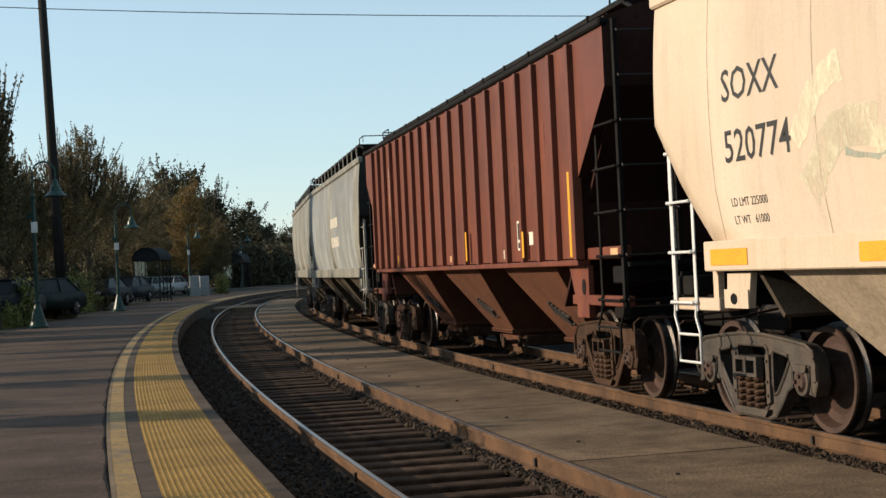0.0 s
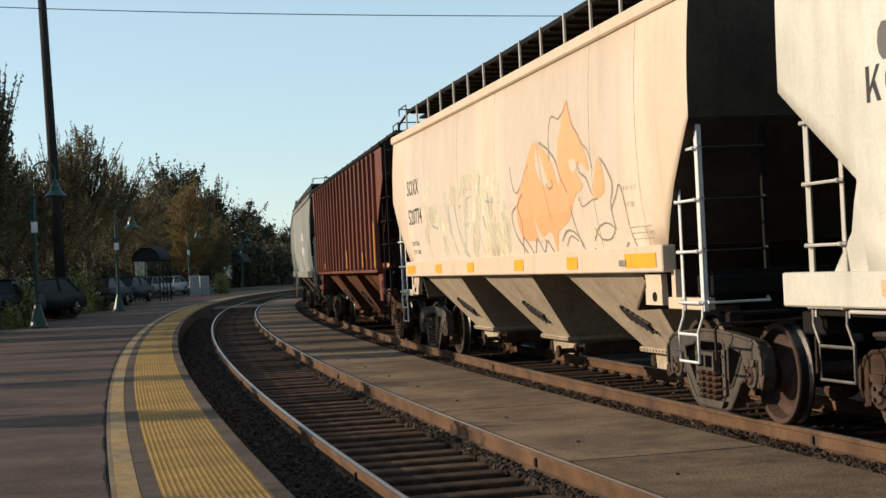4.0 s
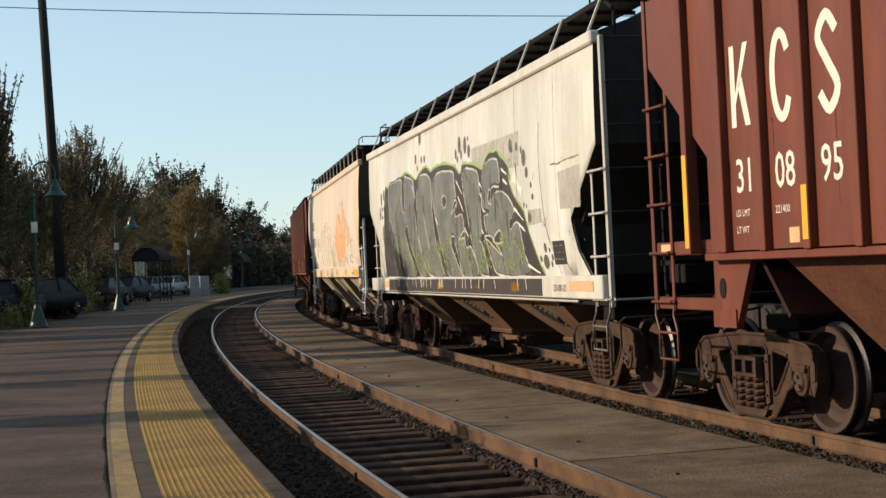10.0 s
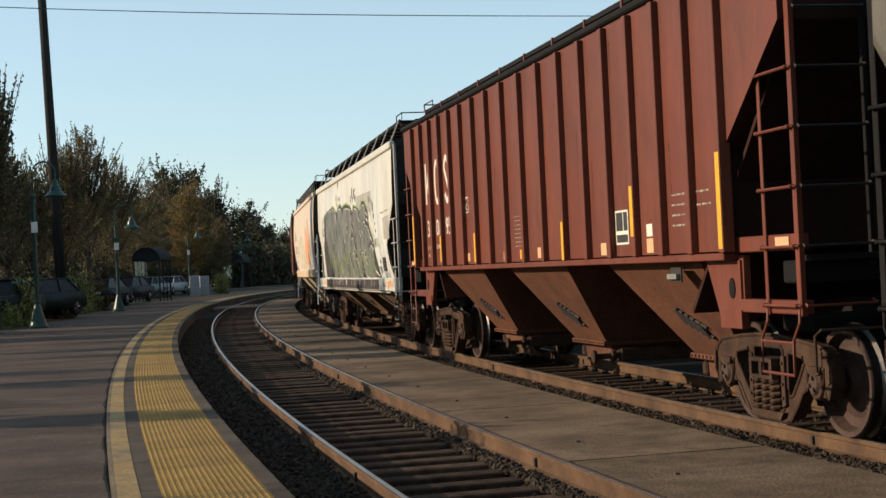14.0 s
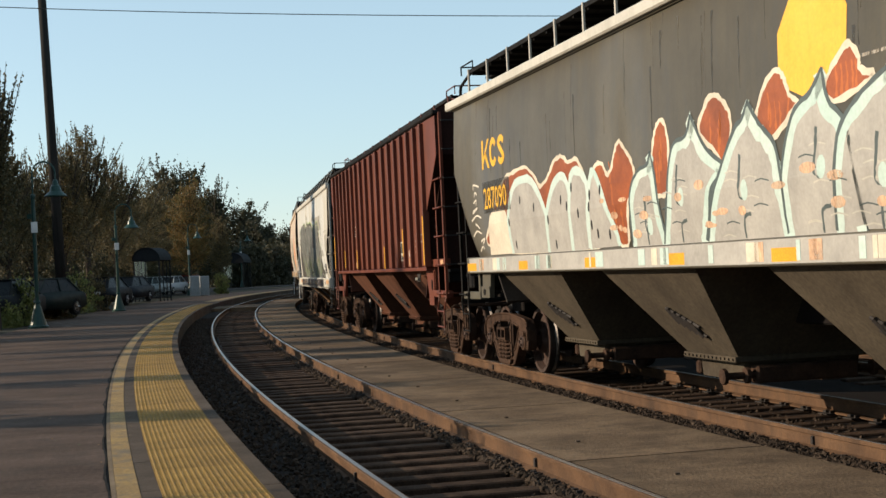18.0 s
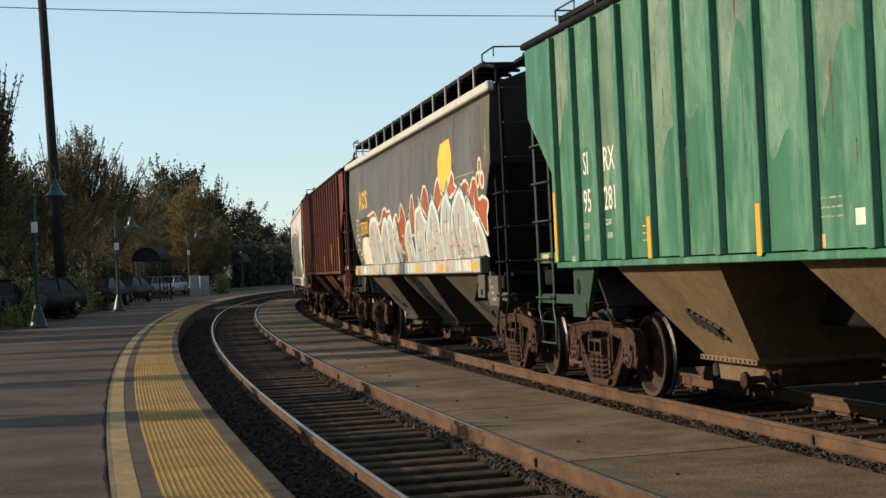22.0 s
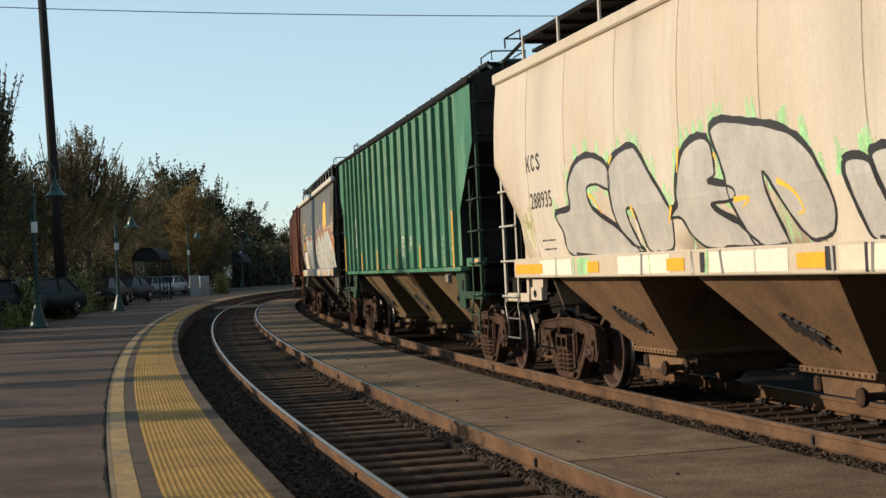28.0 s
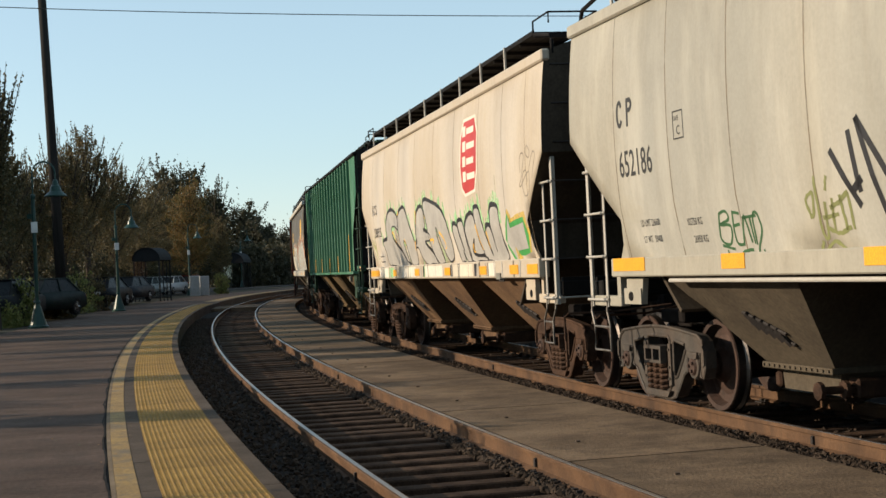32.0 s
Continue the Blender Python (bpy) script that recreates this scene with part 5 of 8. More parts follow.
LETTERS = [
        [(-5.31, 3.13), (-4.75, 3.19), (-3.93, 3.19), (-3.95, 2.92), (-3.90, 2.63), (-3.68, 2.64), (-3.66, 3.19), (-3.38, 3.20), (-2.73, 3.06), (-2.74, 2.62), (-2.56, 2.15), (-2.12, 1.43), (-2.67, 1.42), (-3.04, 1.78), (-3.38, 2.06), (-3.45, 2.33), (-3.77, 2.25), (-3.48, 1.86), (-3.10, 1.41), (-3.96, 1.40), (-4.46, 1.82), (-4.97, 2.21), (-5.16, 2.43), (-5.35, 2.59)],
        [(-2.47, 2.70), (-2.32, 3.01), (-2.06, 3.14), (-1.53, 3.12), (-1.21, 3.01), (-1.16, 2.86), (-1.16, 2.50), (-1.05, 2.08), (-0.72, 1.40), (-1.68, 1.41), (-2.05, 1.50), (-2.30, 1.82), (-2.48, 2.28)],
        [(-1.07, 2.79), (-0.92, 3.00), (-0.57, 3.08), (0.13, 3.06), (0.59, 3.00), (0.65, 2.83), (0.73, 2.60), (0.74, 2.44), (0.61, 2.32), (1.07, 2.33), (1.18, 2.15), (1.22, 1.84), (1.56, 1.82), (1.77, 1.40), (0.74, 1.40), (0.61, 1.63), (0.43, 2.00), (0.14, 2.00), (0.23, 1.80), (0.58, 1.40), (-0.24, 1.39), (-0.51, 1.71), (-0.78, 2.18), (-0.99, 2.49)],
        [(1.25, 2.93), (1.48, 3.00), (2.06, 2.93), (2.25, 2.86), (2.31, 2.66), (2.30, 2.47), (2.33, 2.24), (2.32, 2.01), (2.14, 1.90), (2.27, 1.86), (2.41, 1.45), (2.13, 1.39), (1.89, 1.46), (1.75, 1.70), (1.56, 2.10), (1.36, 2.51), (1.26, 2.70)],
        [(2.44, 2.36), (2.50, 2.70), (2.60, 2.90), (2.85, 2.99), (3.24, 3.00), (3.46, 2.93), (3.50, 2.63), (3.17, 2.63), (2.94, 2.59), (2.85, 2.48), (2.92, 2.40), (3.22, 2.53), (3.51, 2.54), (3.89, 2.46), (4.16, 2.30), (4.20, 2.20), (4.04, 2.13), (3.94, 2.01), (4.14, 2.08), (4.31, 2.09), (4.45, 2.01), (4.53, 1.70), (4.59, 1.40), (3.01, 1.41), (2.71, 1.64), (2.55, 1.95), (2.63, 1.98), (2.52, 2.17), (2.56, 2.25), (2.80, 2.28)]]
for k, o in enumerate(LETTERS):
    o = [(a, max(1.40, c)) for a, c in o]
    paint(car_e, sh, "graffiti", [spline(o, 3, True)], Q["slate"], 0.012 + 0.0004 * k, "big grey graffiti letter")
    paint(car_e, sh, "graffiti", brush(o, 0.034, 5, True, False, 0.008), Q["chalk"], 0.0145 + 0.0004 * k, "cream graffiti outline")
    paint(car_e, sh, "graffiti", brush([(a + 0.035, c + 0.02) for a, c in o], 0.03, 5, True, False, 0.008), Q["plum"], 0.0148 + 0.0004 * k, "dark inner line")
    for a, c in o[1::5]:
        paint(car_e, sh, "graffiti", brush([(a, c), (a + rnd.uniform(-0.1, 0.12), c - 0.08), (a + rnd.uniform(-0.06, 0.2), c - rnd.uniform(0.16, 0.3))], 0.06, 4, False, True, 0.006), Q["plum"], 0.0172 + 0.0002 * k, "dark thorns on the letters")
SLITS = [[(-1.90, 2.48), (-1.79, 2.24), (-1.53, 1.85), (-1.72, 2.05), (-1.84, 2.27)],
         [(-0.31, 2.63), (-0.14, 2.69), (0.03, 2.62), (-0.01, 2.53), (-0.20, 2.49)],
         [(0.34, 2.36), (0.46, 2.46), (0.65, 2.57), (0.78, 2.52), (0.56, 2.43)],
         [(2.82, 2.45), (2.87, 2.57), (2.99, 2.59), (3.01, 2.52), (2.92, 2.40)],
         [(2.95, 1.88), (3.30, 2.01), (3.50, 1.97), (3.51, 1.86), (3.28, 1.84)],
         [(2.47, 1.95), (2.86, 1.95), (3.13, 1.82), (3.39, 1.67), (3.05, 1.77), (2.77, 1.87)],
         [(0.78, 1.96), (1.05, 2.05), (1.22, 2.07), (1.21, 1.98), (0.98, 1.97)]]
for o in SLITS:
    paint(car_e, sh, "graffiti", [spline(o, 3, True)], Q["plum"], 0.030, "dark slit in a letter")
    paint(car_e, sh, "graffiti", brush(o, 0.022, 4, True, False, 0.005), Q["chalk"], 0.031)
FLASHES = [[(0.82, 2.85), (1.19, 2.63)],
           [(0.90, 2.61), (1.22, 2.37)],
           [(1.23, 2.12), (1.48, 1.98)],
           [(2.35, 2.72), (2.47, 2.66)],
           [(2.35, 2.58), (2.43, 2.51)],
           [(3.65, 2.83), (3.93, 2.73)],
           [(3.71, 2.68), (3.94, 2.60)],
           [(-2.85, 3.03), (-2.57, 2.77)],
           [(-0.92, 2.37), (-0.69, 2.24)],
           [(2.35, 2.05), (2.44, 1.99)],
           [(4.25, 2.27), (4.64, 2.10)],
           [(4.42, 2.06), (4.71, 1.96)],
           [(4.63, 1.53), (5.16, 1.42)]]
for o in FLASHES:
    paint(car_e, sh, "graffiti", brush(o, 0.045, 3, False, True, 0.006), Q["white"], 0.032, "white flash")
for k in range(70):
    u, z = rnd.uniform(-5.2, 4.5), rnd.uniform(1.5, 2.9)
    paint(car_e, sh, "graffiti", brush([(u, z), (u + rnd.uniform(-0.03, 0.03), z - rnd.uniform(0.2, 0.6))], rnd.uniform(0.02, 0.10), 3, False, True, 0.01), Q["worn"], 0.0215 + 0.00003 * k, "worn run-off in the paint")
polys = []
for _ in range(190):
    u = rnd.uniform(-5.2, 4.6)
    z = rnd.uniform(1.45, 2.0 - 0.03 * u)
    if rnd.random() < 0.6:
        polys += brush([(u, z), (u + 0.06, z + rnd.uniform(0.08, 0.16)), (u + rnd.uniform(0.06, 0.12), z - 0.05), (u, z)], 0.013, 2)
    else:
        polys.append(blob(u, z, 0.022, 0.022, 8))
paint(car_e, sh, "graffiti", polys, Q["lime"], 0.034, "lime green flecks")["kind"] = "stuff"
for spray in (
        [(-2.06, 3.78, 0.11, 0.12), (-2.46, 3.45, 0.08, 0.09), (-1.92, 3.40, 0.07, 0.06), (-1.67, 3.39, 0.07, 0.07), (-2.32, 3.28, 0.06, 0.05), (1.10, 3.38, 0.10, 0.13), (1.48, 3.34, 0.10, 0.13), (1.73, 3.23, 0.09, 0.10), (0.83, 3.26, 0.07, 0.08), (1.21, 3.22, 0.05, 0.07), (0.94, 3.17, 0.05, 0.05), (1.69, 3.42, 0.04, 0.04), (4.22, 3.03, 0.06, 0.04), (4.16, 3.09, 0.09, 0.09), (4.47, 3.05, 0.06, 0.06)],
        [(4.68, 2.99, 0.04, 0.05), (4.80, 2.88, 0.10, 0.11), (4.91, 2.69, 0.07, 0.07), (5.09, 2.52, 0.04, 0.04), (5.14, 2.37, 0.05, 0.04), (4.71, 2.29, 0.03, 0.04), (4.84, 2.27, 0.02, 0.03), (4.95, 2.12, 0.09, 0.07), (5.49, 1.56, 0.12, 0.09), (5.52, 1.73, 0.06, 0.06), (5.27, 1.60, 0.05, 0.04), (5.78, 1.61, 0.04, 0.04), (5.72, 1.53, 0.04, 0.04), (5.69, 1.70, 0.03, 0.03), (4.09, 2.91, 0.02, 0.03)]):
    paint(car_e, sh, "graffiti", [blob(u, z, ru, rz, 12) for u, z, ru, rz in spray], Q["stormy"], 0.009, "dark sprayed spots")
paint(car_e, sh, "graffiti", [blob(-6.25 + a, c, r, r * 1.5, 10) for a, c, r in ((0, 2.95, 0.09), (0.3, 3.02, 0.07), (0.5, 2.9, 0.08), (0.85, 2.4, 0.1), (0.1, 2.35, 0.06), (1.05, 2.15, 0.08), (0.4, 1.8, 0.06), (0.75, 1.7, 0.05))], Q["stormy"], 0.009)
b = bmesh.new()
box(b, -5.45, 5.6, 1.546, 1.552, 1.15, 1.36)
part("graffiti", b, Q["plum"], car_e, "dark paint along the sill")
for k in range(26):
    u = rnd.uniform(-5.2, 5.2)
    b = bmesh.new()
    box(b, -u - 0.012, -u + 0.012, 1.551, 1.555, 1.22, 1.36, 0, Matrix.Translation((-u, 0, 1.29)) @ Matrix.Rotation(rnd.uniform(-0.5, 0.5), 4, "Y") @ Matrix.Translation((u, 0, -1.29)))
    part("graffiti", b, Q["cream"], car_e)
reflectors(car_e, sh, [(-3.95, -3.6), (-0.9, -0.5), (1.9, 2.28), (3.95, 4.38)], M["orange"], 1.20, 1.31)
for u0, u1, mt in ((-6.4, -5.6, M["tape"]), (6.6, 7.5, M["tape"])):
    b = bmesh.new()
    box(b, -u1, -u0, 1.546, 1.553, 1.22, 1.33)
    part("reflector", b, mt, car_e)
for k in range(26):
    u, z = rnd.uniform(4.6, 7.2), rnd.uniform(1.5, 3.7)
    paint(car_e, sh, "rust_spot", [blob(u, z, rnd.uniform(0.005, 0.014), rnd.uniform(0.006, 0.022), 7)], Q["rustseam"], 0.006, "small rust spot")
for o in ([(5.55, 3.25), (5.50, 2.86), (5.52, 2.55), (5.61, 2.10), (5.77, 1.79), (6.06, 1.41)], [(5.54, 2.07), (5.60, 1.99), (5.69, 2.10)], [(6.15, 1.73), (6.31, 1.56), (6.51, 1.43)], [(5.99, 2.70), (6.30, 2.69), (6.64, 2.71), (7.14, 2.72)]):
    paint(car_e, sh, "rust_streak", brush(o, 0.022, 6, False, False, 0.008), Q["rustseam"], 0.006, "rusty seam and scratch")
paint(car_e, sh, "stencil_panel", [rect(5.85, 6.35, 1.52, 1.80)], Q["ink"], 0.008, "black stencil panel")
bars(car_e, sh, 5.9, 1.72, 0.38, 0.05, 3, Q["white"], 0.6)
for o in ([(1.92, 3.25), (4.60, 3.24), (4.55, 2.80), (1.86, 2.83)],
          [(6.27, 2.59), (7.16, 2.62), (7.11, 2.15), (6.31, 2.16)],
          [(4.86, 2.22), (5.48, 2.21), (5.49, 2.04), (4.85, 2.02)]):
    paint(car_e, sh, "patch", [o], Q["patch"], 0.004, "repainted grey patch")
paint(car_e, sh, "graffiti", [horns([(4.21, 2.71), (4.37, 2.82), (4.43, 2.66), (4.69, 2.52), (4.61, 2.36), (4.43, 2.50), (4.10, 2.60)], 0.15)], Q["white"], 0.007, "white sprayed star")
tmp = Shape(7.7, 7.0, 2.78, 1.13, 1.38, 3.92, 0.0, 1.546)
word(car_e, tmp, "CH-100-121", 5.95, 1.21, 0.085, Q["ink"], "lettering", 0.9)
b = bmesh.new()
tube(b, [(-6.8, 1.50, 1.10), (6.9, 1.50, 1.10)], 0.015, 8)
part("grab_rail", b, M["pipe"], car_e)

# brown-red cars with posts
def post_marks(car, sh, stripes, squares, mt=None):
    for u, z0, z1 in stripes:
        b = bmesh.new()
        box(b, -u - 0.042, -u + 0.042, 1.6005, 1.6035, z0, z1)
        part("reflector", b, M["orange"], car)
    for u, z, w, h, m2 in squares:
        paint(car, sh, "marker_plate", [rect(u - w / 2, u + w / 2, z, z + h)], m2, 0.008)


sh = SH["F"]
marks(car_f, sh, [(-5.88, -5.54, 2.60, 3.28), (-5.18, -4.82, 2.56, 3.30), (-4.46, -4.10, 2.54, 3.32)], Q["white"], 0.085)
for u, tx in ((-5.86, "31"), (-5.17, "08"), (-4.45, "95")):
    word(car_f, sh, tx, u, 2.06, 0.29, Q["white"], "lettering", 0.85)
word(car_f, sh, "LD LMT", -5.88, 1.86, 0.06, Q["white"], "lettering", 0.9)
word(car_f, sh, "221400", -5.19, 1.86, 0.065, Q["white"], "lettering", 0.9)
word(car_f, sh, "LT WT", -5.88, 1.72, 0.06, Q["white"], "lettering", 0.9)
frames(car_f, sh, [(-3.12, -2.88, 2.34, 2.57)], Q["white"], "plate_box", 0.012)
word(car_f, sh, "PLATE", -3.13, 2.53, 0.045, Q["white"], "lettering", 0.8)
word(car_f, sh, "C", -3.05, 2.38, 0.1, Q["white"])
post_marks(car_f, sh, [(-6.74, 1.62, 2.45), (-4.60, 1.64, 2.05), (-2.32, 1.60, 2.02), (1.94, 1.57, 2.01), (4.30, 1.77, 2.27), (6.47, 1.6, 2.42)],
           [(-4.9, 1.62, 0.16, 0.12, M["tape"]), (-3.0, 1.62, 0.16, 0.12, M["tape"]), (-0.9, 1.60, 0.16, 0.12, M["tape"]), (0.0, 1.61, 0.3, 0.12, M["orange"]), (0.75, 1.61, 0.16, 0.13, M["tape"]), (3.2, 1.60, 0.18, 0.13, M["tape"]), (4.6, 1.60, 0.18, 0.14, M["tape"]), (4.6, 1.76, 0.16, 0.12, Q["white"])])
paint(car_f, sh, "stencil_panel", [rect(3.62, 4.0, 1.70, 2.05)], Q["white"], 0.006)
paint(car_f, sh, "stencil_panel", [rect(3.64, 3.84, 1.84, 2.03), rect(3.86, 3.98, 1.84, 2.03), rect(3.64, 3.98, 1.72, 1.80)], Q["ink"], 0.010)
bars(car_f, sh, -0.35, 2.15, 0.42, 0.025, 8, Q["white"], 1.2)
bars(car_f, sh, 5.22, 2.1, 0.36, 0.045, 4, Q["white"], 1.1)
bars(car_f, sh, 5.78, 2.1, 0.36, 0.045, 2, Q["white"], 1.6)
sh = SH["C"]
post_marks(car_c, sh, [(1.55, 1.62, 2.05), (4.80, 1.62, 1.95), (6.88, 1.60, 2.55), (-4.2, 1.62, 1.8)], [(-5.0, 1.75, 0.16, 0.2, Q["white"]), (0.2, 1.62, 0.25, 0.1, M["tape"]), (3.6, 1.62, 0.15, 0.12, Q["white"]), (4.95, 1.78, 0.2, 0.16, Q["white"])])
paint(car_c, sh, "stencil_panel", [rect(4.28, 4.63, 1.72, 2.1)], Q["white"], 0.006)
paint(car_c, sh, "stencil_panel", [rect(4.31, 4.43, 1.86, 2.07), rect(4.46, 4.60, 1.86, 2.07), rect(4.31, 4.60, 1.75, 1.82)], Q["ink"], 0.010)
marks(car_c, sh, [(-5.3, -4.95, 2.6, 3.5), (-4.5, -4.15, 2.6, 3.5)], Q["white"], 0.08)

# dark grey car with the sun
sh = SH["G"]
marks(car_g, sh, [(-5.62, -5.22, 2.88, 3.28), (-5.20, -4.84, 2.88, 3.28), (-4.80, -4.44, 2.88, 3.28)], Q["gold"], 0.085)
paint(car_g, sh, "number_panel", [rect(-5.66, -4.28, 2.27, 2.70)], Q["stormy2"], 0.030, "dark panel under the number")
word(car_g, sh, "287090", -5.6, 2.33, 0.30, Q["gold"], "lettering", 0.95, 0.045)
for k in range(46):
    u, z = rnd.uniform(-6.2, 7.2), 3.86 - 0.8 * rnd.random() ** 2
    paint(car_g, sh, "grime_streak", brush([(u, z), (u + rnd.uniform(-0.03, 0.03), z - rnd.uniform(0.2, 0.9))], rnd.choice((0.015, 0.03, 0.045)), 9, False, True, 0.008), Q["stormy2" if k % 3 else "dusty"], 0.002 + 0.00002 * k, "dark run-off streak")
paint(car_g, sh, "graffiti", [[(3.58, 2.85), (3.58, 3.25), (3.80, 3.50), (4.50, 3.53), (4.68, 3.28), (4.64, 2.85), (4.3, 2.6)]], Q["sun"], 0.006, "yellow sprayed sun")
# brick-red flames with pale outlines behind pointed grey letters edged in pale blue
FLAMES = [
        [(-5.47, 1.78), (-5.27, 2.20), (-4.59, 2.65), (-4.08, 2.73), (-3.53, 2.76), (-3.15, 2.62), (-2.92, 2.48), (-2.56, 2.59), (-2.31, 2.73), (-2.01, 2.77), (-1.79, 2.68), (-1.49, 2.69), (-1.28, 2.53), (-1.12, 2.27), (-1.13, 1.69)],
        [(-0.85, 2.32), (-0.89, 2.55), (-0.66, 2.58), (-0.51, 2.45), (-0.36, 2.51), (-0.21, 2.69), (-0.07, 2.75), (0.12, 2.63), (0.26, 2.50), (0.27, 2.36), (0.00, 2.05), (-0.15, 1.71), (-0.42, 1.72), (-0.62, 2.08)],
        [(0.72, 2.22), (0.86, 2.66), (0.98, 2.81), (1.10, 2.85), (1.20, 2.77), (1.23, 2.57), (1.16, 2.21), (0.98, 2.14)],
        [(1.97, 2.66), (2.14, 2.87), (2.29, 2.93), (2.43, 2.90), (2.58, 2.80), (2.65, 2.64), (2.50, 2.32), (2.23, 2.48)],
        [(3.12, 2.62), (3.32, 2.88), (3.53, 2.97), (3.66, 2.90), (3.74, 2.76), (3.88, 2.69), (3.80, 2.63), (3.42, 2.45), (3.27, 2.53)],
        [(4.31, 2.75), (4.54, 2.94), (4.70, 3.00), (4.81, 2.90), (4.84, 2.80), (5.02, 2.74), (4.84, 2.68), (4.43, 2.62)],
        [(5.13, 2.70), (5.44, 2.78), (5.67, 2.80), (5.84, 2.69), (5.63, 2.55), (5.34, 2.58)],
        [(5.79, 2.46), (6.06, 2.75), (6.24, 2.80), (6.39, 2.72), (6.45, 2.50), (6.69, 2.51), (6.96, 2.46), (7.04, 2.39), (6.91, 2.23), (6.79, 1.98), (6.52, 2.15), (6.22, 2.32)]]
for k, o in enumerate(FLAMES):
    paint(car_g, sh, "graffiti", [spline(o, 4, True)], Q["brick"], 0.009 + 0.0006 * k, "brick-red graffiti flames")
    paint(car_g, sh, "graffiti", brush(o, 0.05, 5, True, False, 0.012), Q["cream"], 0.0093 + 0.0006 * k, "pale outline")
    us = [p[0] for p in o]
    zs = [p[1] for p in o]
    for j in range(5):
        a, c = rnd.uniform(min(us) + 0.15, max(us) - 0.15), rnd.uniform(min(zs) + 0.05, max(zs) - 0.35)
        paint(car_g, sh, "graffiti", brush([(a, c), (a + 0.02, c + 0.12), (a + 0.01, c + 0.22)], 0.04, 3, False, True, 0.01), Q["ember"], 0.0091 + 0.0006 * k)
for u, z, r in ((6.62, 2.95, 0.10), (6.75, 2.74, 0.11), (6.48, 2.76, 0.10)):
    paint(car_g, sh, "graffiti", [blob(u, z, r * 1.25, r * 1.25)], Q["cream"], 0.009)
    paint(car_g, sh, "graffiti", [blob(u, z, r * 0.75, r * 0.8)], Q["brick"], 0.012)
SMALL = [
        [(-5.66, 1.69), (-5.39, 2.22), (-4.81, 2.29), (-4.53, 2.20), (-4.53, 1.69)],
        [(-4.50, 1.69), (-4.44, 2.22), (-4.00, 2.58), (-3.26, 2.56), (-2.75, 2.09), (-2.67, 1.67)],
        [(-2.91, 1.67), (-2.73, 2.18), (-2.31, 2.49), (-1.95, 2.51), (-1.78, 2.20), (-1.74, 1.67)],
        [(-1.99, 1.67), (-1.73, 2.51), (-1.28, 2.49), (-1.18, 2.26), (-1.23, 1.68)],
        [(-1.37, 1.68), (-1.18, 2.26), (-0.93, 2.52), (-0.65, 2.14), (-0.44, 1.82), (-0.41, 1.69)]]
for k, o in enumerate(SMALL):
    paint(car_g, sh, "graffiti", [spline([(a, max(1.67, c)) for a, c in o], 4)], Q["cream"] if k == 0 else Q["silver"], 0.018 + 0.0005 * k, "pale grey graffiti letters")
    if k:
        paint(car_g, sh, "graffiti", brush(o, 0.10, 4, False, False, 0.015), Q["sky"], 0.0182 + 0.0005 * k, "pale blue graffiti outline")
        for j in range(4):
            a, c = o[1 + j % 3]
            c -= 0.12 + 0.1 * j
            if c > 1.75:
                paint(car_g, sh, "graffiti", [blob(a + 0.16 * (j % 2), c, 0.03, 0.06, 8, 0.2)], Q["black"], 0.024)
TALL = [
        [(-0.02, 1.66), (0.12, 2.20), (0.38, 2.41), (0.66, 2.46), (0.76, 2.58), (0.84, 2.34), (0.87, 1.97), (0.92, 1.64)],
        [(0.83, 1.64), (1.06, 2.05), (1.32, 2.56), (1.66, 2.64), (1.80, 2.82), (2.09, 2.50), (2.45, 2.30), (2.14, 2.13), (2.00, 1.89), (1.84, 1.64)],
        [(1.89, 1.65), (2.13, 2.05), (2.68, 2.57), (2.87, 2.66), (3.00, 2.80), (3.18, 2.60), (3.44, 2.40), (3.50, 2.06), (3.51, 1.64)],
        [(3.46, 1.64), (3.51, 2.15), (3.76, 2.59), (4.08, 2.73), (4.28, 2.89), (4.35, 2.65), (4.57, 2.46), (4.62, 2.19), (4.67, 1.63)],
        [(4.24, 1.69), (4.45, 2.37), (4.84, 2.64), (5.22, 2.77), (5.49, 2.61), (5.64, 2.37), (5.61, 1.67)],
        [(5.52, 1.67), (5.59, 2.38), (5.76, 2.63), (5.99, 2.41), (6.40, 2.21), (6.65, 1.94), (6.63, 1.70)]]
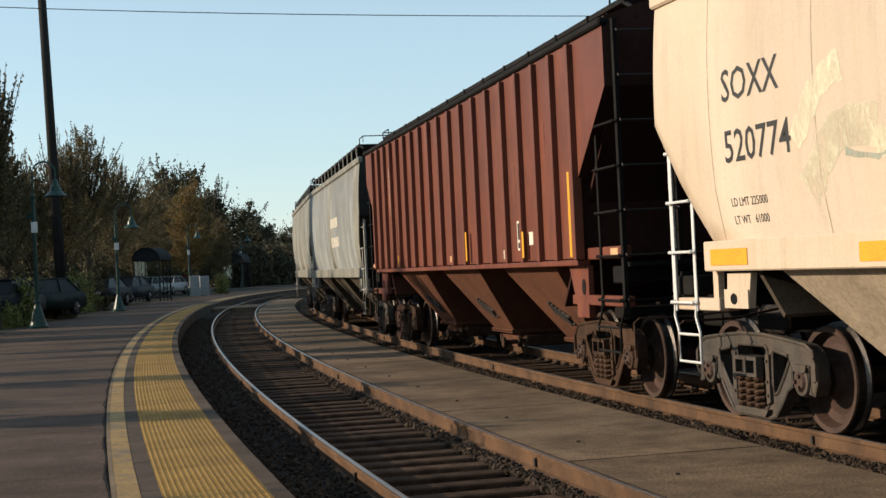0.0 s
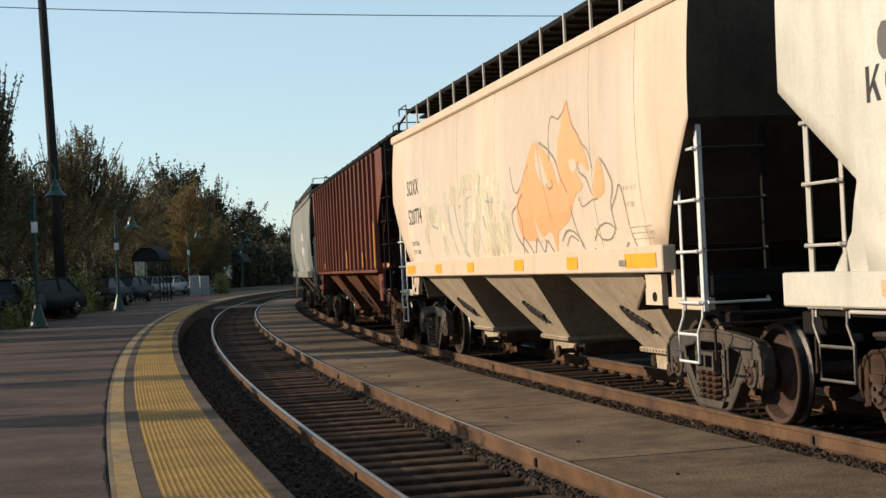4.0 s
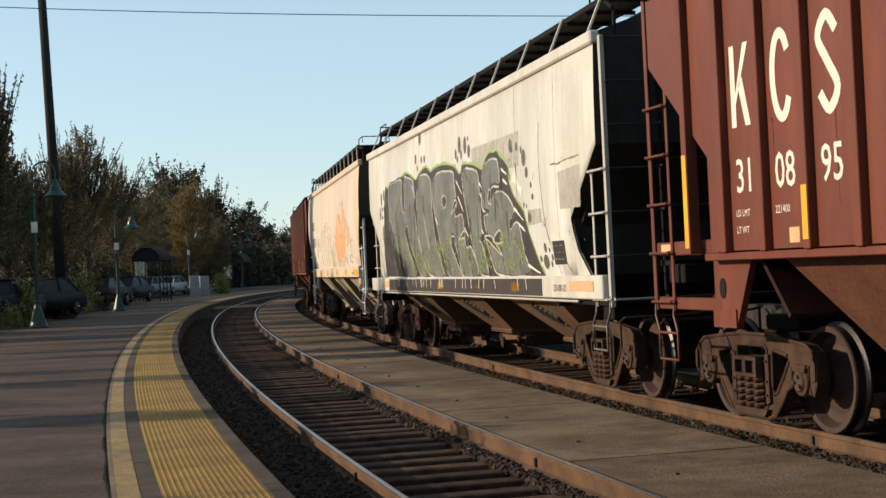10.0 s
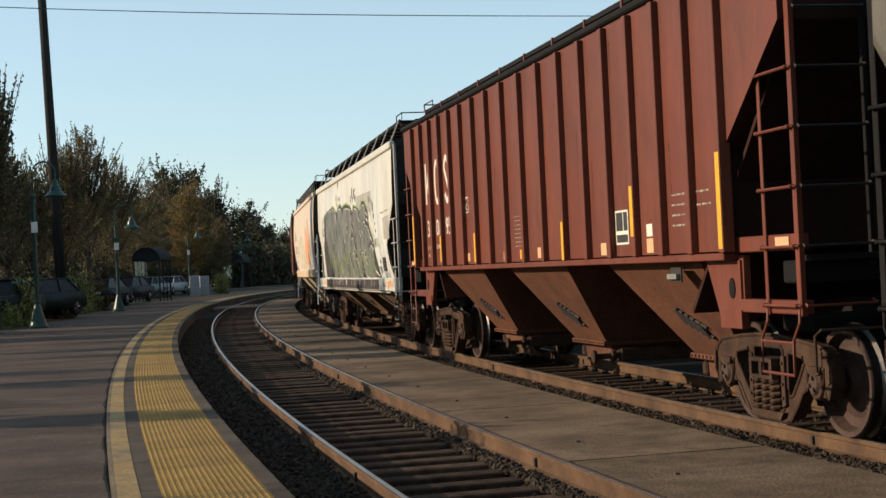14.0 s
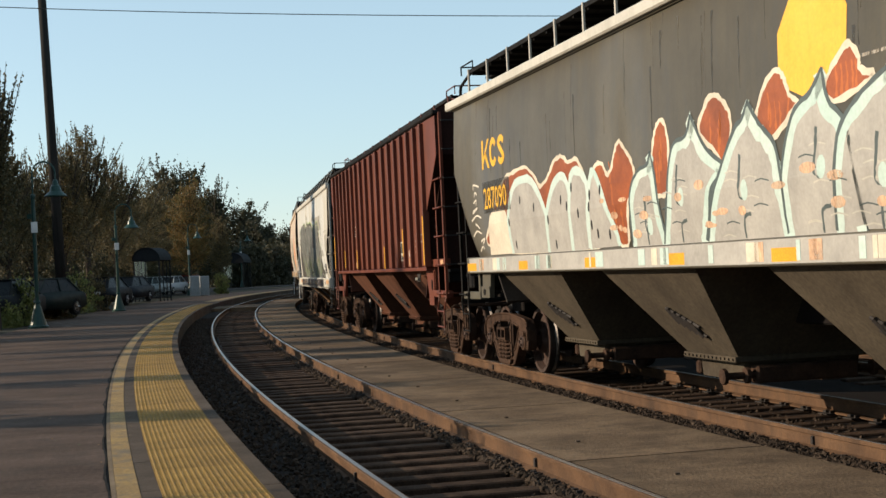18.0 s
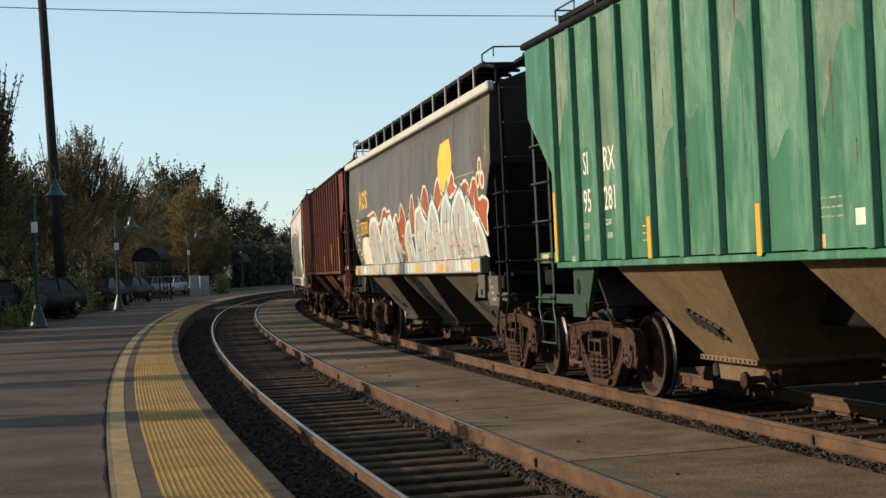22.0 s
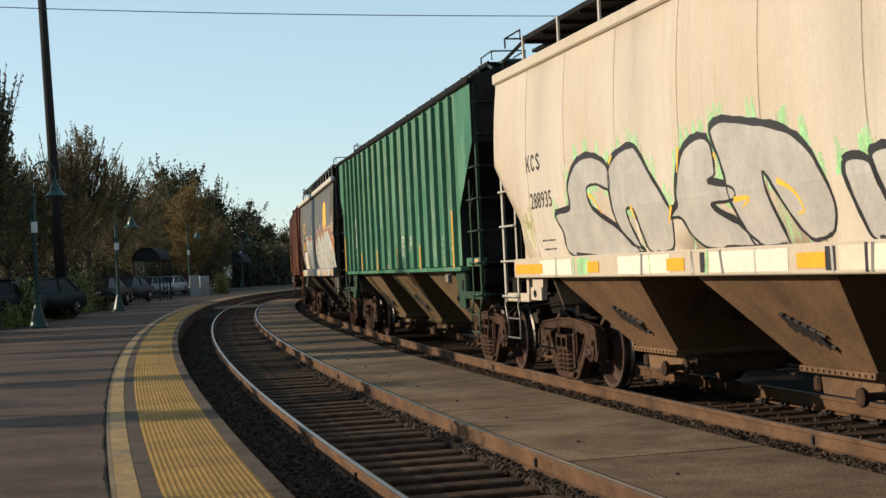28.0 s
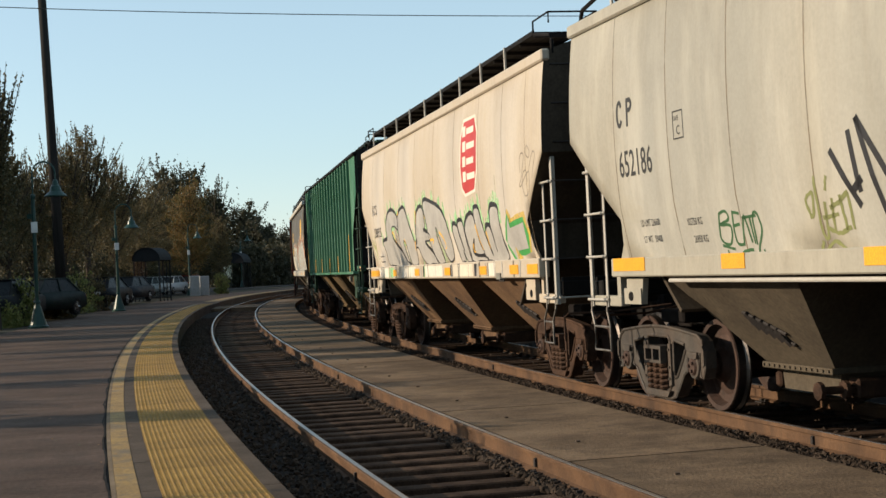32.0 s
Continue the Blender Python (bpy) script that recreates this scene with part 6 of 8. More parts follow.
for k, o in enumerate(TALL):
    o = [(a, max(1.67, c)) for a, c in o]
    up = 0.0005 * k
    tip = max(range(len(o)), key=lambda q: o[q][1])
    left, right = o[:tip + 1], o[tip:]
    outline = spline(left, 5) + spline(right, 5)[1:]
    paint(car_g, sh, "graffiti", [outline], Q["silver"], 0.0235 + up, "pale grey graffiti letters")
    paint(car_g, sh, "graffiti", brush([(a + 0.05, c - 0.04) for a, c in left], 0.10, 5, False, False, 0.012) + brush([(a - 0.06, c - 0.03) for a, c in right], 0.15, 5, False, False, 0.02), Q["sky"], 0.0237 + up, "pale blue graffiti outline")
    paint(car_g, sh, "graffiti", brush(left, 0.04, 5, False, False, 0.006) + brush(right, 0.045, 5, False, False, 0.006), Q["gull"], 0.0240 + up, "dark blue-grey outline")
    (ua, za), (ub, zb) = o[0], o[-1]
    um, zt = (ua + ub) / 2, o[tip][1]
    w = ub - ua
    for j in range(9):
        a, c = um + w * rnd.uniform(-0.28, 0.28), rnd.uniform(1.7, zt - 0.5)
        paint(car_g, sh, "graffiti", brush([(a - 0.12, c), (a, c + 0.015), (a + 0.14, c - 0.01)], 0.012, 2), Q["gull"] if j % 3 == 0 else Q["chalk"], 0.0272)
    paint(car_g, sh, "graffiti", brush([(um + 0.08, zt - 0.42), (um + 0.03, zt - 0.60), (um - 0.02, zt - 0.75), (um + 0.07, zt - 0.80)], 0.05, 5, False, True, 0.008), Q["gull"], 0.0276, "dark blue-grey strokes")
    paint(car_g, sh, "graffiti", [blob(um + 0.10, zt - 0.72, 0.07, 0.09, 10, 0.2)], Q["sky"], 0.0280)
    paint(car_g, sh, "graffiti", brush([(um - 0.02, 1.68), (um + 0.02, 1.85), (um + 0.16, 1.88)], 0.03, 5, False, False, 0.005), Q["gull"], 0.0276)
paint(car_g, sh, "graffiti", [blob(rnd.uniform(-1, 6), rnd.uniform(1.75, 2.2), rnd.uniform(0.05, 0.14), rnd.uniform(0.02, 0.05), 9) for _ in range(26)], Q["peach"], 0.0345, "peach sprayed patches")["kind"] = "stuff"
paint(car_g, sh, "graffiti", [[(6.08, 2.25), (6.13, 2.27), (6.2, 2.6), (6.23, 2.25), (6.5, 2.22), (6.23, 2.18), (6.2, 1.8), (6.13, 2.17), (5.9, 2.2)]], Q["white"], 0.036, "white sprayed star")
for k in range(9):
    paint(car_g, sh, "graffiti", brush([(-6.2 + rnd.uniform(-0.25, 0.25), 1.75 + 0.11 * k), (-6.05 + rnd.uniform(-0.25, 0.25), 1.82 + 0.11 * k), (-6.1 + rnd.uniform(-0.2, 0.3), 1.78 + 0.11 * k)], 0.025, 4), Q["white"], 0.008)
bars(car_g, sh, 4.75, 2.86, 1.55, 0.06, 1, Q["white"], 0.5)
b = bmesh.new()
box(b, -6.36, 6.6, 1.546, 1.551, 1.46, 1.655)
part("graffiti", b, Q["silver"], car_g, "pale paint along the sill")
for k in range(30):
    u = rnd.uniform(-6.3, 6.0)
    b = bmesh.new()
    w = rnd.uniform(0.05, 0.25)
    box(b, -u - w, -u, 1.550, 1.554, 1.48, 1.64)
    part("graffiti", b, rnd.choice([Q["sky"], Q["peach"], Q["cream"]]), car_g)
reflectors(car_g, sh, [(-6.7, -6.2), (-4.0, -3.6), (-1.35, -0.95), (1.1, 1.5), (3.3, 3.78)], M["orange"], 1.475, 1.585)
reflectors(car_g, sh, [(5.45, 6.2)], M["orange"], 1.49, 1.60)
b = bmesh.new()
box(b, -7.5, 7.5, 1.50, 1.60, 3.90, 4.03, 0.02)
part("eave_rail", b, P["pale"], car_g, "chipped white paint on the eave")
paint(car_g, sh, "graffiti", brush([(7.0, 3.42), (7.03, 3.1), (6.9, 2.9)], 0.022, 4, False, True) + brush([(6.9, 3.2), (7.2, 3.1)], 0.018, 4, False, True), Q["khaki"], 0.008)
b = bmesh.new()
box(b, -7.05, -6.5, 1.40, 1.47, 0.98, 1.40, 0.01)
part("notice_plate", b, P["olive"], car_g, "dark plate with white writing")
flatside = Shape(7.28, 6.3, 2.93, 1.44, 1.66, 3.95, 0.0, 1.47)
for k, tx in enumerate(("50 %", "EL VALVE", "LIFT AND", "JACK HERE")):
    word(car_g, flatside, tx, 6.58 + 0.03 * k, 1.31 - 0.085 * k, 0.045, Q["white"], "lettering", 0.8)

# green car
sh = SH["H"]
for u, tx, z in ((-5.82, "SI", 2.49), (-5.18, "RX", 2.49), (-5.85, "95", 2.08), (-5.20, "281", 2.08)):
    word(car_h, sh, tx, u, z, 0.26, Q["white"], "lettering", 0.72)
for k in range(54):
    u = -6.5 + 13 * rnd.random()
    z = 4.05 - 1.5 * rnd.random() ** 1.6
    paint(car_h, sh, "rust_streak", brush([(u, z), (u + rnd.uniform(-0.03, 0.03), z - rnd.uniform(0.1, 0.55))], rnd.choice((0.01, 0.018, 0.035)), 10, False, True, 0.009), Q["rustmark" if k % 4 else "darkmark"], 0.002 + 0.00002 * k, "rust run-off on the green side")
for k, x in enumerate(POSTS[:-1]):
    a, c = x - 0.08 - 0.06, POSTS[k + 1] - 0.08 + 0.06
    z = rnd.uniform(2.2, 3.4)
    q = spline([(-a, 4.14), (-a, z + rnd.uniform(-0.4, 0.3)), (-(a + c) / 2, z + rnd.uniform(-0.5, 0.5)), (-c, z + rnd.uniform(-0.4, 0.4)), (-c, 4.14)], 5)
    paint(car_h, sh, "dust_patch", [[(min(-c, max(-a, u)), min(4.14, v)) for u, v in q]], Q["dustgreen" if k % 2 else "dustgrey"], 0.0025, "dusty faded panel")
word(car_h, sh, "LD LMT", -5.86, 1.90, 0.065, Q["white"], "lettering", 0.62)
word(car_h, sh, "LT WT", -5.86, 1.77, 0.065, Q["white"], "lettering", 0.62)
word(car_h, sh, "222400", -5.19, 1.92, 0.065, Q["white"], "lettering", 0.72)
word(car_h, sh, "63600", -5.14, 1.78, 0.065, Q["white"], "lettering", 0.72)
word(car_h, sh, "COMP SHOES", -6.33, 1.51, 0.055, Q["white"], "lettering", 0.7)
word(car_h, sh, "2 INCH HF", -6.33, 1.56, 0.055, Q["white"], "lettering", 0.7)
frames(car_h, sh, [(-3.27, -3.0, 2.27, 2.55)], Q["white"], "plate_box", 0.014)
word(car_h, sh, "PLATE", -3.25, 2.47, 0.045, Q["white"], "lettering", 0.8)
word(car_h, sh, "C", -3.19, 2.33, 0.1, Q["white"])
post_marks(car_h, sh, [(-6.66, 1.55, 2.35), (-3.82, 1.55, 1.95), (-1.48, 1.53, 1.95), (1.09, 1.53, 1.92), (3.51, 1.53, 1.95), (6.41, 1.53, 2.40)],
           [(0.9, 1.57, 0.18, 0.13, M["tape"]), (3.2, 1.57, 0.2, 0.14, M["tape"]), (5.4, 1.56, 0.2, 0.15, M["tape"]), (-0.6, 1.57, 0.16, 0.1, M["tape"]), (0.0, 1.72, 0.14, 0.12, Q["white"])])
paint(car_h, sh, "stencil_panel", [rect(4.56, 4.92, 1.68, 2.02)], Q["white"], 0.006)
paint(car_h, sh, "stencil_panel", [rect(4.58, 4.74, 1.80, 2.0), rect(4.77, 4.9, 1.80, 2.0), rect(4.58, 4.9, 1.70, 1.77)], Q["ink"], 0.010)
for k, tx in enumerate(("EX H 15-", "EX W 10-", "EW    9-", "CU FT 512")):
    word(car_h, sh, tx, 5.2, 1.98 - 0.105 * k, 0.06, Q["white"], "lettering", 0.85)
word(car_h, sh, "H 13-10", 5.90, 1.93, 0.06, Q["white"], "lettering", 0.85)
word(car_h, sh, "H 14-11", 5.90, 1.81, 0.06, Q["white"], "lettering", 0.85)
for tag in (
        [[(1.30, 2.12), (1.38, 2.15), (1.47, 2.09), (1.32, 2.01), (1.49, 1.93), (1.38, 1.78), (1.29, 1.87)],
         [(1.38, 2.15), (1.29, 1.84)],
         [(1.50, 2.00), (1.60, 2.20), (1.66, 2.24), (1.72, 2.17), (1.68, 2.06), (1.73, 1.95)],
         [(1.55, 2.07), (1.72, 2.07)],
         [(1.75, 2.12), (1.79, 2.18), (1.85, 2.20), (1.80, 2.12), (1.78, 2.03), (1.84, 1.98)],
         [(1.78, 2.10), (1.86, 2.11)],
         [(1.84, 1.95), (1.85, 2.11), (1.93, 1.98), (1.95, 2.14)]],
        [[(1.88, 2.03), (1.97, 1.97), (1.97, 1.81), (1.88, 1.61), (1.80, 1.55)],
         [(1.35, 1.50), (1.45, 1.61), (1.59, 1.63), (1.74, 1.58), (1.82, 1.50)],
         [(1.59, 1.69), (1.62, 1.55), (1.84, 1.46)],
         [(1.58, 2.39), (1.61, 2.44), (1.70, 2.44), (1.74, 2.39), (1.71, 2.33), (1.62, 2.31), (1.58, 2.35)],
         [(1.59, 2.23), (1.61, 2.15), (1.69, 2.16)]],
        [[(2.12, 1.87), (2.19, 2.06), (2.25, 2.14), (2.28, 2.05), (2.29, 1.95)],
         [(2.15, 2.00), (2.29, 2.02)],
         [(2.31, 1.92), (2.35, 2.11), (2.39, 2.01), (2.46, 2.15), (2.46, 1.95)],
         [(2.50, 2.13), (2.47, 1.94), (2.55, 1.94)],
         [(2.48, 2.04), (2.57, 2.05)],
         [(2.58, 1.92), (2.60, 2.06), (2.64, 1.95), (2.66, 2.07)],
         [(2.67, 1.89), (2.68, 1.87)]]):
    for o in tag:
        paint(car_h, sh, "graffiti", brush(o, 0.028, 6, False, False, 0.005), Q["white"], 0.010, "white scrawled graffiti")
for u, z, w in ((1.55, 2.12, 0.40), (-1.95, 2.05, 0.36)):
    bars(car_h, sh, u - 2.2, z - 0.2, w, 0.035, 3, Q["white"] if u > 0 else Q["gold"], 1.0)

# beige car with the red emblem
sh = SH["I"]
marks(car_i, sh, [(-5.85 + 0.2 * k, -5.69 + 0.2 * k, 2.66, 2.87) for k in range(3)], Q["ink"], 0.036)
word(car_i, sh, "288935", -5.79, 2.21, 0.20, Q["ink"], "lettering", 1.05)
bars(car_i, sh, -5.58, 1.79, 0.5, 0.05, 2, Q["ink"], 1.1)
seams(car_i, sh, [-5.82, -4.35, -2.70, -1.05, 0.62, 2.25, 3.9, 5.3, 6.5], Q["rustseam"])
emb = [(2.80, 2.66), (2.72, 2.95), (2.76, 3.45), (2.95, 3.70), (3.72, 3.70), (3.90, 3.45), (3.86, 2.90), (3.66, 2.60), (3.0, 2.56)]
paint(car_i, sh, "emblem", [emb], Q["white"], 0.006, "white-edged red emblem")
paint(car_i, sh, "emblem", [[(3.3 + (a - 3.3) * 0.9, 3.13 + (c - 3.13) * 0.92) for a, c in emb]], Q["red"], 0.009)
paint(car_i, sh, "emblem", [rect(2.92, 3.12, 2.78 + 0.22 * k, 2.93 + 0.22 * k) for k in range(4)] + [rect(3.18, 3.70 - 0.06 * (k % 2), 2.80 + 0.22 * k, 2.89 + 0.22 * k) for k in range(4)], Q["white"], 0.012, "white emblem bars")
LETTERS = [
        [(-4.85, 2.10), (-4.33, 2.14), (-4.30, 2.41), (-4.00, 2.62), (-3.63, 2.67), (-3.25, 2.62), (-3.00, 2.51), (-2.99, 2.29), (-3.38, 2.36), (-3.69, 2.33), (-3.56, 2.10), (-2.93, 1.87), (-2.64, 1.70), (-2.40, 1.53), (-4.50, 1.53), (-4.70, 1.89)],
        [(-2.97, 2.46), (-2.71, 2.61), (-2.29, 2.66), (-2.10, 2.59), (-1.85, 2.36), (-1.49, 2.04), (-1.45, 1.91), (-1.54, 1.68), (-1.69, 1.53), (-2.16, 1.54), (-2.28, 1.82), (-2.38, 2.04), (-2.58, 2.05), (-2.55, 1.89), (-2.38, 1.55), (-2.58, 1.70), (-2.88, 1.89), (-2.97, 2.17)],
        [(-1.24, 2.14), (-1.12, 2.37), (-0.93, 2.53), (-0.62, 2.59), (-0.40, 2.52), (-0.35, 2.26), (-0.51, 2.19), (-0.03, 2.11), (-0.07, 2.01), (-0.51, 2.00), (-0.36, 1.90), (-0.07, 1.81), (0.14, 1.69), (0.21, 1.52), (-0.70, 1.53), (-1.04, 1.72), (-1.22, 1.90), (-1.50, 1.92), (-1.26, 2.02)],
        [(-0.31, 2.51), (-0.34, 2.64), (-0.10, 2.68), (0.40, 2.61), (0.93, 2.51), (1.29, 2.36), (1.51, 2.14), (1.63, 1.89), (1.54, 1.70), (1.33, 1.64), (1.14, 1.65), (0.91, 1.85), (0.68, 2.12), (0.56, 2.20), (0.60, 1.99), (0.78, 1.62), (0.67, 1.51), (0.21, 1.52), (0.07, 1.75), (-0.12, 2.03), (-0.16, 2.25)],
        [(1.87, 2.16), (2.19, 2.16), (2.28, 2.00), (2.41, 1.77), (2.29, 2.09), (2.27, 2.21), (2.58, 2.22), (2.66, 2.07), (2.69, 1.76), (2.74, 1.58), (2.76, 1.51), (2.58, 1.51), (2.44, 1.63), (2.31, 1.79), (2.33, 1.52), (2.08, 1.51), (1.98, 1.78)],
        [(2.72, 2.09), (2.90, 2.23), (3.10, 2.29), (3.28, 2.30), (3.40, 2.23), (3.46, 2.06), (3.54, 1.85), (3.65, 1.72), (3.17, 1.72), (3.11, 1.81), (3.22, 1.95), (3.05, 1.85), (2.97, 1.75), (3.17, 1.69), (3.69, 1.67), (3.77, 1.51), (2.85, 1.51), (2.79, 1.75)],
        [(3.42, 2.33), (3.72, 2.36), (3.83, 2.20), (3.97, 1.95), (4.15, 1.68), (4.05, 2.04), (4.31, 2.07), (4.42, 1.83), (4.45, 1.67), (4.41, 1.88), (4.36, 2.17), (4.46, 2.33), (4.68, 2.35), (4.87, 2.30), (4.88, 2.18), (4.93, 1.86), (4.97, 1.53), (3.95, 1.53), (3.72, 1.66), (3.56, 1.92)]]
for k, o in enumerate(LETTERS):
    o = [(a, max(1.61, c)) for a, c in o]
    for a, c in [p for p in o if p[1] > 2.0]:
        for _ in range(3):
            x, z = a + rnd.uniform(-0.1, 0.1), c + 0.03
            paint(car_i, sh, "graffiti", brush([(x, z - 0.1), (x + 0.01, z + 0.04), (x, z + rnd.uniform(0.09, 0.2))], rnd.uniform(0.09, 0.17), 4, False, True, 0.012), Q["mint"], 0.0035 + 0.0004 * rnd.random(), "green sprayed halo")
    paint(car_i, sh, "graffiti", brush([(a - 0.015, c + 0.025) for a, c in o], 0.062, 4, True, False, 0.010), Q["black"], 0.006 + 0.0004 * k, "black graffiti outline")
    paint(car_i, sh, "graffiti", [spline(o, 3, True)], Q["silver"], 0.0105 + 0.0004 * k, "silver graffiti letters")
    paint(car_i, sh, "graffiti", brush(o, 0.028, 5, True, False, 0.005), Q["black"], 0.0145 + 0.0003 * k, "black graffiti outline")
YELLOWS = [[(-3.65, 2.26), (-3.50, 2.21), (-3.30, 2.04)],
           [(-2.44, 2.09), (-2.38, 1.95)],
           [(0.79, 2.12), (1.04, 2.02), (1.15, 1.87), (1.04, 1.84)],
           [(-0.04, 2.01), (0.25, 2.01), (0.10, 1.94)],
           [(-1.09, 2.55), (-1.16, 2.32)],
           [(-1.41, 2.03), (-1.55, 1.86)],
           [(3.44, 2.14), (3.53, 1.95), (3.65, 1.76)],
           [(3.10, 1.87), (3.03, 1.77), (3.13, 1.75)],
           [(4.04, 2.02), (4.09, 1.78)],
           [(-0.32, 2.43), (-0.30, 2.37)],
           [(-2.93, 2.55), (-2.81, 2.62)]]
for o in YELLOWS:
    paint(car_i, sh, "graffiti", brush(o, 0.05, 4, False, True), Q["sun"], 0.019, "yellow graffiti edge")
for k in range(14):
    u = rnd.uniform(-4.9, 5.0)
    paint(car_i, sh, "graffiti", brush([(u, 1.65), (u + 0.03, 2.0), (u - 0.02, rnd.uniform(2.3, 2.75))], 0.16, 4, False, True), Q["haze"], 0.0035)
for o in ([(-6.28, 2.24), (-6.20, 2.00), (-6.08, 1.72)], [(-6.10, 2.16), (-5.96, 2.00), (-5.90, 1.74)], [(-5.90, 2.26), (-5.78, 2.02), (-5.66, 1.72)], [(-6.22, 2.12), (-5.98, 2.02), (-5.74, 2.12)]):
    paint(car_i, sh, "graffiti", brush(o, 0.11, 6, False, True, 0.03), Q["limehaze"], 0.004, "thin yellow-green spray")
for k in range(40):
    u = rnd.uniform(-4.8, 5.0)
    paint(car_i, sh, "graffiti", brush([(u, rnd.uniform(1.62, 2.2)), (u + 0.02, 1.66), (u, 1.60)], rnd.uniform(0.03, 0.09), 4, False, True, 0.01), Q["mint" if k % 2 else "fade3"], 0.0036 + 0.00003 * k, "thin runs of spray")
for k in range(22):
    u, w = rnd.uniform(-6.2, 6.0), rnd.uniform(0.012, 0.035)
    b = bmesh.new()
    box(b, -u - w, -u + w, 1.5465, 1.5495, 1.385, 1.595, 0, Matrix.Translation((-u, 0, 1.5)) @ Matrix.Rotation(rnd.uniform(-0.25, 0.25), 4, "Y") @ Matrix.Translation((u, 0, -1.5)))
    part("graffiti", b, Q[rnd.choice(("black", "slate", "mint", "silver"))], car_i)
arrow = [(5.10, 1.83), (5.36, 2.17), (5.41, 2.02), (6.11, 2.07), (6.11, 1.74), (5.57, 1.72), (5.58, 1.53)]
paint(car_i, sh, "graffiti", brush([(a + 0.06, c + 0.03) for a, c in arrow + [arrow[0]]], 0.20, 2, False, False, 0.015), Q["sunthin"], 0.006)
paint(car_i, sh, "graffiti", brush(arrow + [arrow[0]], 0.13, 2, False, False, 0.012), Q["leafgreen"], 0.009)
paint(car_i, sh, "graffiti", [arrow], Q["silver"], 0.012, "silver graffiti arrow")
for o in ([(6.23, 2.69), (6.22, 2.83), (6.31, 2.92), (6.43, 2.88), (6.33, 2.71), (6.24, 2.60), (6.15, 2.53), (6.23, 2.52), (6.44, 2.62), (6.64, 2.67), (6.63, 2.52), (6.54, 2.41), (6.38, 2.39), (6.29, 2.52), (6.37, 2.67), (6.51, 2.69), (6.54, 2.55)],
          [(6.52, 2.94), (6.60, 2.99), (6.71, 2.91), (6.66, 2.84), (6.55, 2.88), (6.52, 2.94)],
          [(6.64, 2.67), (6.77, 2.83), (6.89, 2.90), (6.95, 2.84), (6.83, 2.68), (6.77, 2.58)]):
    paint(car_i, sh, "graffiti", brush(o, 0.018, 5), Q["pencil"], 0.008, "thin scribbled outline")
reflectors(car_i, sh, [(-6.63, -5.5), (-3.85, -3.48), (-1.58, -1.16), (1.05, 1.5), (3.55, 3.98), (5.3, 5.75), (6.2, 6.7)], M["orange"], 1.42, 1.54)
for u0, u1, m2 in ((-5.6, -4.4, "white"), (-2.9, -1.5, "white"), (-0.6, 0.9, "white"), (1.7, 3.1, "cream"), (4.1, 4.5, "white"), (-4.2, -3.8, "mint"), (3.2, 3.4, "black"), (1.5, 1.65, "black"), (-0.8, -0.7, "black"), (4.05, 4.1, "black")):
    b = bmesh.new()
    box(b, -u1, -u0, 1.546, 1.549, 1.40, 1.58)
    part("graffiti", b, Q[m2], car_i)

# stone-grey car
sh = SH["J"]
marks(car_j, sh, [(-5.97, -5.80, 2.86, 3.14), (-5.70, -5.54, 2.86, 3.14)], Q["ink"], 0.045, ("oval", "half"))
word(car_j, sh, "652186", -5.97, 2.37, 0.27, Q["ink"], "lettering", 0.78)
frames(car_j, sh, [(-4.56, -4.33, 2.62, 2.88)], Q["ink"], "plate_box", 0.012)
word(car_j, sh, "PLATE", -4.56, 2.79, 0.045, Q["ink"], "lettering", 0.8)
word(car_j, sh, "C", -4.49, 2.66, 0.09, Q["ink"])
word(car_j, sh, "LD LMT 226600", -5.6, 1.86, 0.07, Q["ink"], "lettering", 0.75)
word(car_j, sh, "LT WT   59400", -5.6, 1.70, 0.07, Q["ink"], "lettering", 0.75)
word(car_j, sh, "102750 KG", -4.5, 1.83, 0.07, Q["ink"], "lettering", 0.75)
word(car_j, sh, "26950 KG", -4.42, 1.67, 0.07, Q["ink"], "lettering", 0.75)
seams(car_j, sh, [-6.05, -4.7, -3.4, -2.05, -0.6, 0.9, 2.4, 3.9, 5.4], Q["rustseam"])
for o in [
        [(-3.80, 1.91), (-3.86, 1.69), (-3.69, 1.64), (-3.62, 1.79), (-3.82, 1.81), (-3.64, 1.85), (-3.67, 1.92), (-3.80, 1.91)],
        [(-3.54, 1.92), (-3.57, 1.66), (-3.44, 1.63)],
        [(-3.58, 1.79), (-3.44, 1.80)],
        [(-3.55, 1.91), (-3.42, 1.89)],
        [(-3.44, 1.62), (-3.34, 1.87), (-3.28, 1.64)],
        [(-3.24, 1.87), (-3.23, 1.63)],
        [(-3.38, 1.85), (-3.12, 1.86)],
        [(-3.20, 1.62), (-3.18, 1.85), (-3.10, 1.88), (-3.06, 1.75), (-3.17, 1.60), (-3.24, 1.49), (-3.44, 1.47), (-3.56, 1.51), (-3.45, 1.57), (-3.29, 1.58)],
        [(-3.78, 1.59), (-3.75, 1.47)],
        [(-3.10, 1.58), (-3.07, 1.48)],
        [(-3.86, 1.63), (-3.63, 1.59)]]:
    paint(car_j, sh, "graffiti", brush(o, 0.026, 6, False, False, 0.003), Q["tagdark"], 0.008, "dark green scribbled tag")
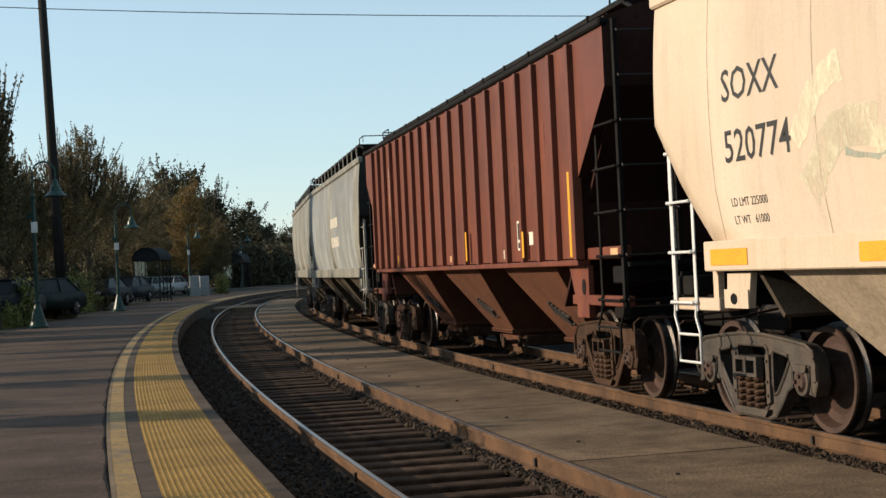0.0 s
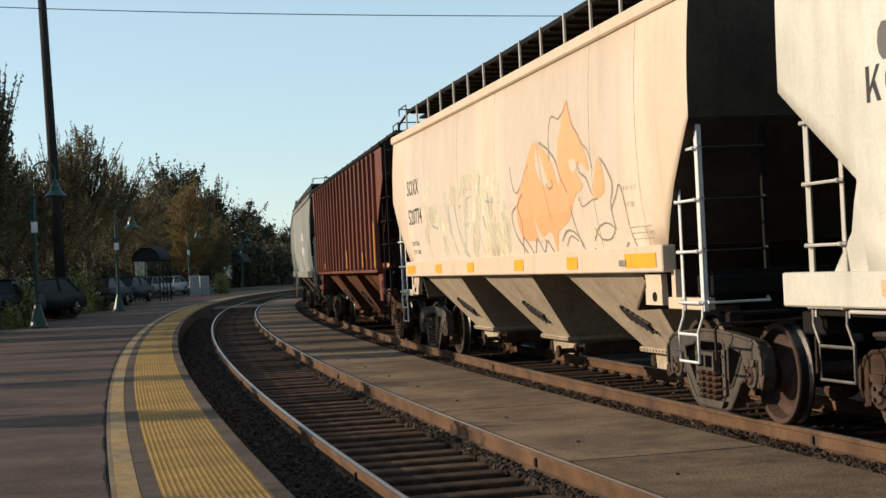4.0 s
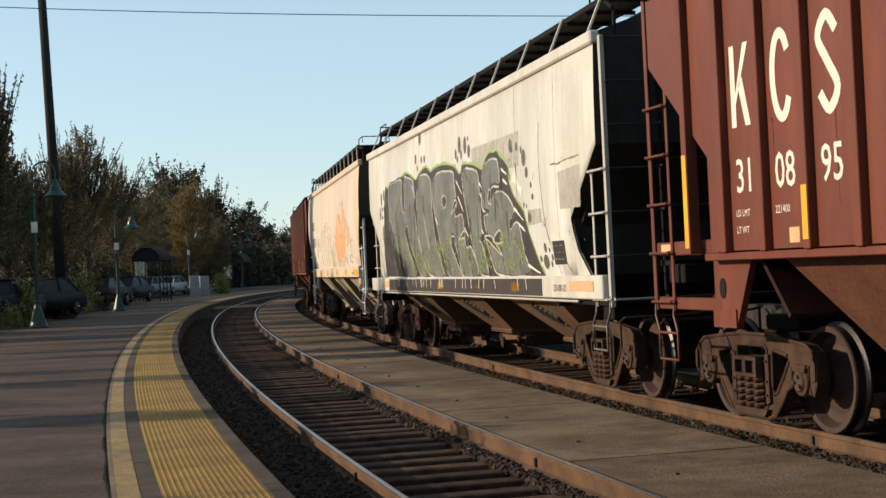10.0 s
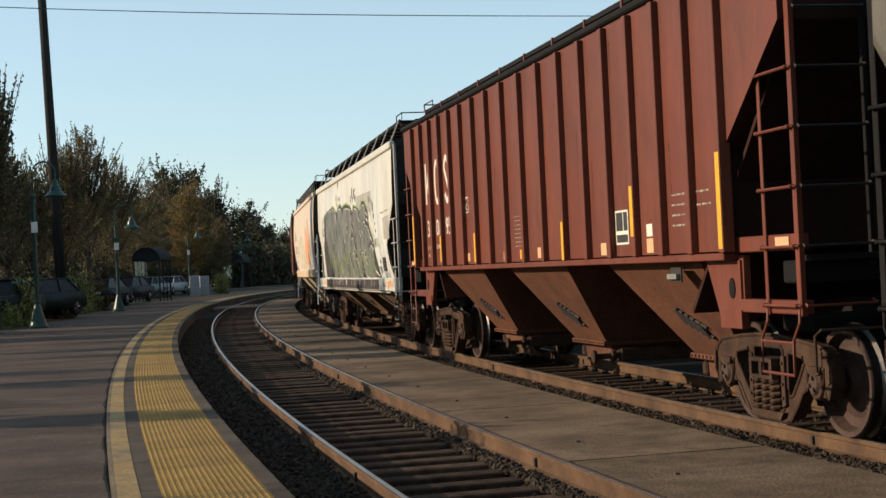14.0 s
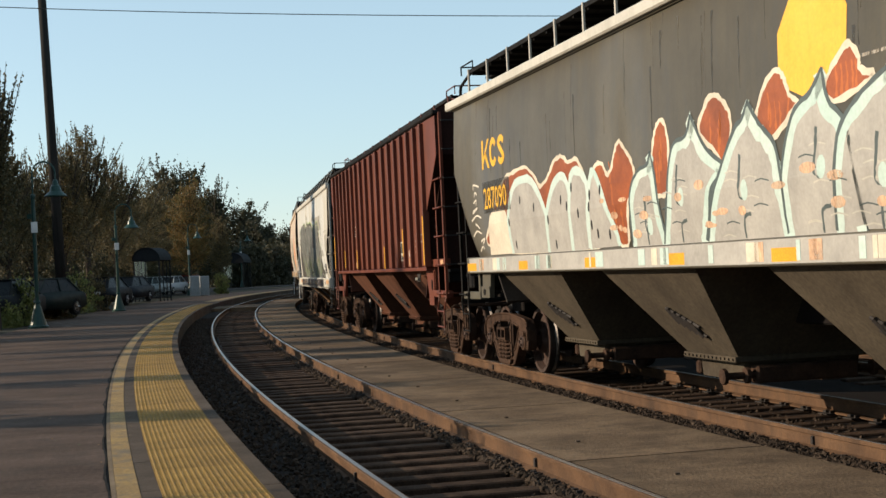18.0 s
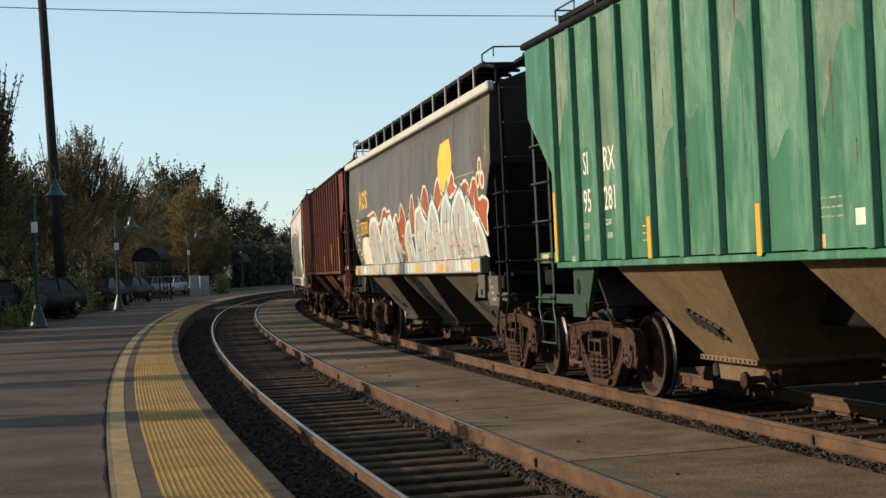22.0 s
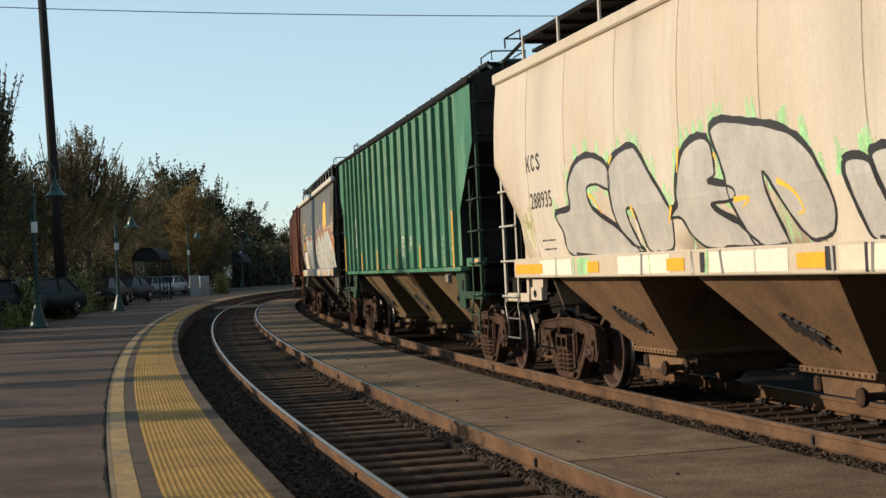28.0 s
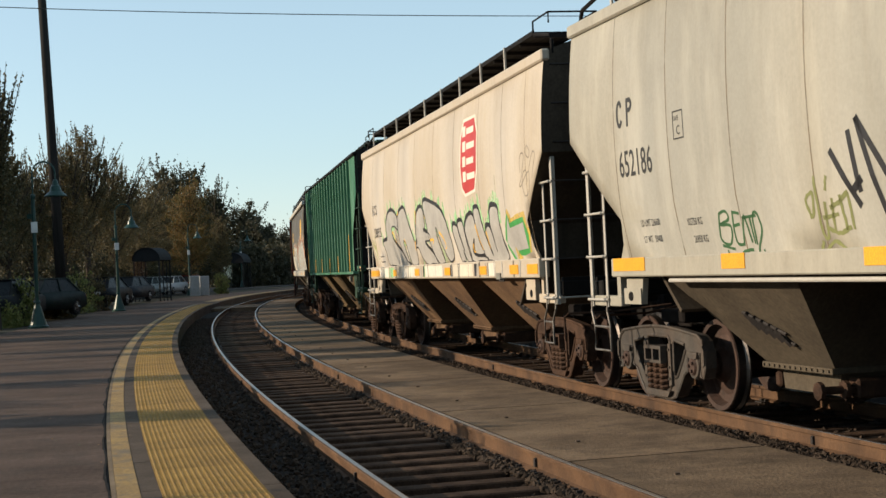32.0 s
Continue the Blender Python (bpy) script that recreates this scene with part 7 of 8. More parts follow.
for o in [
        [(-2.20, 1.82), (-2.24, 1.94), (-2.12, 1.98), (-2.16, 1.83), (-2.22, 1.81)],
        [(-2.06, 2.11), (-2.08, 1.71), (-2.01, 1.65), (-1.96, 1.91)],
        [(-1.85, 1.93), (-1.89, 1.70)],
        [(-1.90, 1.86), (-1.75, 1.90), (-1.61, 1.97)],
        [(-1.73, 1.95), (-1.71, 1.69)],
        [(-1.61, 1.96), (-1.61, 1.69)],
        [(-2.07, 1.55), (-1.91, 1.61), (-1.74, 1.50), (-1.71, 1.38)],
        [(-2.16, 1.53), (-2.10, 1.62)],
        [(-1.92, 1.99), (-1.88, 2.10)],
        [(-2.03, 1.79), (-1.79, 1.81)],
        [(-1.98, 1.71), (-1.83, 1.67), (-1.65, 1.71)]]:
    paint(car_j, sh, "graffiti", brush(o, 0.034, 6, False, False, 0.006), Q["tagolive"], 0.008, "olive green scribbled tag")
for o in ([(-1.78, 2.28), (-1.45, 1.85)], [(-1.55, 1.95), (-1.38, 2.05)], [(-1.5, 2.4), (-1.42, 1.95)], [(-1.38, 2.48), (-1.05, 1.55)], [(-1.38, 2.48), (-1.0, 2.0), (-0.85, 1.7)]):
    paint(car_j, sh, "graffiti", brush(o, 0.06, 4), Q["black"], 0.010, "black spray tag")
reflectors(car_j, sh, [(-6.35, -5.5), (-3.75, -3.3), (-1.4, -0.9), (1.2, 1.7), (3.6, 4.1)], M["orange"], 1.43, 1.56)
b = bmesh.new()
tube(b, [(5.0, 1.50, 1.33), (-6.0, 1.50, 1.33)], 0.02, 8)
part("grab_rail", b, M["pipe"], car_j)
# far cars
seams(car_b, SH["B"], [-6.0, -4.4, -2.8, -1.2, 0.4, 2.0, 3.6, 5.2])
polys = []
for k in range(16):
    polys.append(rect(0.3 + 0.25 * (k % 8), 0.45 + 0.25 * (k % 8), 2.2 + 0.5 * (k // 8), 2.45 + 0.5 * (k // 8)))
paint(car_b, SH["B"], "small_print", polys, Q["white"], 0.008)

for car, sh2, m2, nn in ((car_h, SH["H"], "rustmark", 26), (car_f, SH["F"], "darkmark", 18), (car_c, SH["C"], "darkmark", 18)):
    for k in range(nn):
        u, z = rnd.uniform(-sh2.low, sh2.low), rnd.uniform(2.2, 3.9)
        paint(car, sh2, "rust_streak", brush([(u, z), (u + rnd.uniform(-0.02, 0.02), z - rnd.uniform(0.2, 0.8))], rnd.uniform(0.012, 0.03), 9, False, True, 0.006), Q[m2], 0.003 + 0.00002 * k, "rusty streak")
# small identification tags hung on the sills
for car, u0, u1, z0, z1, y in ((car_d, 5.30, 5.50, 1.48, 1.54, 1.552), (car_f, 4.95, 5.18, 1.34, 1.39, 1.500), (car_h, 5.22, 5.43, 1.31, 1.43, 1.500), (car_i, 4.59, 4.81, 1.35, 1.44, 1.552)):
    b = bmesh.new()
    box(b, -u1, -u0, y - 0.03, y + 0.012, z0, z1, 0.004)
    tag = part("tag", b, P["steel"], car, "small grey tag")
    b = bmesh.new()
    box(b, -u1 - 0.02, -u0 + 0.02, y - 0.05, y - 0.031, z0 - 0.03, z1 + 0.06, 0.004)
    part("bracket", b, M["truckdark"], tag)



# ---- things beside the line ----
def ray_place(x, y, d):
    """The place seen at (x, y) of the picture, d metres ahead of the camera."""
    f = 784 / math.tan(cam.data.angle / 2)
    return EYE + VIEW.to_3x3() @ Vector(((x - 784) / f * d, -(y - 441) / f * d, -d))


def at_ground(x, y, z=PLAT):
    w = ray_place(x, y, 1.0) - EYE
    return EYE + w * ((z - EYE.z) / w.z)


def leafy(rnd, n, h, r, leaf, clear, shape, nb):
    """Leaf blades along rising branches: an uneven crown with gaps and loose shoots at its top."""
    runs = []
    for k in range(nb):
        u = (k + rnd.random()) / nb
        a = k * 2.39996 + rnd.uniform(-0.4, 0.4)
        z0 = h * (clear + (0.92 - clear) * u * 0.85)
        if shape == "spire":
            out, rise = r * (1.05 - 0.8 * u) * rnd.uniform(0.6, 1.0), h * (0.20 + 0.12 * rnd.random()) * (1.15 - 0.5 * u)
        else:
            out, rise = r * (0.35 + 0.65 * math.sin(math.pi * min(1, 0.25 + 0.72 * u))) * rnd.uniform(0.65, 1.0), h * (0.06 + 0.16 * u * rnd.random())
        tip = Vector((out * math.cos(a), out * math.sin(a), min(h * 1.02, z0 + rise)))
        runs.append((Vector((0, 0, z0)), tip))
    for k in range(26 if shape == "spire" else 8):
        a, c = rnd.uniform(0, 6.28), rnd.uniform(0.2, 0.95)
        runs.append((Vector((0.2 * r * math.cos(a), 0.2 * r * math.sin(a), h * 0.6)), Vector((c * r * math.cos(a), c * r * math.sin(a), h * rnd.uniform(0.84, 1.12 - 0.12 * c)))))
    vs, fs = [], []
    lens = [(b - a).length * max(0.22, 1.25 - 1.05 * (a.z + b.z) / 2 / h) * (0.2 if i >= nb else 1) for i, (a, b) in enumerate(runs)]
    for i, (p0, p1) in enumerate(runs):
        m = int(n * lens[i] / sum(lens))
        wide = (0.40 if shape == "spire" else 0.46) * r * (0.55 if i >= nb else 1)
        for _ in range(m):
            t = rnd.random() ** (1.0 if i >= nb else 0.6)
            p = p0.lerp(p1, t) + Vector((rnd.gauss(0, 1), rnd.gauss(0, 1), rnd.gauss(0, 1))) * wide * (1.03 - t) * 0.6
            p.z -= 0.15 * (p - p0).length * rnd.random() * 0.3
            q = Euler((rnd.uniform(0, 6), rnd.uniform(0, 6), rnd.uniform(0, 6))).to_matrix()
            s = leaf * rnd.uniform(0.6, 1.35)
            k = len(vs)
            vs += [p + q @ Vector(v) * s for v in ((-0.5, 0, 0), (0, -0.3, 0.1), (0.5, 0, 0), (0, 0.3, 0.1))]
            fs += [(k, k + 1, k + 2), (k, k + 2, k + 3)]
    me = bpy.data.meshes.new("m")
    me.from_pydata([tuple(v) for v in vs], [], fs)
    return me, runs


def tree(p, h, r, mt, seed, label, n=5000, leaf=0.2, shape="oval", clear=0.2, nb=34, name="tree"):
    rnd = random.Random(seed)
    t = thing(name, label, "tree", "trees beside the platform", Matrix.Translation(p) @ Matrix.Rotation(rnd.uniform(0, 6), 4, "Z"))
    me, runs = leafy(rnd, n, h, r, leaf, clear, shape, nb)
    me.materials.append(mt)
    b = bmesh.new()
    tube(b, [(0, 0, -0.2), (0.03, 0, h * 0.2), (-0.03, 0.04, h * 0.5), (0.02, 0, h * 0.95)], [h * 0.02, h * 0.015, h * 0.010, 0.012], 8)
    for a, c in runs:
        tube(b, [a - Vector((0, 0, 0.1)), a.lerp(c, 0.5), c], [h * 0.005, h * 0.0035, 0.006], 4)
    part("trunk", b, M["bark"], t)
    put("crown", me, t)
    return t


# trees: bearing, distance, height of the top, radius, leaves, shape
for i, (x, d, top, r, mt, shape, n) in enumerate([
        (-8, 46, 118, 1.2, "leaf_dark", "spire", 9000), (18, 66, 268, 2.0, "leaf_dark", "spire", 9000), (58, 72, 292, 1.8, "leaf_olive", "spire", 9000),
        (118, 74, 250, 2.2, "leaf_olive", "spire", 9000), (158, 78, 222, 2.4, "leaf_olive", "spire", 10000), (208, 98, 280, 2.7, "leaf_olive", "spire", 11000),
        (250, 108, 305, 3.0, "leaf_olive", "oval", 13000), (338, 118, 320, 2.5, "leaf_orange", "oval", 17000), (392, 140, 378, 1.6, "leaf_olive", "oval", 8000),
        (290, 124, 330, 2.6, "leaf_olive", "oval", 9000)]):
    foot = ray_place(x, 520, d)
    foot.z = 0.1
    topz = ray_place(x, top, d).z
    tree(foot, topz - 0.1, r, M[mt], 11 + i, "street tree with thinning autumn leaves beside the platform" if mt != "leaf_orange" else "small street tree turning orange behind the lamp posts", int(n * 1.9), 0.105, shape, 0.27, 40)
for i, (x, d, top, r, n, sp) in enumerate([(318, 180, 278, 6.4, 30000, "oval"), (383, 190, 322, 3.0, 9000, "spire"), (425, 200, 352, 5.5, 20000, "oval"), (458, 190, 385, 4.5, 14000, "oval"), (492, 210, 400, 5.5, 14000, "oval"), (532, 215, 408, 5.0, 12000, "oval"), (575, 225, 412, 5.0, 9000, "oval"), (362, 200, 345, 4.0, 12000, "oval"),
                                     (10, 130, 300, 4.0, 12000, "oval"), (75, 140, 320, 4.5, 12000, "oval"), (140, 150, 330, 4.5, 12000, "oval"), (205, 150, 340, 4.5, 12000, "oval"), (260, 160, 335, 4.5, 12000, "oval"), (440, 160, 425, 3.5, 9000, "oval"), (480, 165, 430, 3.5, 9000, "oval"), (515, 170, 428, 3.5, 9000, "oval")]):
    foot = ray_place(x, 500, d)
    foot.z = -0.4
    topz = ray_place(x, top, d).z
    tree(foot, topz + 0.4, r, M["leaf_far"], 60 + i, "tall dark tree standing behind the station", int(n * 1.7), 0.30, sp, 0.04, 44)
# low trees along the parking lot, whose shade falls on the platform
rs = random.Random(8)
for i in range(16):
    s = -14 + i * 3.0 + rs.uniform(-1.0, 1.0)
    near = s < 11
    tree(spot(s, rs.uniform(12.6, 17.5), 0.15), rs.uniform(2.9, 3.9) if near else rs.uniform(5.2, 6.6), 1.0 if near else 1.3, M["leaf_olive"], 120 + i, "low street tree beside the platform", 2800 if near else 6500, 0.11, "spire", 0.3, 24)


def shrub(p, h, r, mt, seed, label, n=2500):
    rnd = random.Random(seed)
    t = thing("shrub", label, "shrub", "shrubs along the platform", Matrix.Translation(p))
    me, runs = leafy(rnd, n, h, r, 0.11, 0.02, "oval", 22)
    me.materials.append(mt)
    b = bmesh.new()
    for a, c in runs:
        tube(b, [(0, 0, -0.05), a.lerp(c, 0.5), c], [0.02, 0.012, 0.005], 4)
    part("stem", b, M["bark"], t)
    put("leaves", me, t)


for i, (x, y, d, h, r, mt) in enumerate([(38, 572, 50, 1.9, 0.8, "leaf_green"), (5, 575, 48, 0.9, 0.9, "leaf_green"), (138, 550, 66, 2.1, 1.2, "leaf_green"), (165, 548, 70, 1.9, 1.1, "leaf_olive"), (392, 515, 118, 1.9, 0.9, "leaf_green"), (90, 560, 58, 1.0, 1.2, "leaf_dark")]):
    p = ray_place(x, y, d)
    p.z = 0.12
    shrub(p, h, r, M[mt], 200 + i, "yellow-green leafy shrub behind the platform" if mt == "leaf_green" else "dark leafy shrub behind the platform")

# fallen leaves and grit on the platform
rl = random.Random(5)
vs, fs = [], []
for k in range(420):
    s, o = rl.uniform(-9, 32), (rl.uniform(6.74, 10.6) if k % 3 else rl.uniform(6.38, 6.8))
    p = spot(s, o, PLAT + 0.006)
    a, q = rl.uniform(0, 6.28), rl.uniform(0.006, 0.018) * (1 + max(0, s) * 0.05)
    k = len(vs)
    vs += [p + Vector((q * math.cos(a + j * 1.571) * (1 if j % 2 else 0.5), q * math.sin(a + j * 1.571), rl.uniform(0, 0.008))) for j in range(4)]
    fs += [(k, k + 1, k + 2), (k, k + 2, k + 3)]
me = bpy.data.meshes.new("m")
me.from_pydata([tuple(v) for v in vs], [], fs)
me.materials.append(M["leaf_orange"])
tagged(put("fallen_leaves", me), "small dry leaves scattered on the platform", "leaves", "", "stuff")

# power pole and cable
b = bmesh.new()
pole_foot = at_ground(113, 566, 0.0)
d_pole = pole_foot.y
pole_top = ray_place(70, -60, d_pole)
tube(b, [pole_foot - Vector((0, 0, 0.3)), pole_foot.lerp(pole_top, 0.5), pole_top], [0.25, 0.215, 0.18], 12)
pole = tagged(part("utility_pole", b, M["pole"], None, smooth=True), "tall weathered wooden utility pole beside the platform", "utility pole")
b = bmesh.new()
a0, a1, a2 = ray_place(-400, -7, d_pole), ray_place(560, 26, d_pole), ray_place(1800, 22, d_pole + 4)
pts = []
for k in range(41):
    u = k / 40
    pts.append(a0 * (1 - u) * (1 - 2 * u) + a1 * 4 * u * (1 - u) + a2 * u * (2 * u - 1))
tube(b, pts, 0.02, 5)
tagged(part("overhead_cable", b, M["wire"]), "thin black overhead cable hanging across the sky", "cable")


def lamp_post(x, y, top, seed=0):
    p = at_ground(x, y)
    h = ray_place(x, top, p.y).z - p.z
    t = thing("street_lamp", "dark green platform lamp with a curved arm and a bell shade", "street lamp", "platform lamps", Matrix.Translation(p))
    b = bmesh.new()
    lathe(b, [(0.33, 0), (0.33, 0.06), (0.28, 0.10), (0.22, 0.30), (0.15, 0.55), (0.10, 0.72), (0.085, 0.78), (0.11, 0.80), (0.11, 0.84), (0.075, 0.88)], 16)
    part("base", b, M["green"], t, "flared cast base", smooth=False)
    b = bmesh.new()
    lathe(b, [(0.07, 0.86), (0.065, h * 0.78), (0.085, h * 0.785), (0.085, h * 0.80), (0.04, h * 0.81)], 12)
    part("post", b, M["green"], t)
    b = bmesh.new()
    hz = h * 0.81
    R = h - hz - 0.03
    w = 0.37
    pts = [(0, 0, hz - 0.05), (0, 0, h - w)] + [(w - w * math.cos(a), 0, h - w + w * math.sin(a)) for a in (math.pi * k / 12 for k in range(1, 12))] + [(2 * w, 0, h - w), (2 * w, 0, h - w - 0.25)]
    tube(b, pts, 0.028, 8)
    part("arm", b, M["green"], t)
    b = bmesh.new()
    zz = h - w - 0.25
    lathe(b, [(0.03, zz + 0.05), (0.08, zz), (0.10, zz - 0.13), (0.15, zz - 0.18), (0.19, zz - 0.33), (0.36, zz - 0.48), (0.36, zz - 0.50), (0.17, zz - 0.36), (0.05, zz - 0.2)], 18, "z", (2 * w, 0, 0))
    part("shade", b, M["green"], t, "bell-shaped metal shade")
    b = bmesh.new()
    box(b, 0.065, 0.09, -0.10, 0.10, h * 0.575, h * 0.64, 0.005, Matrix.Rotation(-1.2, 4, "Z"))
    part("notice", b, M["white"], t, "small white notice")
    b = bmesh.new()
    box(b, -0.2, -0.06, -0.06, 0.06, h * 0.66, h * 0.69, 0.01)
    part("speaker", b, M["green"], t)
    return t


for x, y, top in ((68, 581, 287), (211, 551, 362), (337, 524, 397), (429, 512, 408)):
    lamp_post(x, y, top)


def shelter(p, yaw, label, w=2.6, dep=1.5, h=2.5):
    rise = dep / 2
    t = thing("platform_shelter", label, "shelter", "platform shelters", Matrix.Translation(p) @ Matrix.Rotation(yaw, 4, "Z"))
    for x in (-w / 2, w / 2):
        for y in (-dep / 2, dep / 2):
            b = bmesh.new()
            box(b, x - 0.04, x + 0.04, y - 0.04, y + 0.04, 0, h - rise + 0.03, 0.005)
            part("post", b, M["darkmetal"], t)
    b = bmesh.new()
    n = 14
    for k in range(n):
        a0, a1 = math.pi * k / n, math.pi * (k + 1) / n
        P0 = [(-(dep / 2 + 0.1) * math.cos(a), h - rise + rise * math.sin(a)) for a in (a0, a1)]
        for (y0, z0), (y1, z1) in [(P0[0], P0[1])]:
            q = [b.verts.new(v) for v in ((-w / 2 - 0.12, y0, z0), (w / 2 + 0.12, y0, z0), (w / 2 + 0.12, y1, z1), (-w / 2 - 0.12, y1, z1))]
            q2 = [b.verts.new(v.co + Vector((0, 0, 0.03))) for v in q]
            b.faces.new(q)
            b.faces.new(q2[::-1])
            for i in range(4):
                j = (i + 1) % 4
                b.faces.new((q[i], q2[i], q2[j], q[j]))
    part("roof", b, M["darkmetal"], t, "dark barrel-vaulted roof")
    for x in (-w / 2, w / 2):
        b = bmesh.new()
        pts = [(-(dep / 2 + 0.08) * math.cos(math.pi * k / 12), rise * math.sin(math.pi * k / 12) + h - rise) for k in range(13)]
        a = [b.verts.new((x - 0.02, y, z)) for y, z in pts]
        c = [b.verts.new((x + 0.02, y, z)) for y, z in pts]
        b.faces.new(a)
        b.faces.new(c[::-1])
        for i in range(12):
            b.faces.new((a[i], a[i + 1], c[i + 1], c[i]))
        part("gable", b, M["darkmetal"], t)
        b = bmesh.new()
        box(b, x - 0.01, x + 0.01, -dep / 2 + 0.05, dep / 2 - 0.05, 0.25, h - rise)
        pn = part("pane", b, M["glass"], t)
        pn.visible_shadow = False
    for k in range(3):
        b = bmesh.new()
        x = -w / 2 + 0.05 + k * (w - 0.1) / 3
        box(b, x, x + (w - 0.1) / 3 - 0.05, dep / 2 - 0.01, dep / 2 + 0.01, 0.25, h - rise)
        pn = part("pane", b, M["glass"], t)
        pn.visible_shadow = False
    b = bmesh.new()
    for z in (0.22, h - rise):
        box(b, -w / 2, w / 2, dep / 2 - 0.03, dep / 2 + 0.03, z - 0.03, z + 0.03)
        for x in (-w / 2, w / 2):
            box(b, x - 0.03, x + 0.03, -dep / 2, dep / 2, z - 0.03, z + 0.03)
    part("rail", b, M["darkmetal"], t)
    for k in range(1, 3):
        for y in (-dep / 2, dep / 2):
            b = bmesh.new()
            x = -w / 2 + k * w / 3
            box(b, x - 0.025, x + 0.025, y - 0.025, y + 0.025, 0, h - rise + 0.03)
            part("mullion", b, M["darkmetal"], t)
    b = bmesh.new()
    box(b, -w / 2 + 0.2, w / 2 - 0.2, dep / 2 - 0.5, dep / 2 - 0.08, 0.42, 0.47, 0.01)
    part("bench", b, M["darkmetal"], t)
    return t


shelter(at_ground(272, 534), 1.50, "dark metal and glass platform shelter with a curved roof", 2.6, 1.6, 3.4)
shelter(at_ground(421, 513), 1.45, "far dark metal platform shelter with a curved roof", 2.8, 2.0, 3.7)

# parking lot
bm = bmesh.new()
sweep(bm, [(13.5, -0.5), (60, -0.5), (60, 0.35), (13.5, 0.35)], -30, 150, 4)
setting("parking_lot", bm, M["asphalt"], "dark asphalt parking lot behind the platform")
bm = bmesh.new()
sweep(bm, [(10.8, -0.5), (13.496, -0.5), (13.496, 0.3), (10.804, 0.19)], -30, 150, 4)
setting("planting_strip", bm, M["ground"], "bare planting strip between platform and parking lot")


def parked_car(p, yaw, col, name, label, L=4.5, Hh=1.45):
    t = thing(name, label, "car", "parked cars", Matrix.Translation(p) @ Matrix.Rotation(yaw, 4, "Z"))
    mt = plain(name + "_paint", tuple(0.6 * v for v in col), 0.5)
    mt.node_tree.nodes["Principled BSDF"].inputs["Specular IOR Level"].default_value = 0.05
    b = bmesh.new()
    prof = [(-L / 2, 0.35), (-L / 2, 0.72), (-L / 2 + 0.15, 0.82), (-L * 0.28, 0.92), (L * 0.25, 0.95), (L / 2 - 0.1, 0.9), (L / 2, 0.7), (L / 2, 0.32), (L * 0.4, 0.25), (-L * 0.4, 0.25)]
    plate(b, prof, -0.88, 0.88)
    bmesh.ops.bevel(b, geom=b.edges[:], offset=0.07, segments=2, affect="EDGES")
    body = part("body", b, mt, t, smooth=True)
    b = bmesh.new()
    w0, w1 = 0.80, 0.62
    lo = [(-L * 0.26, 0.90), (L * 0.40, 0.92)]
    hi = [(-L * 0.10, Hh), (L * 0.26, Hh - 0.02)]
    v = [b.verts.new(c) for c in ((lo[0][0], -w0, lo[0][1]), (lo[1][0], -w0, lo[1][1]), (lo[1][0], w0, lo[1][1]), (lo[0][0], w0, lo[0][1]), (hi[0][0], -w1, hi[0][1]), (hi[1][0], -w1, hi[1][1]), (hi[1][0], w1, hi[1][1]), (hi[0][0], w1, hi[0][1]))]
    for f in ((0, 1, 5, 4), (1, 2, 6, 5), (2, 3, 7, 6), (3, 0, 4, 7), (4, 5, 6, 7), (3, 2, 1, 0)):
        b.faces.new([v[i] for i in f])
    part("window", b, M["carglass"], t, "dark windows")
    b = bmesh.new()
    box(b, hi[0][0] - 0.08, hi[1][0] + 0.08, -w1 - 0.03, w1 + 0.03, Hh - 0.04, Hh + 0.02, 0.02)
    part("roof", b, mt, t)
    for e in (1, -1):
        for q0, q1 in ((lo[0], hi[0][0]), (lo[1], hi[1][0]), ((L * 0.08, 0.92), L * 0.1)):
            b = bmesh.new()
            tube(b, [(q0[0], e * (w0 + 0.01), q0[1]), (q1, e * (w1 + 0.01), Hh - 0.02)], 0.035, 6)
            part("pillar", b, mt, t)
    for x in (-L * 0.31, L * 0.31):
        for e in (1, -1):
            b = bmesh.new()
            lathe(b, [(0.20, e * 0.70), (0.31, e * 0.70), (0.325, e * 0.74), (0.325, e * 0.86), (0.30, e * 0.90), (0.20, e * 0.89)], 20, "y", (x, 0, 0.325))
            wh = part("wheel", b, M["tyre"], t)
            b = bmesh.new()
            for k in range(5):
                a = k * 1.2566
                tube(b, [(x, e * 0.895, 0.325), (x + 0.2 * math.cos(a), e * 0.885, 0.325 + 0.2 * math.sin(a))], 0.03, 5)
            lathe(b, [(0.06, e * 0.87), (0.06, e * 0.91)], 10, "y", (x, 0, 0.325))
            lathe(b, [(0.19, e * 0.86), (0.21, e * 0.86), (0.21, e * 0.89), (0.19, e * 0.89)], 20, "y", (x, 0, 0.325))
            part("rim", b, M["alloy"], wh)
    for x, nm, mtt in ((-L / 2, "headlight", M["white"]), (L / 2, "tail_light", plain("red_lens", (0.4, 0.02, 0.02), 0.2))):
        for e in (1, -1):
            b = bmesh.new()
            box(b, x - 0.06, x + 0.06, min(e * 0.55, e * 0.82), max(e * 0.55, e * 0.82), 0.64, 0.78, 0.02)
            part(nm, b, mtt, t)
    return t


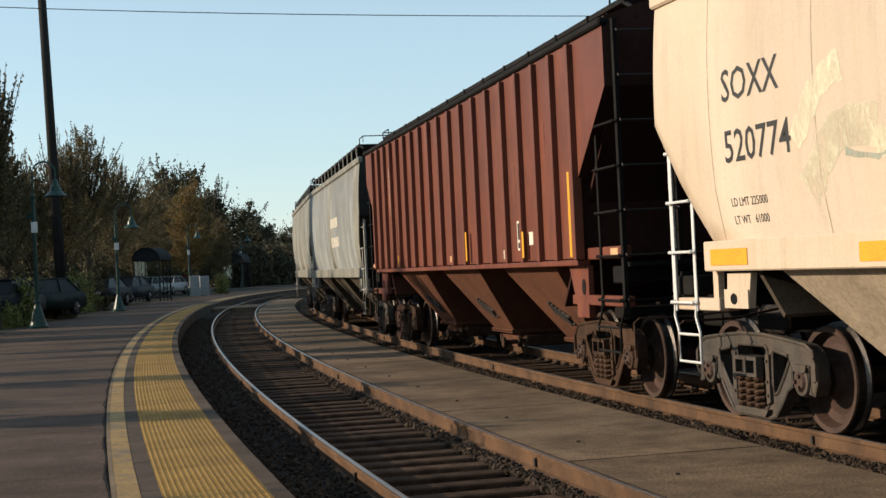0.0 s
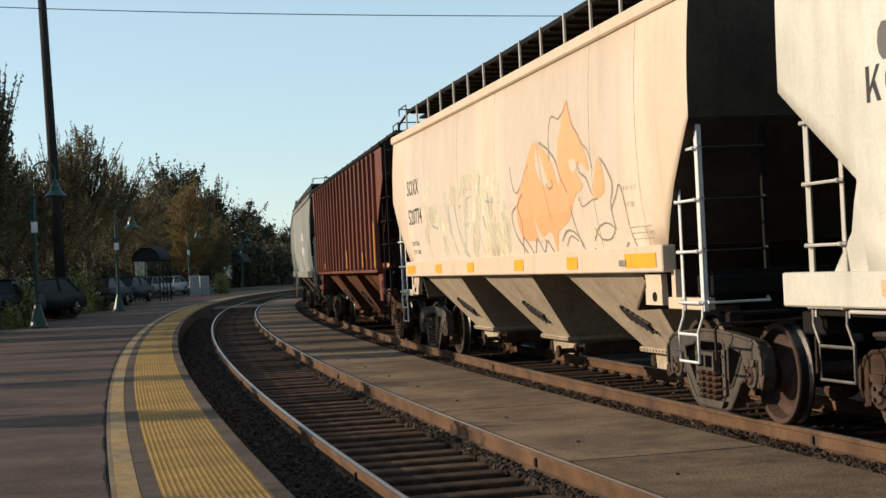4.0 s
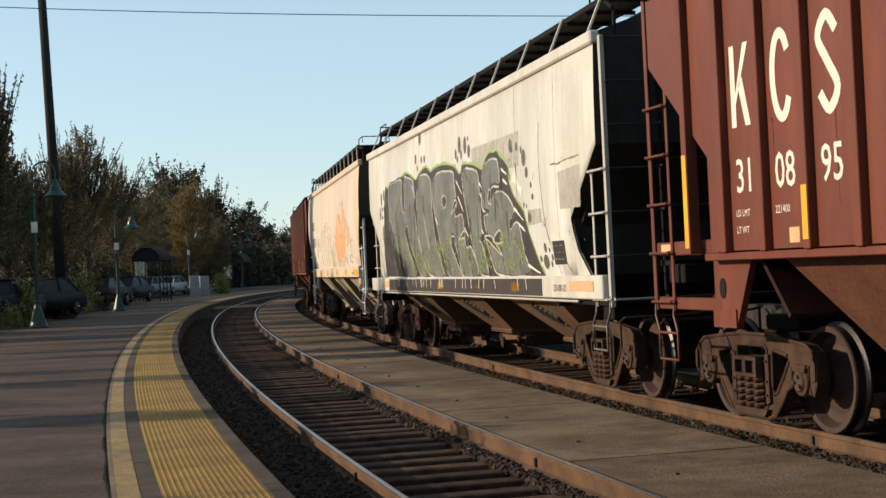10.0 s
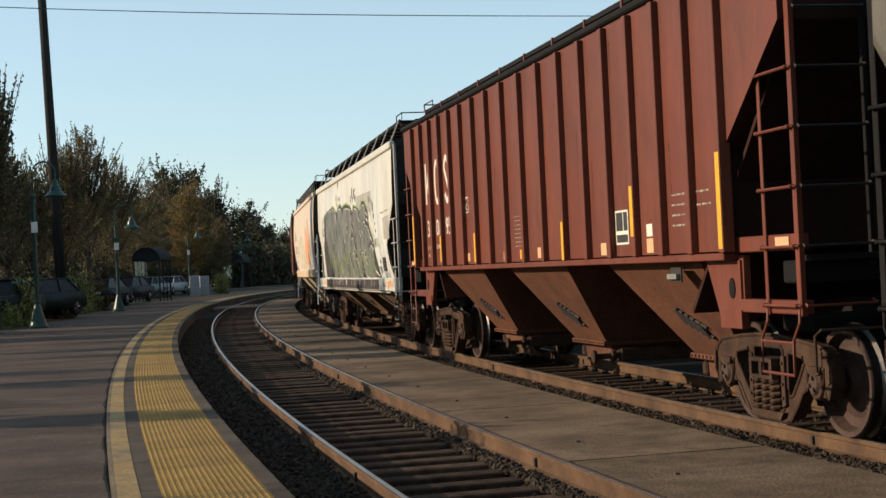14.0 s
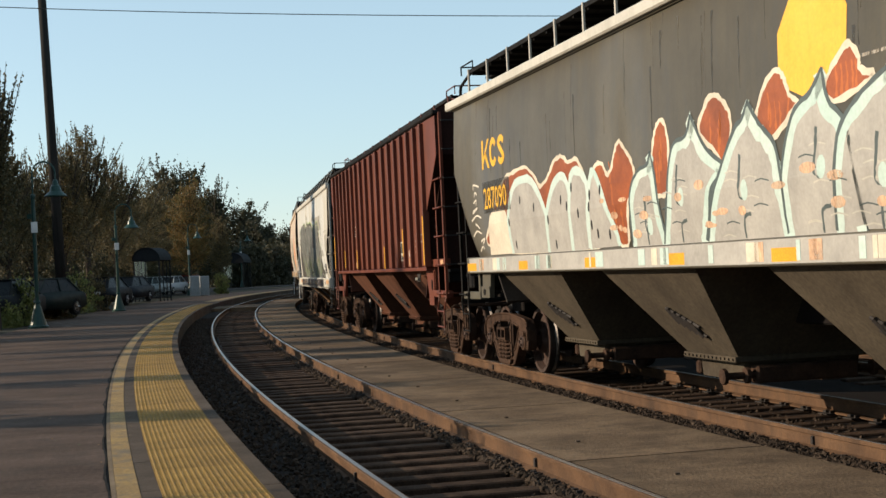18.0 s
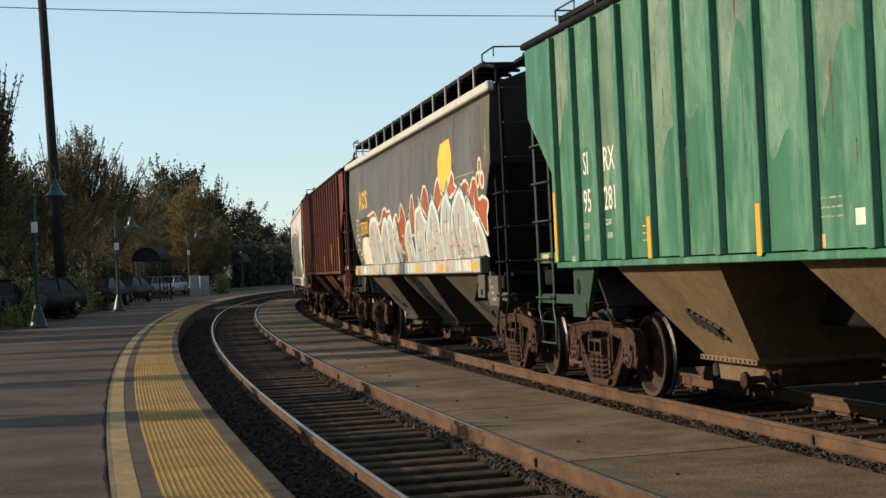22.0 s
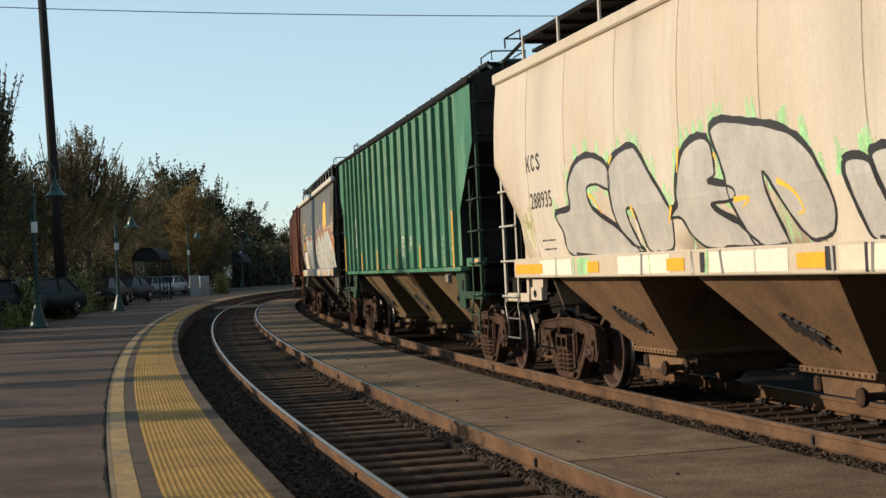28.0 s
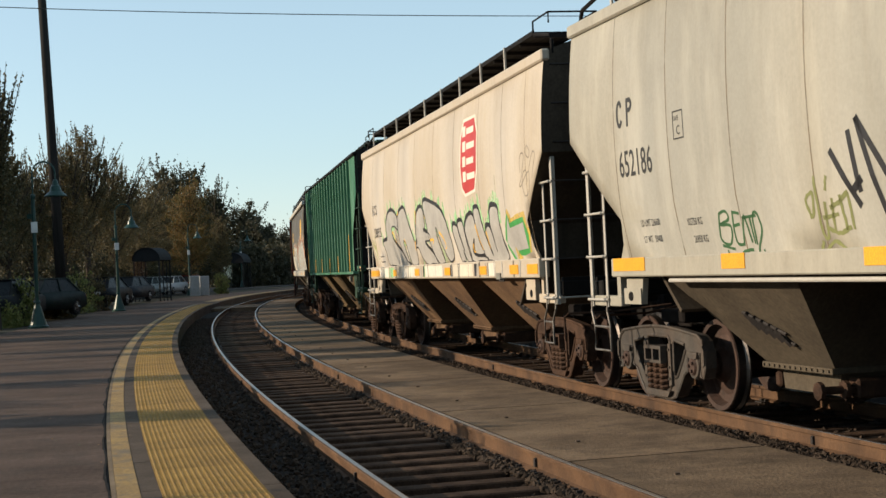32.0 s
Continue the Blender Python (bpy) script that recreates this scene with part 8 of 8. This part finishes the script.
for i, (x, d, yaw, col, nm, lb) in enumerate([
        (-2, 50, 1.5, (0.02, 0.02, 0.022), "black_car", "black car parked behind the platform"), (66, 56, 1.3, (0.03, 0.045, 0.042), "green_car", "dark green car parked behind the platform"),
        (178, 72, 1.45, (0.015, 0.016, 0.02), "dark_car", "black car parked behind the platform"), (224, 84, 1.4, (0.05, 0.055, 0.065), "blue_car", "dark blue-grey car parked behind the platform"),
        (262, 112, 1.4, (0.75, 0.76, 0.77), "silver_car", "silver car parked behind the shelter"), (300, 116, 1.4, (0.85, 0.85, 0.85), "silver_car", "silver car parked behind the shelter"),
        (332, 122, 1.4, (0.35, 0.02, 0.03), "red_car", "red car parked behind the shelter"), (120, 80, 1.45, (0.03, 0.03, 0.035), "dark_car", "dark car parked behind the platform")]):
    p = ray_place(x, 530, d)
    p.z = 0.35
    parked_car(p, yaw, col, nm, lb)

# grey cabinets by the far lamp, and a thin mast behind
for i, (x, d, w, h) in enumerate([(345, 112, 0.7, 1.55), (362, 113, 0.7, 1.5)]):
    p = ray_place(x, 520, d)
    p.z = PLAT
    t = thing("utility_cabinet", "pale grey metal utility cabinet on the platform", "cabinet", "utility cabinets", Matrix.Translation(p) @ Matrix.Rotation(0.3, 4, "Z"))
    b = bmesh.new()
    box(b, -w / 2, w / 2, -0.3, 0.3, 0, h, 0.02)
    part("body", b, plain("cabinet_grey", (0.42, 0.42, 0.42), 0.5), t)
    b = bmesh.new()
    box(b, -w / 2 + 0.05, w / 2 - 0.05, -0.315, -0.295, 0.1, h - 0.1, 0.005)
    part("door", b, plain("cabinet_door", (0.36, 0.37, 0.37), 0.5), t)
b = bmesh.new()
p = ray_place(519, 480, 170)
p.z = -0.4
q1 = ray_place(519, 372, 170)
tube(b, [p, q1], [0.12, 0.09], 8)
tagged(part("signal_mast", b, M["darkmetal"]), "thin grey mast rising behind the dark trees", "mast")

# shade trees added beyond the parking lot; added dark hedge behind the far track
for i in range(19):
    p = spot(24 + i * 5.4, 20.5 + 2.5 * (i % 2), 0.3)
    # tall ones, mostly out of view, are added to shade the far cars
    tall = 2 <= i <= 8
    tree(p, (8.2 if tall else 6.0) + (i % 3) * 0.5, 3.0 if tall else 2.6, M["leaf_far"], 300 + i, "dark tree added beyond the parking lot for its shade", 11000 if tall else 8000, 0.22 if tall else 0.2, "oval", 0.05, 40)
# hedge keeps sky light off the ground behind the train; hardly in view
rh = random.Random(77)
vs, fs = [], []
for _ in range(70000):
    s = rh.uniform(-40, 130)
    p = spot(s, -6.6 + rh.gauss(0, 0.5), 0) + Vector((0, 0, -0.3 + 5.3 * rh.random() ** 0.85 + 0.3 * math.sin(s)))
    q2 = Euler((rh.uniform(0, 6), rh.uniform(0, 6), rh.uniform(0, 6))).to_matrix()
    k = len(vs)
    vs += [p + q2 @ Vector(v) * 0.5 for v in ((-0.5, 0, 0), (0, -0.3, 0.1), (0.5, 0, 0), (0, 0.3, 0.1))]
    fs += [(k, k + 1, k + 2), (k, k + 2, k + 3)]
me = bpy.data.meshes.new("m")
me.from_pydata([tuple(v) for v in vs], [], fs)
me.materials.append(M["leaf_far"])
tagged(put("hedge", me), "added dark hedge behind the far track, blocking sky light", "hedge", "", "stuff")


def motions():
    """Everything that moves: the train's cars and their turning wheels."""
    times = [i * 1.0 for i in range(33)]
    for ob, s0, half in CARS:
        rows = []
        for t in times:
            s = s0 + travel(t)
            a, b = spot(s + half), spot(s - half)
            d = a - b
            rows.append((t, Matrix.Translation((a + b) / 2) @ Matrix.Rotation(math.atan2(d.y, d.x), 4, "Z")))
        walk(ob, rows)
    turns = [(i / 6, math.degrees(travel(i / 6) / 0.457)) for i in range(193)]
    for ob, x in WHEELSETS:
        walk(ob, [(t, pose(x, 0, 0.457, 0, a, 0)) for t, a in turns])


motions()
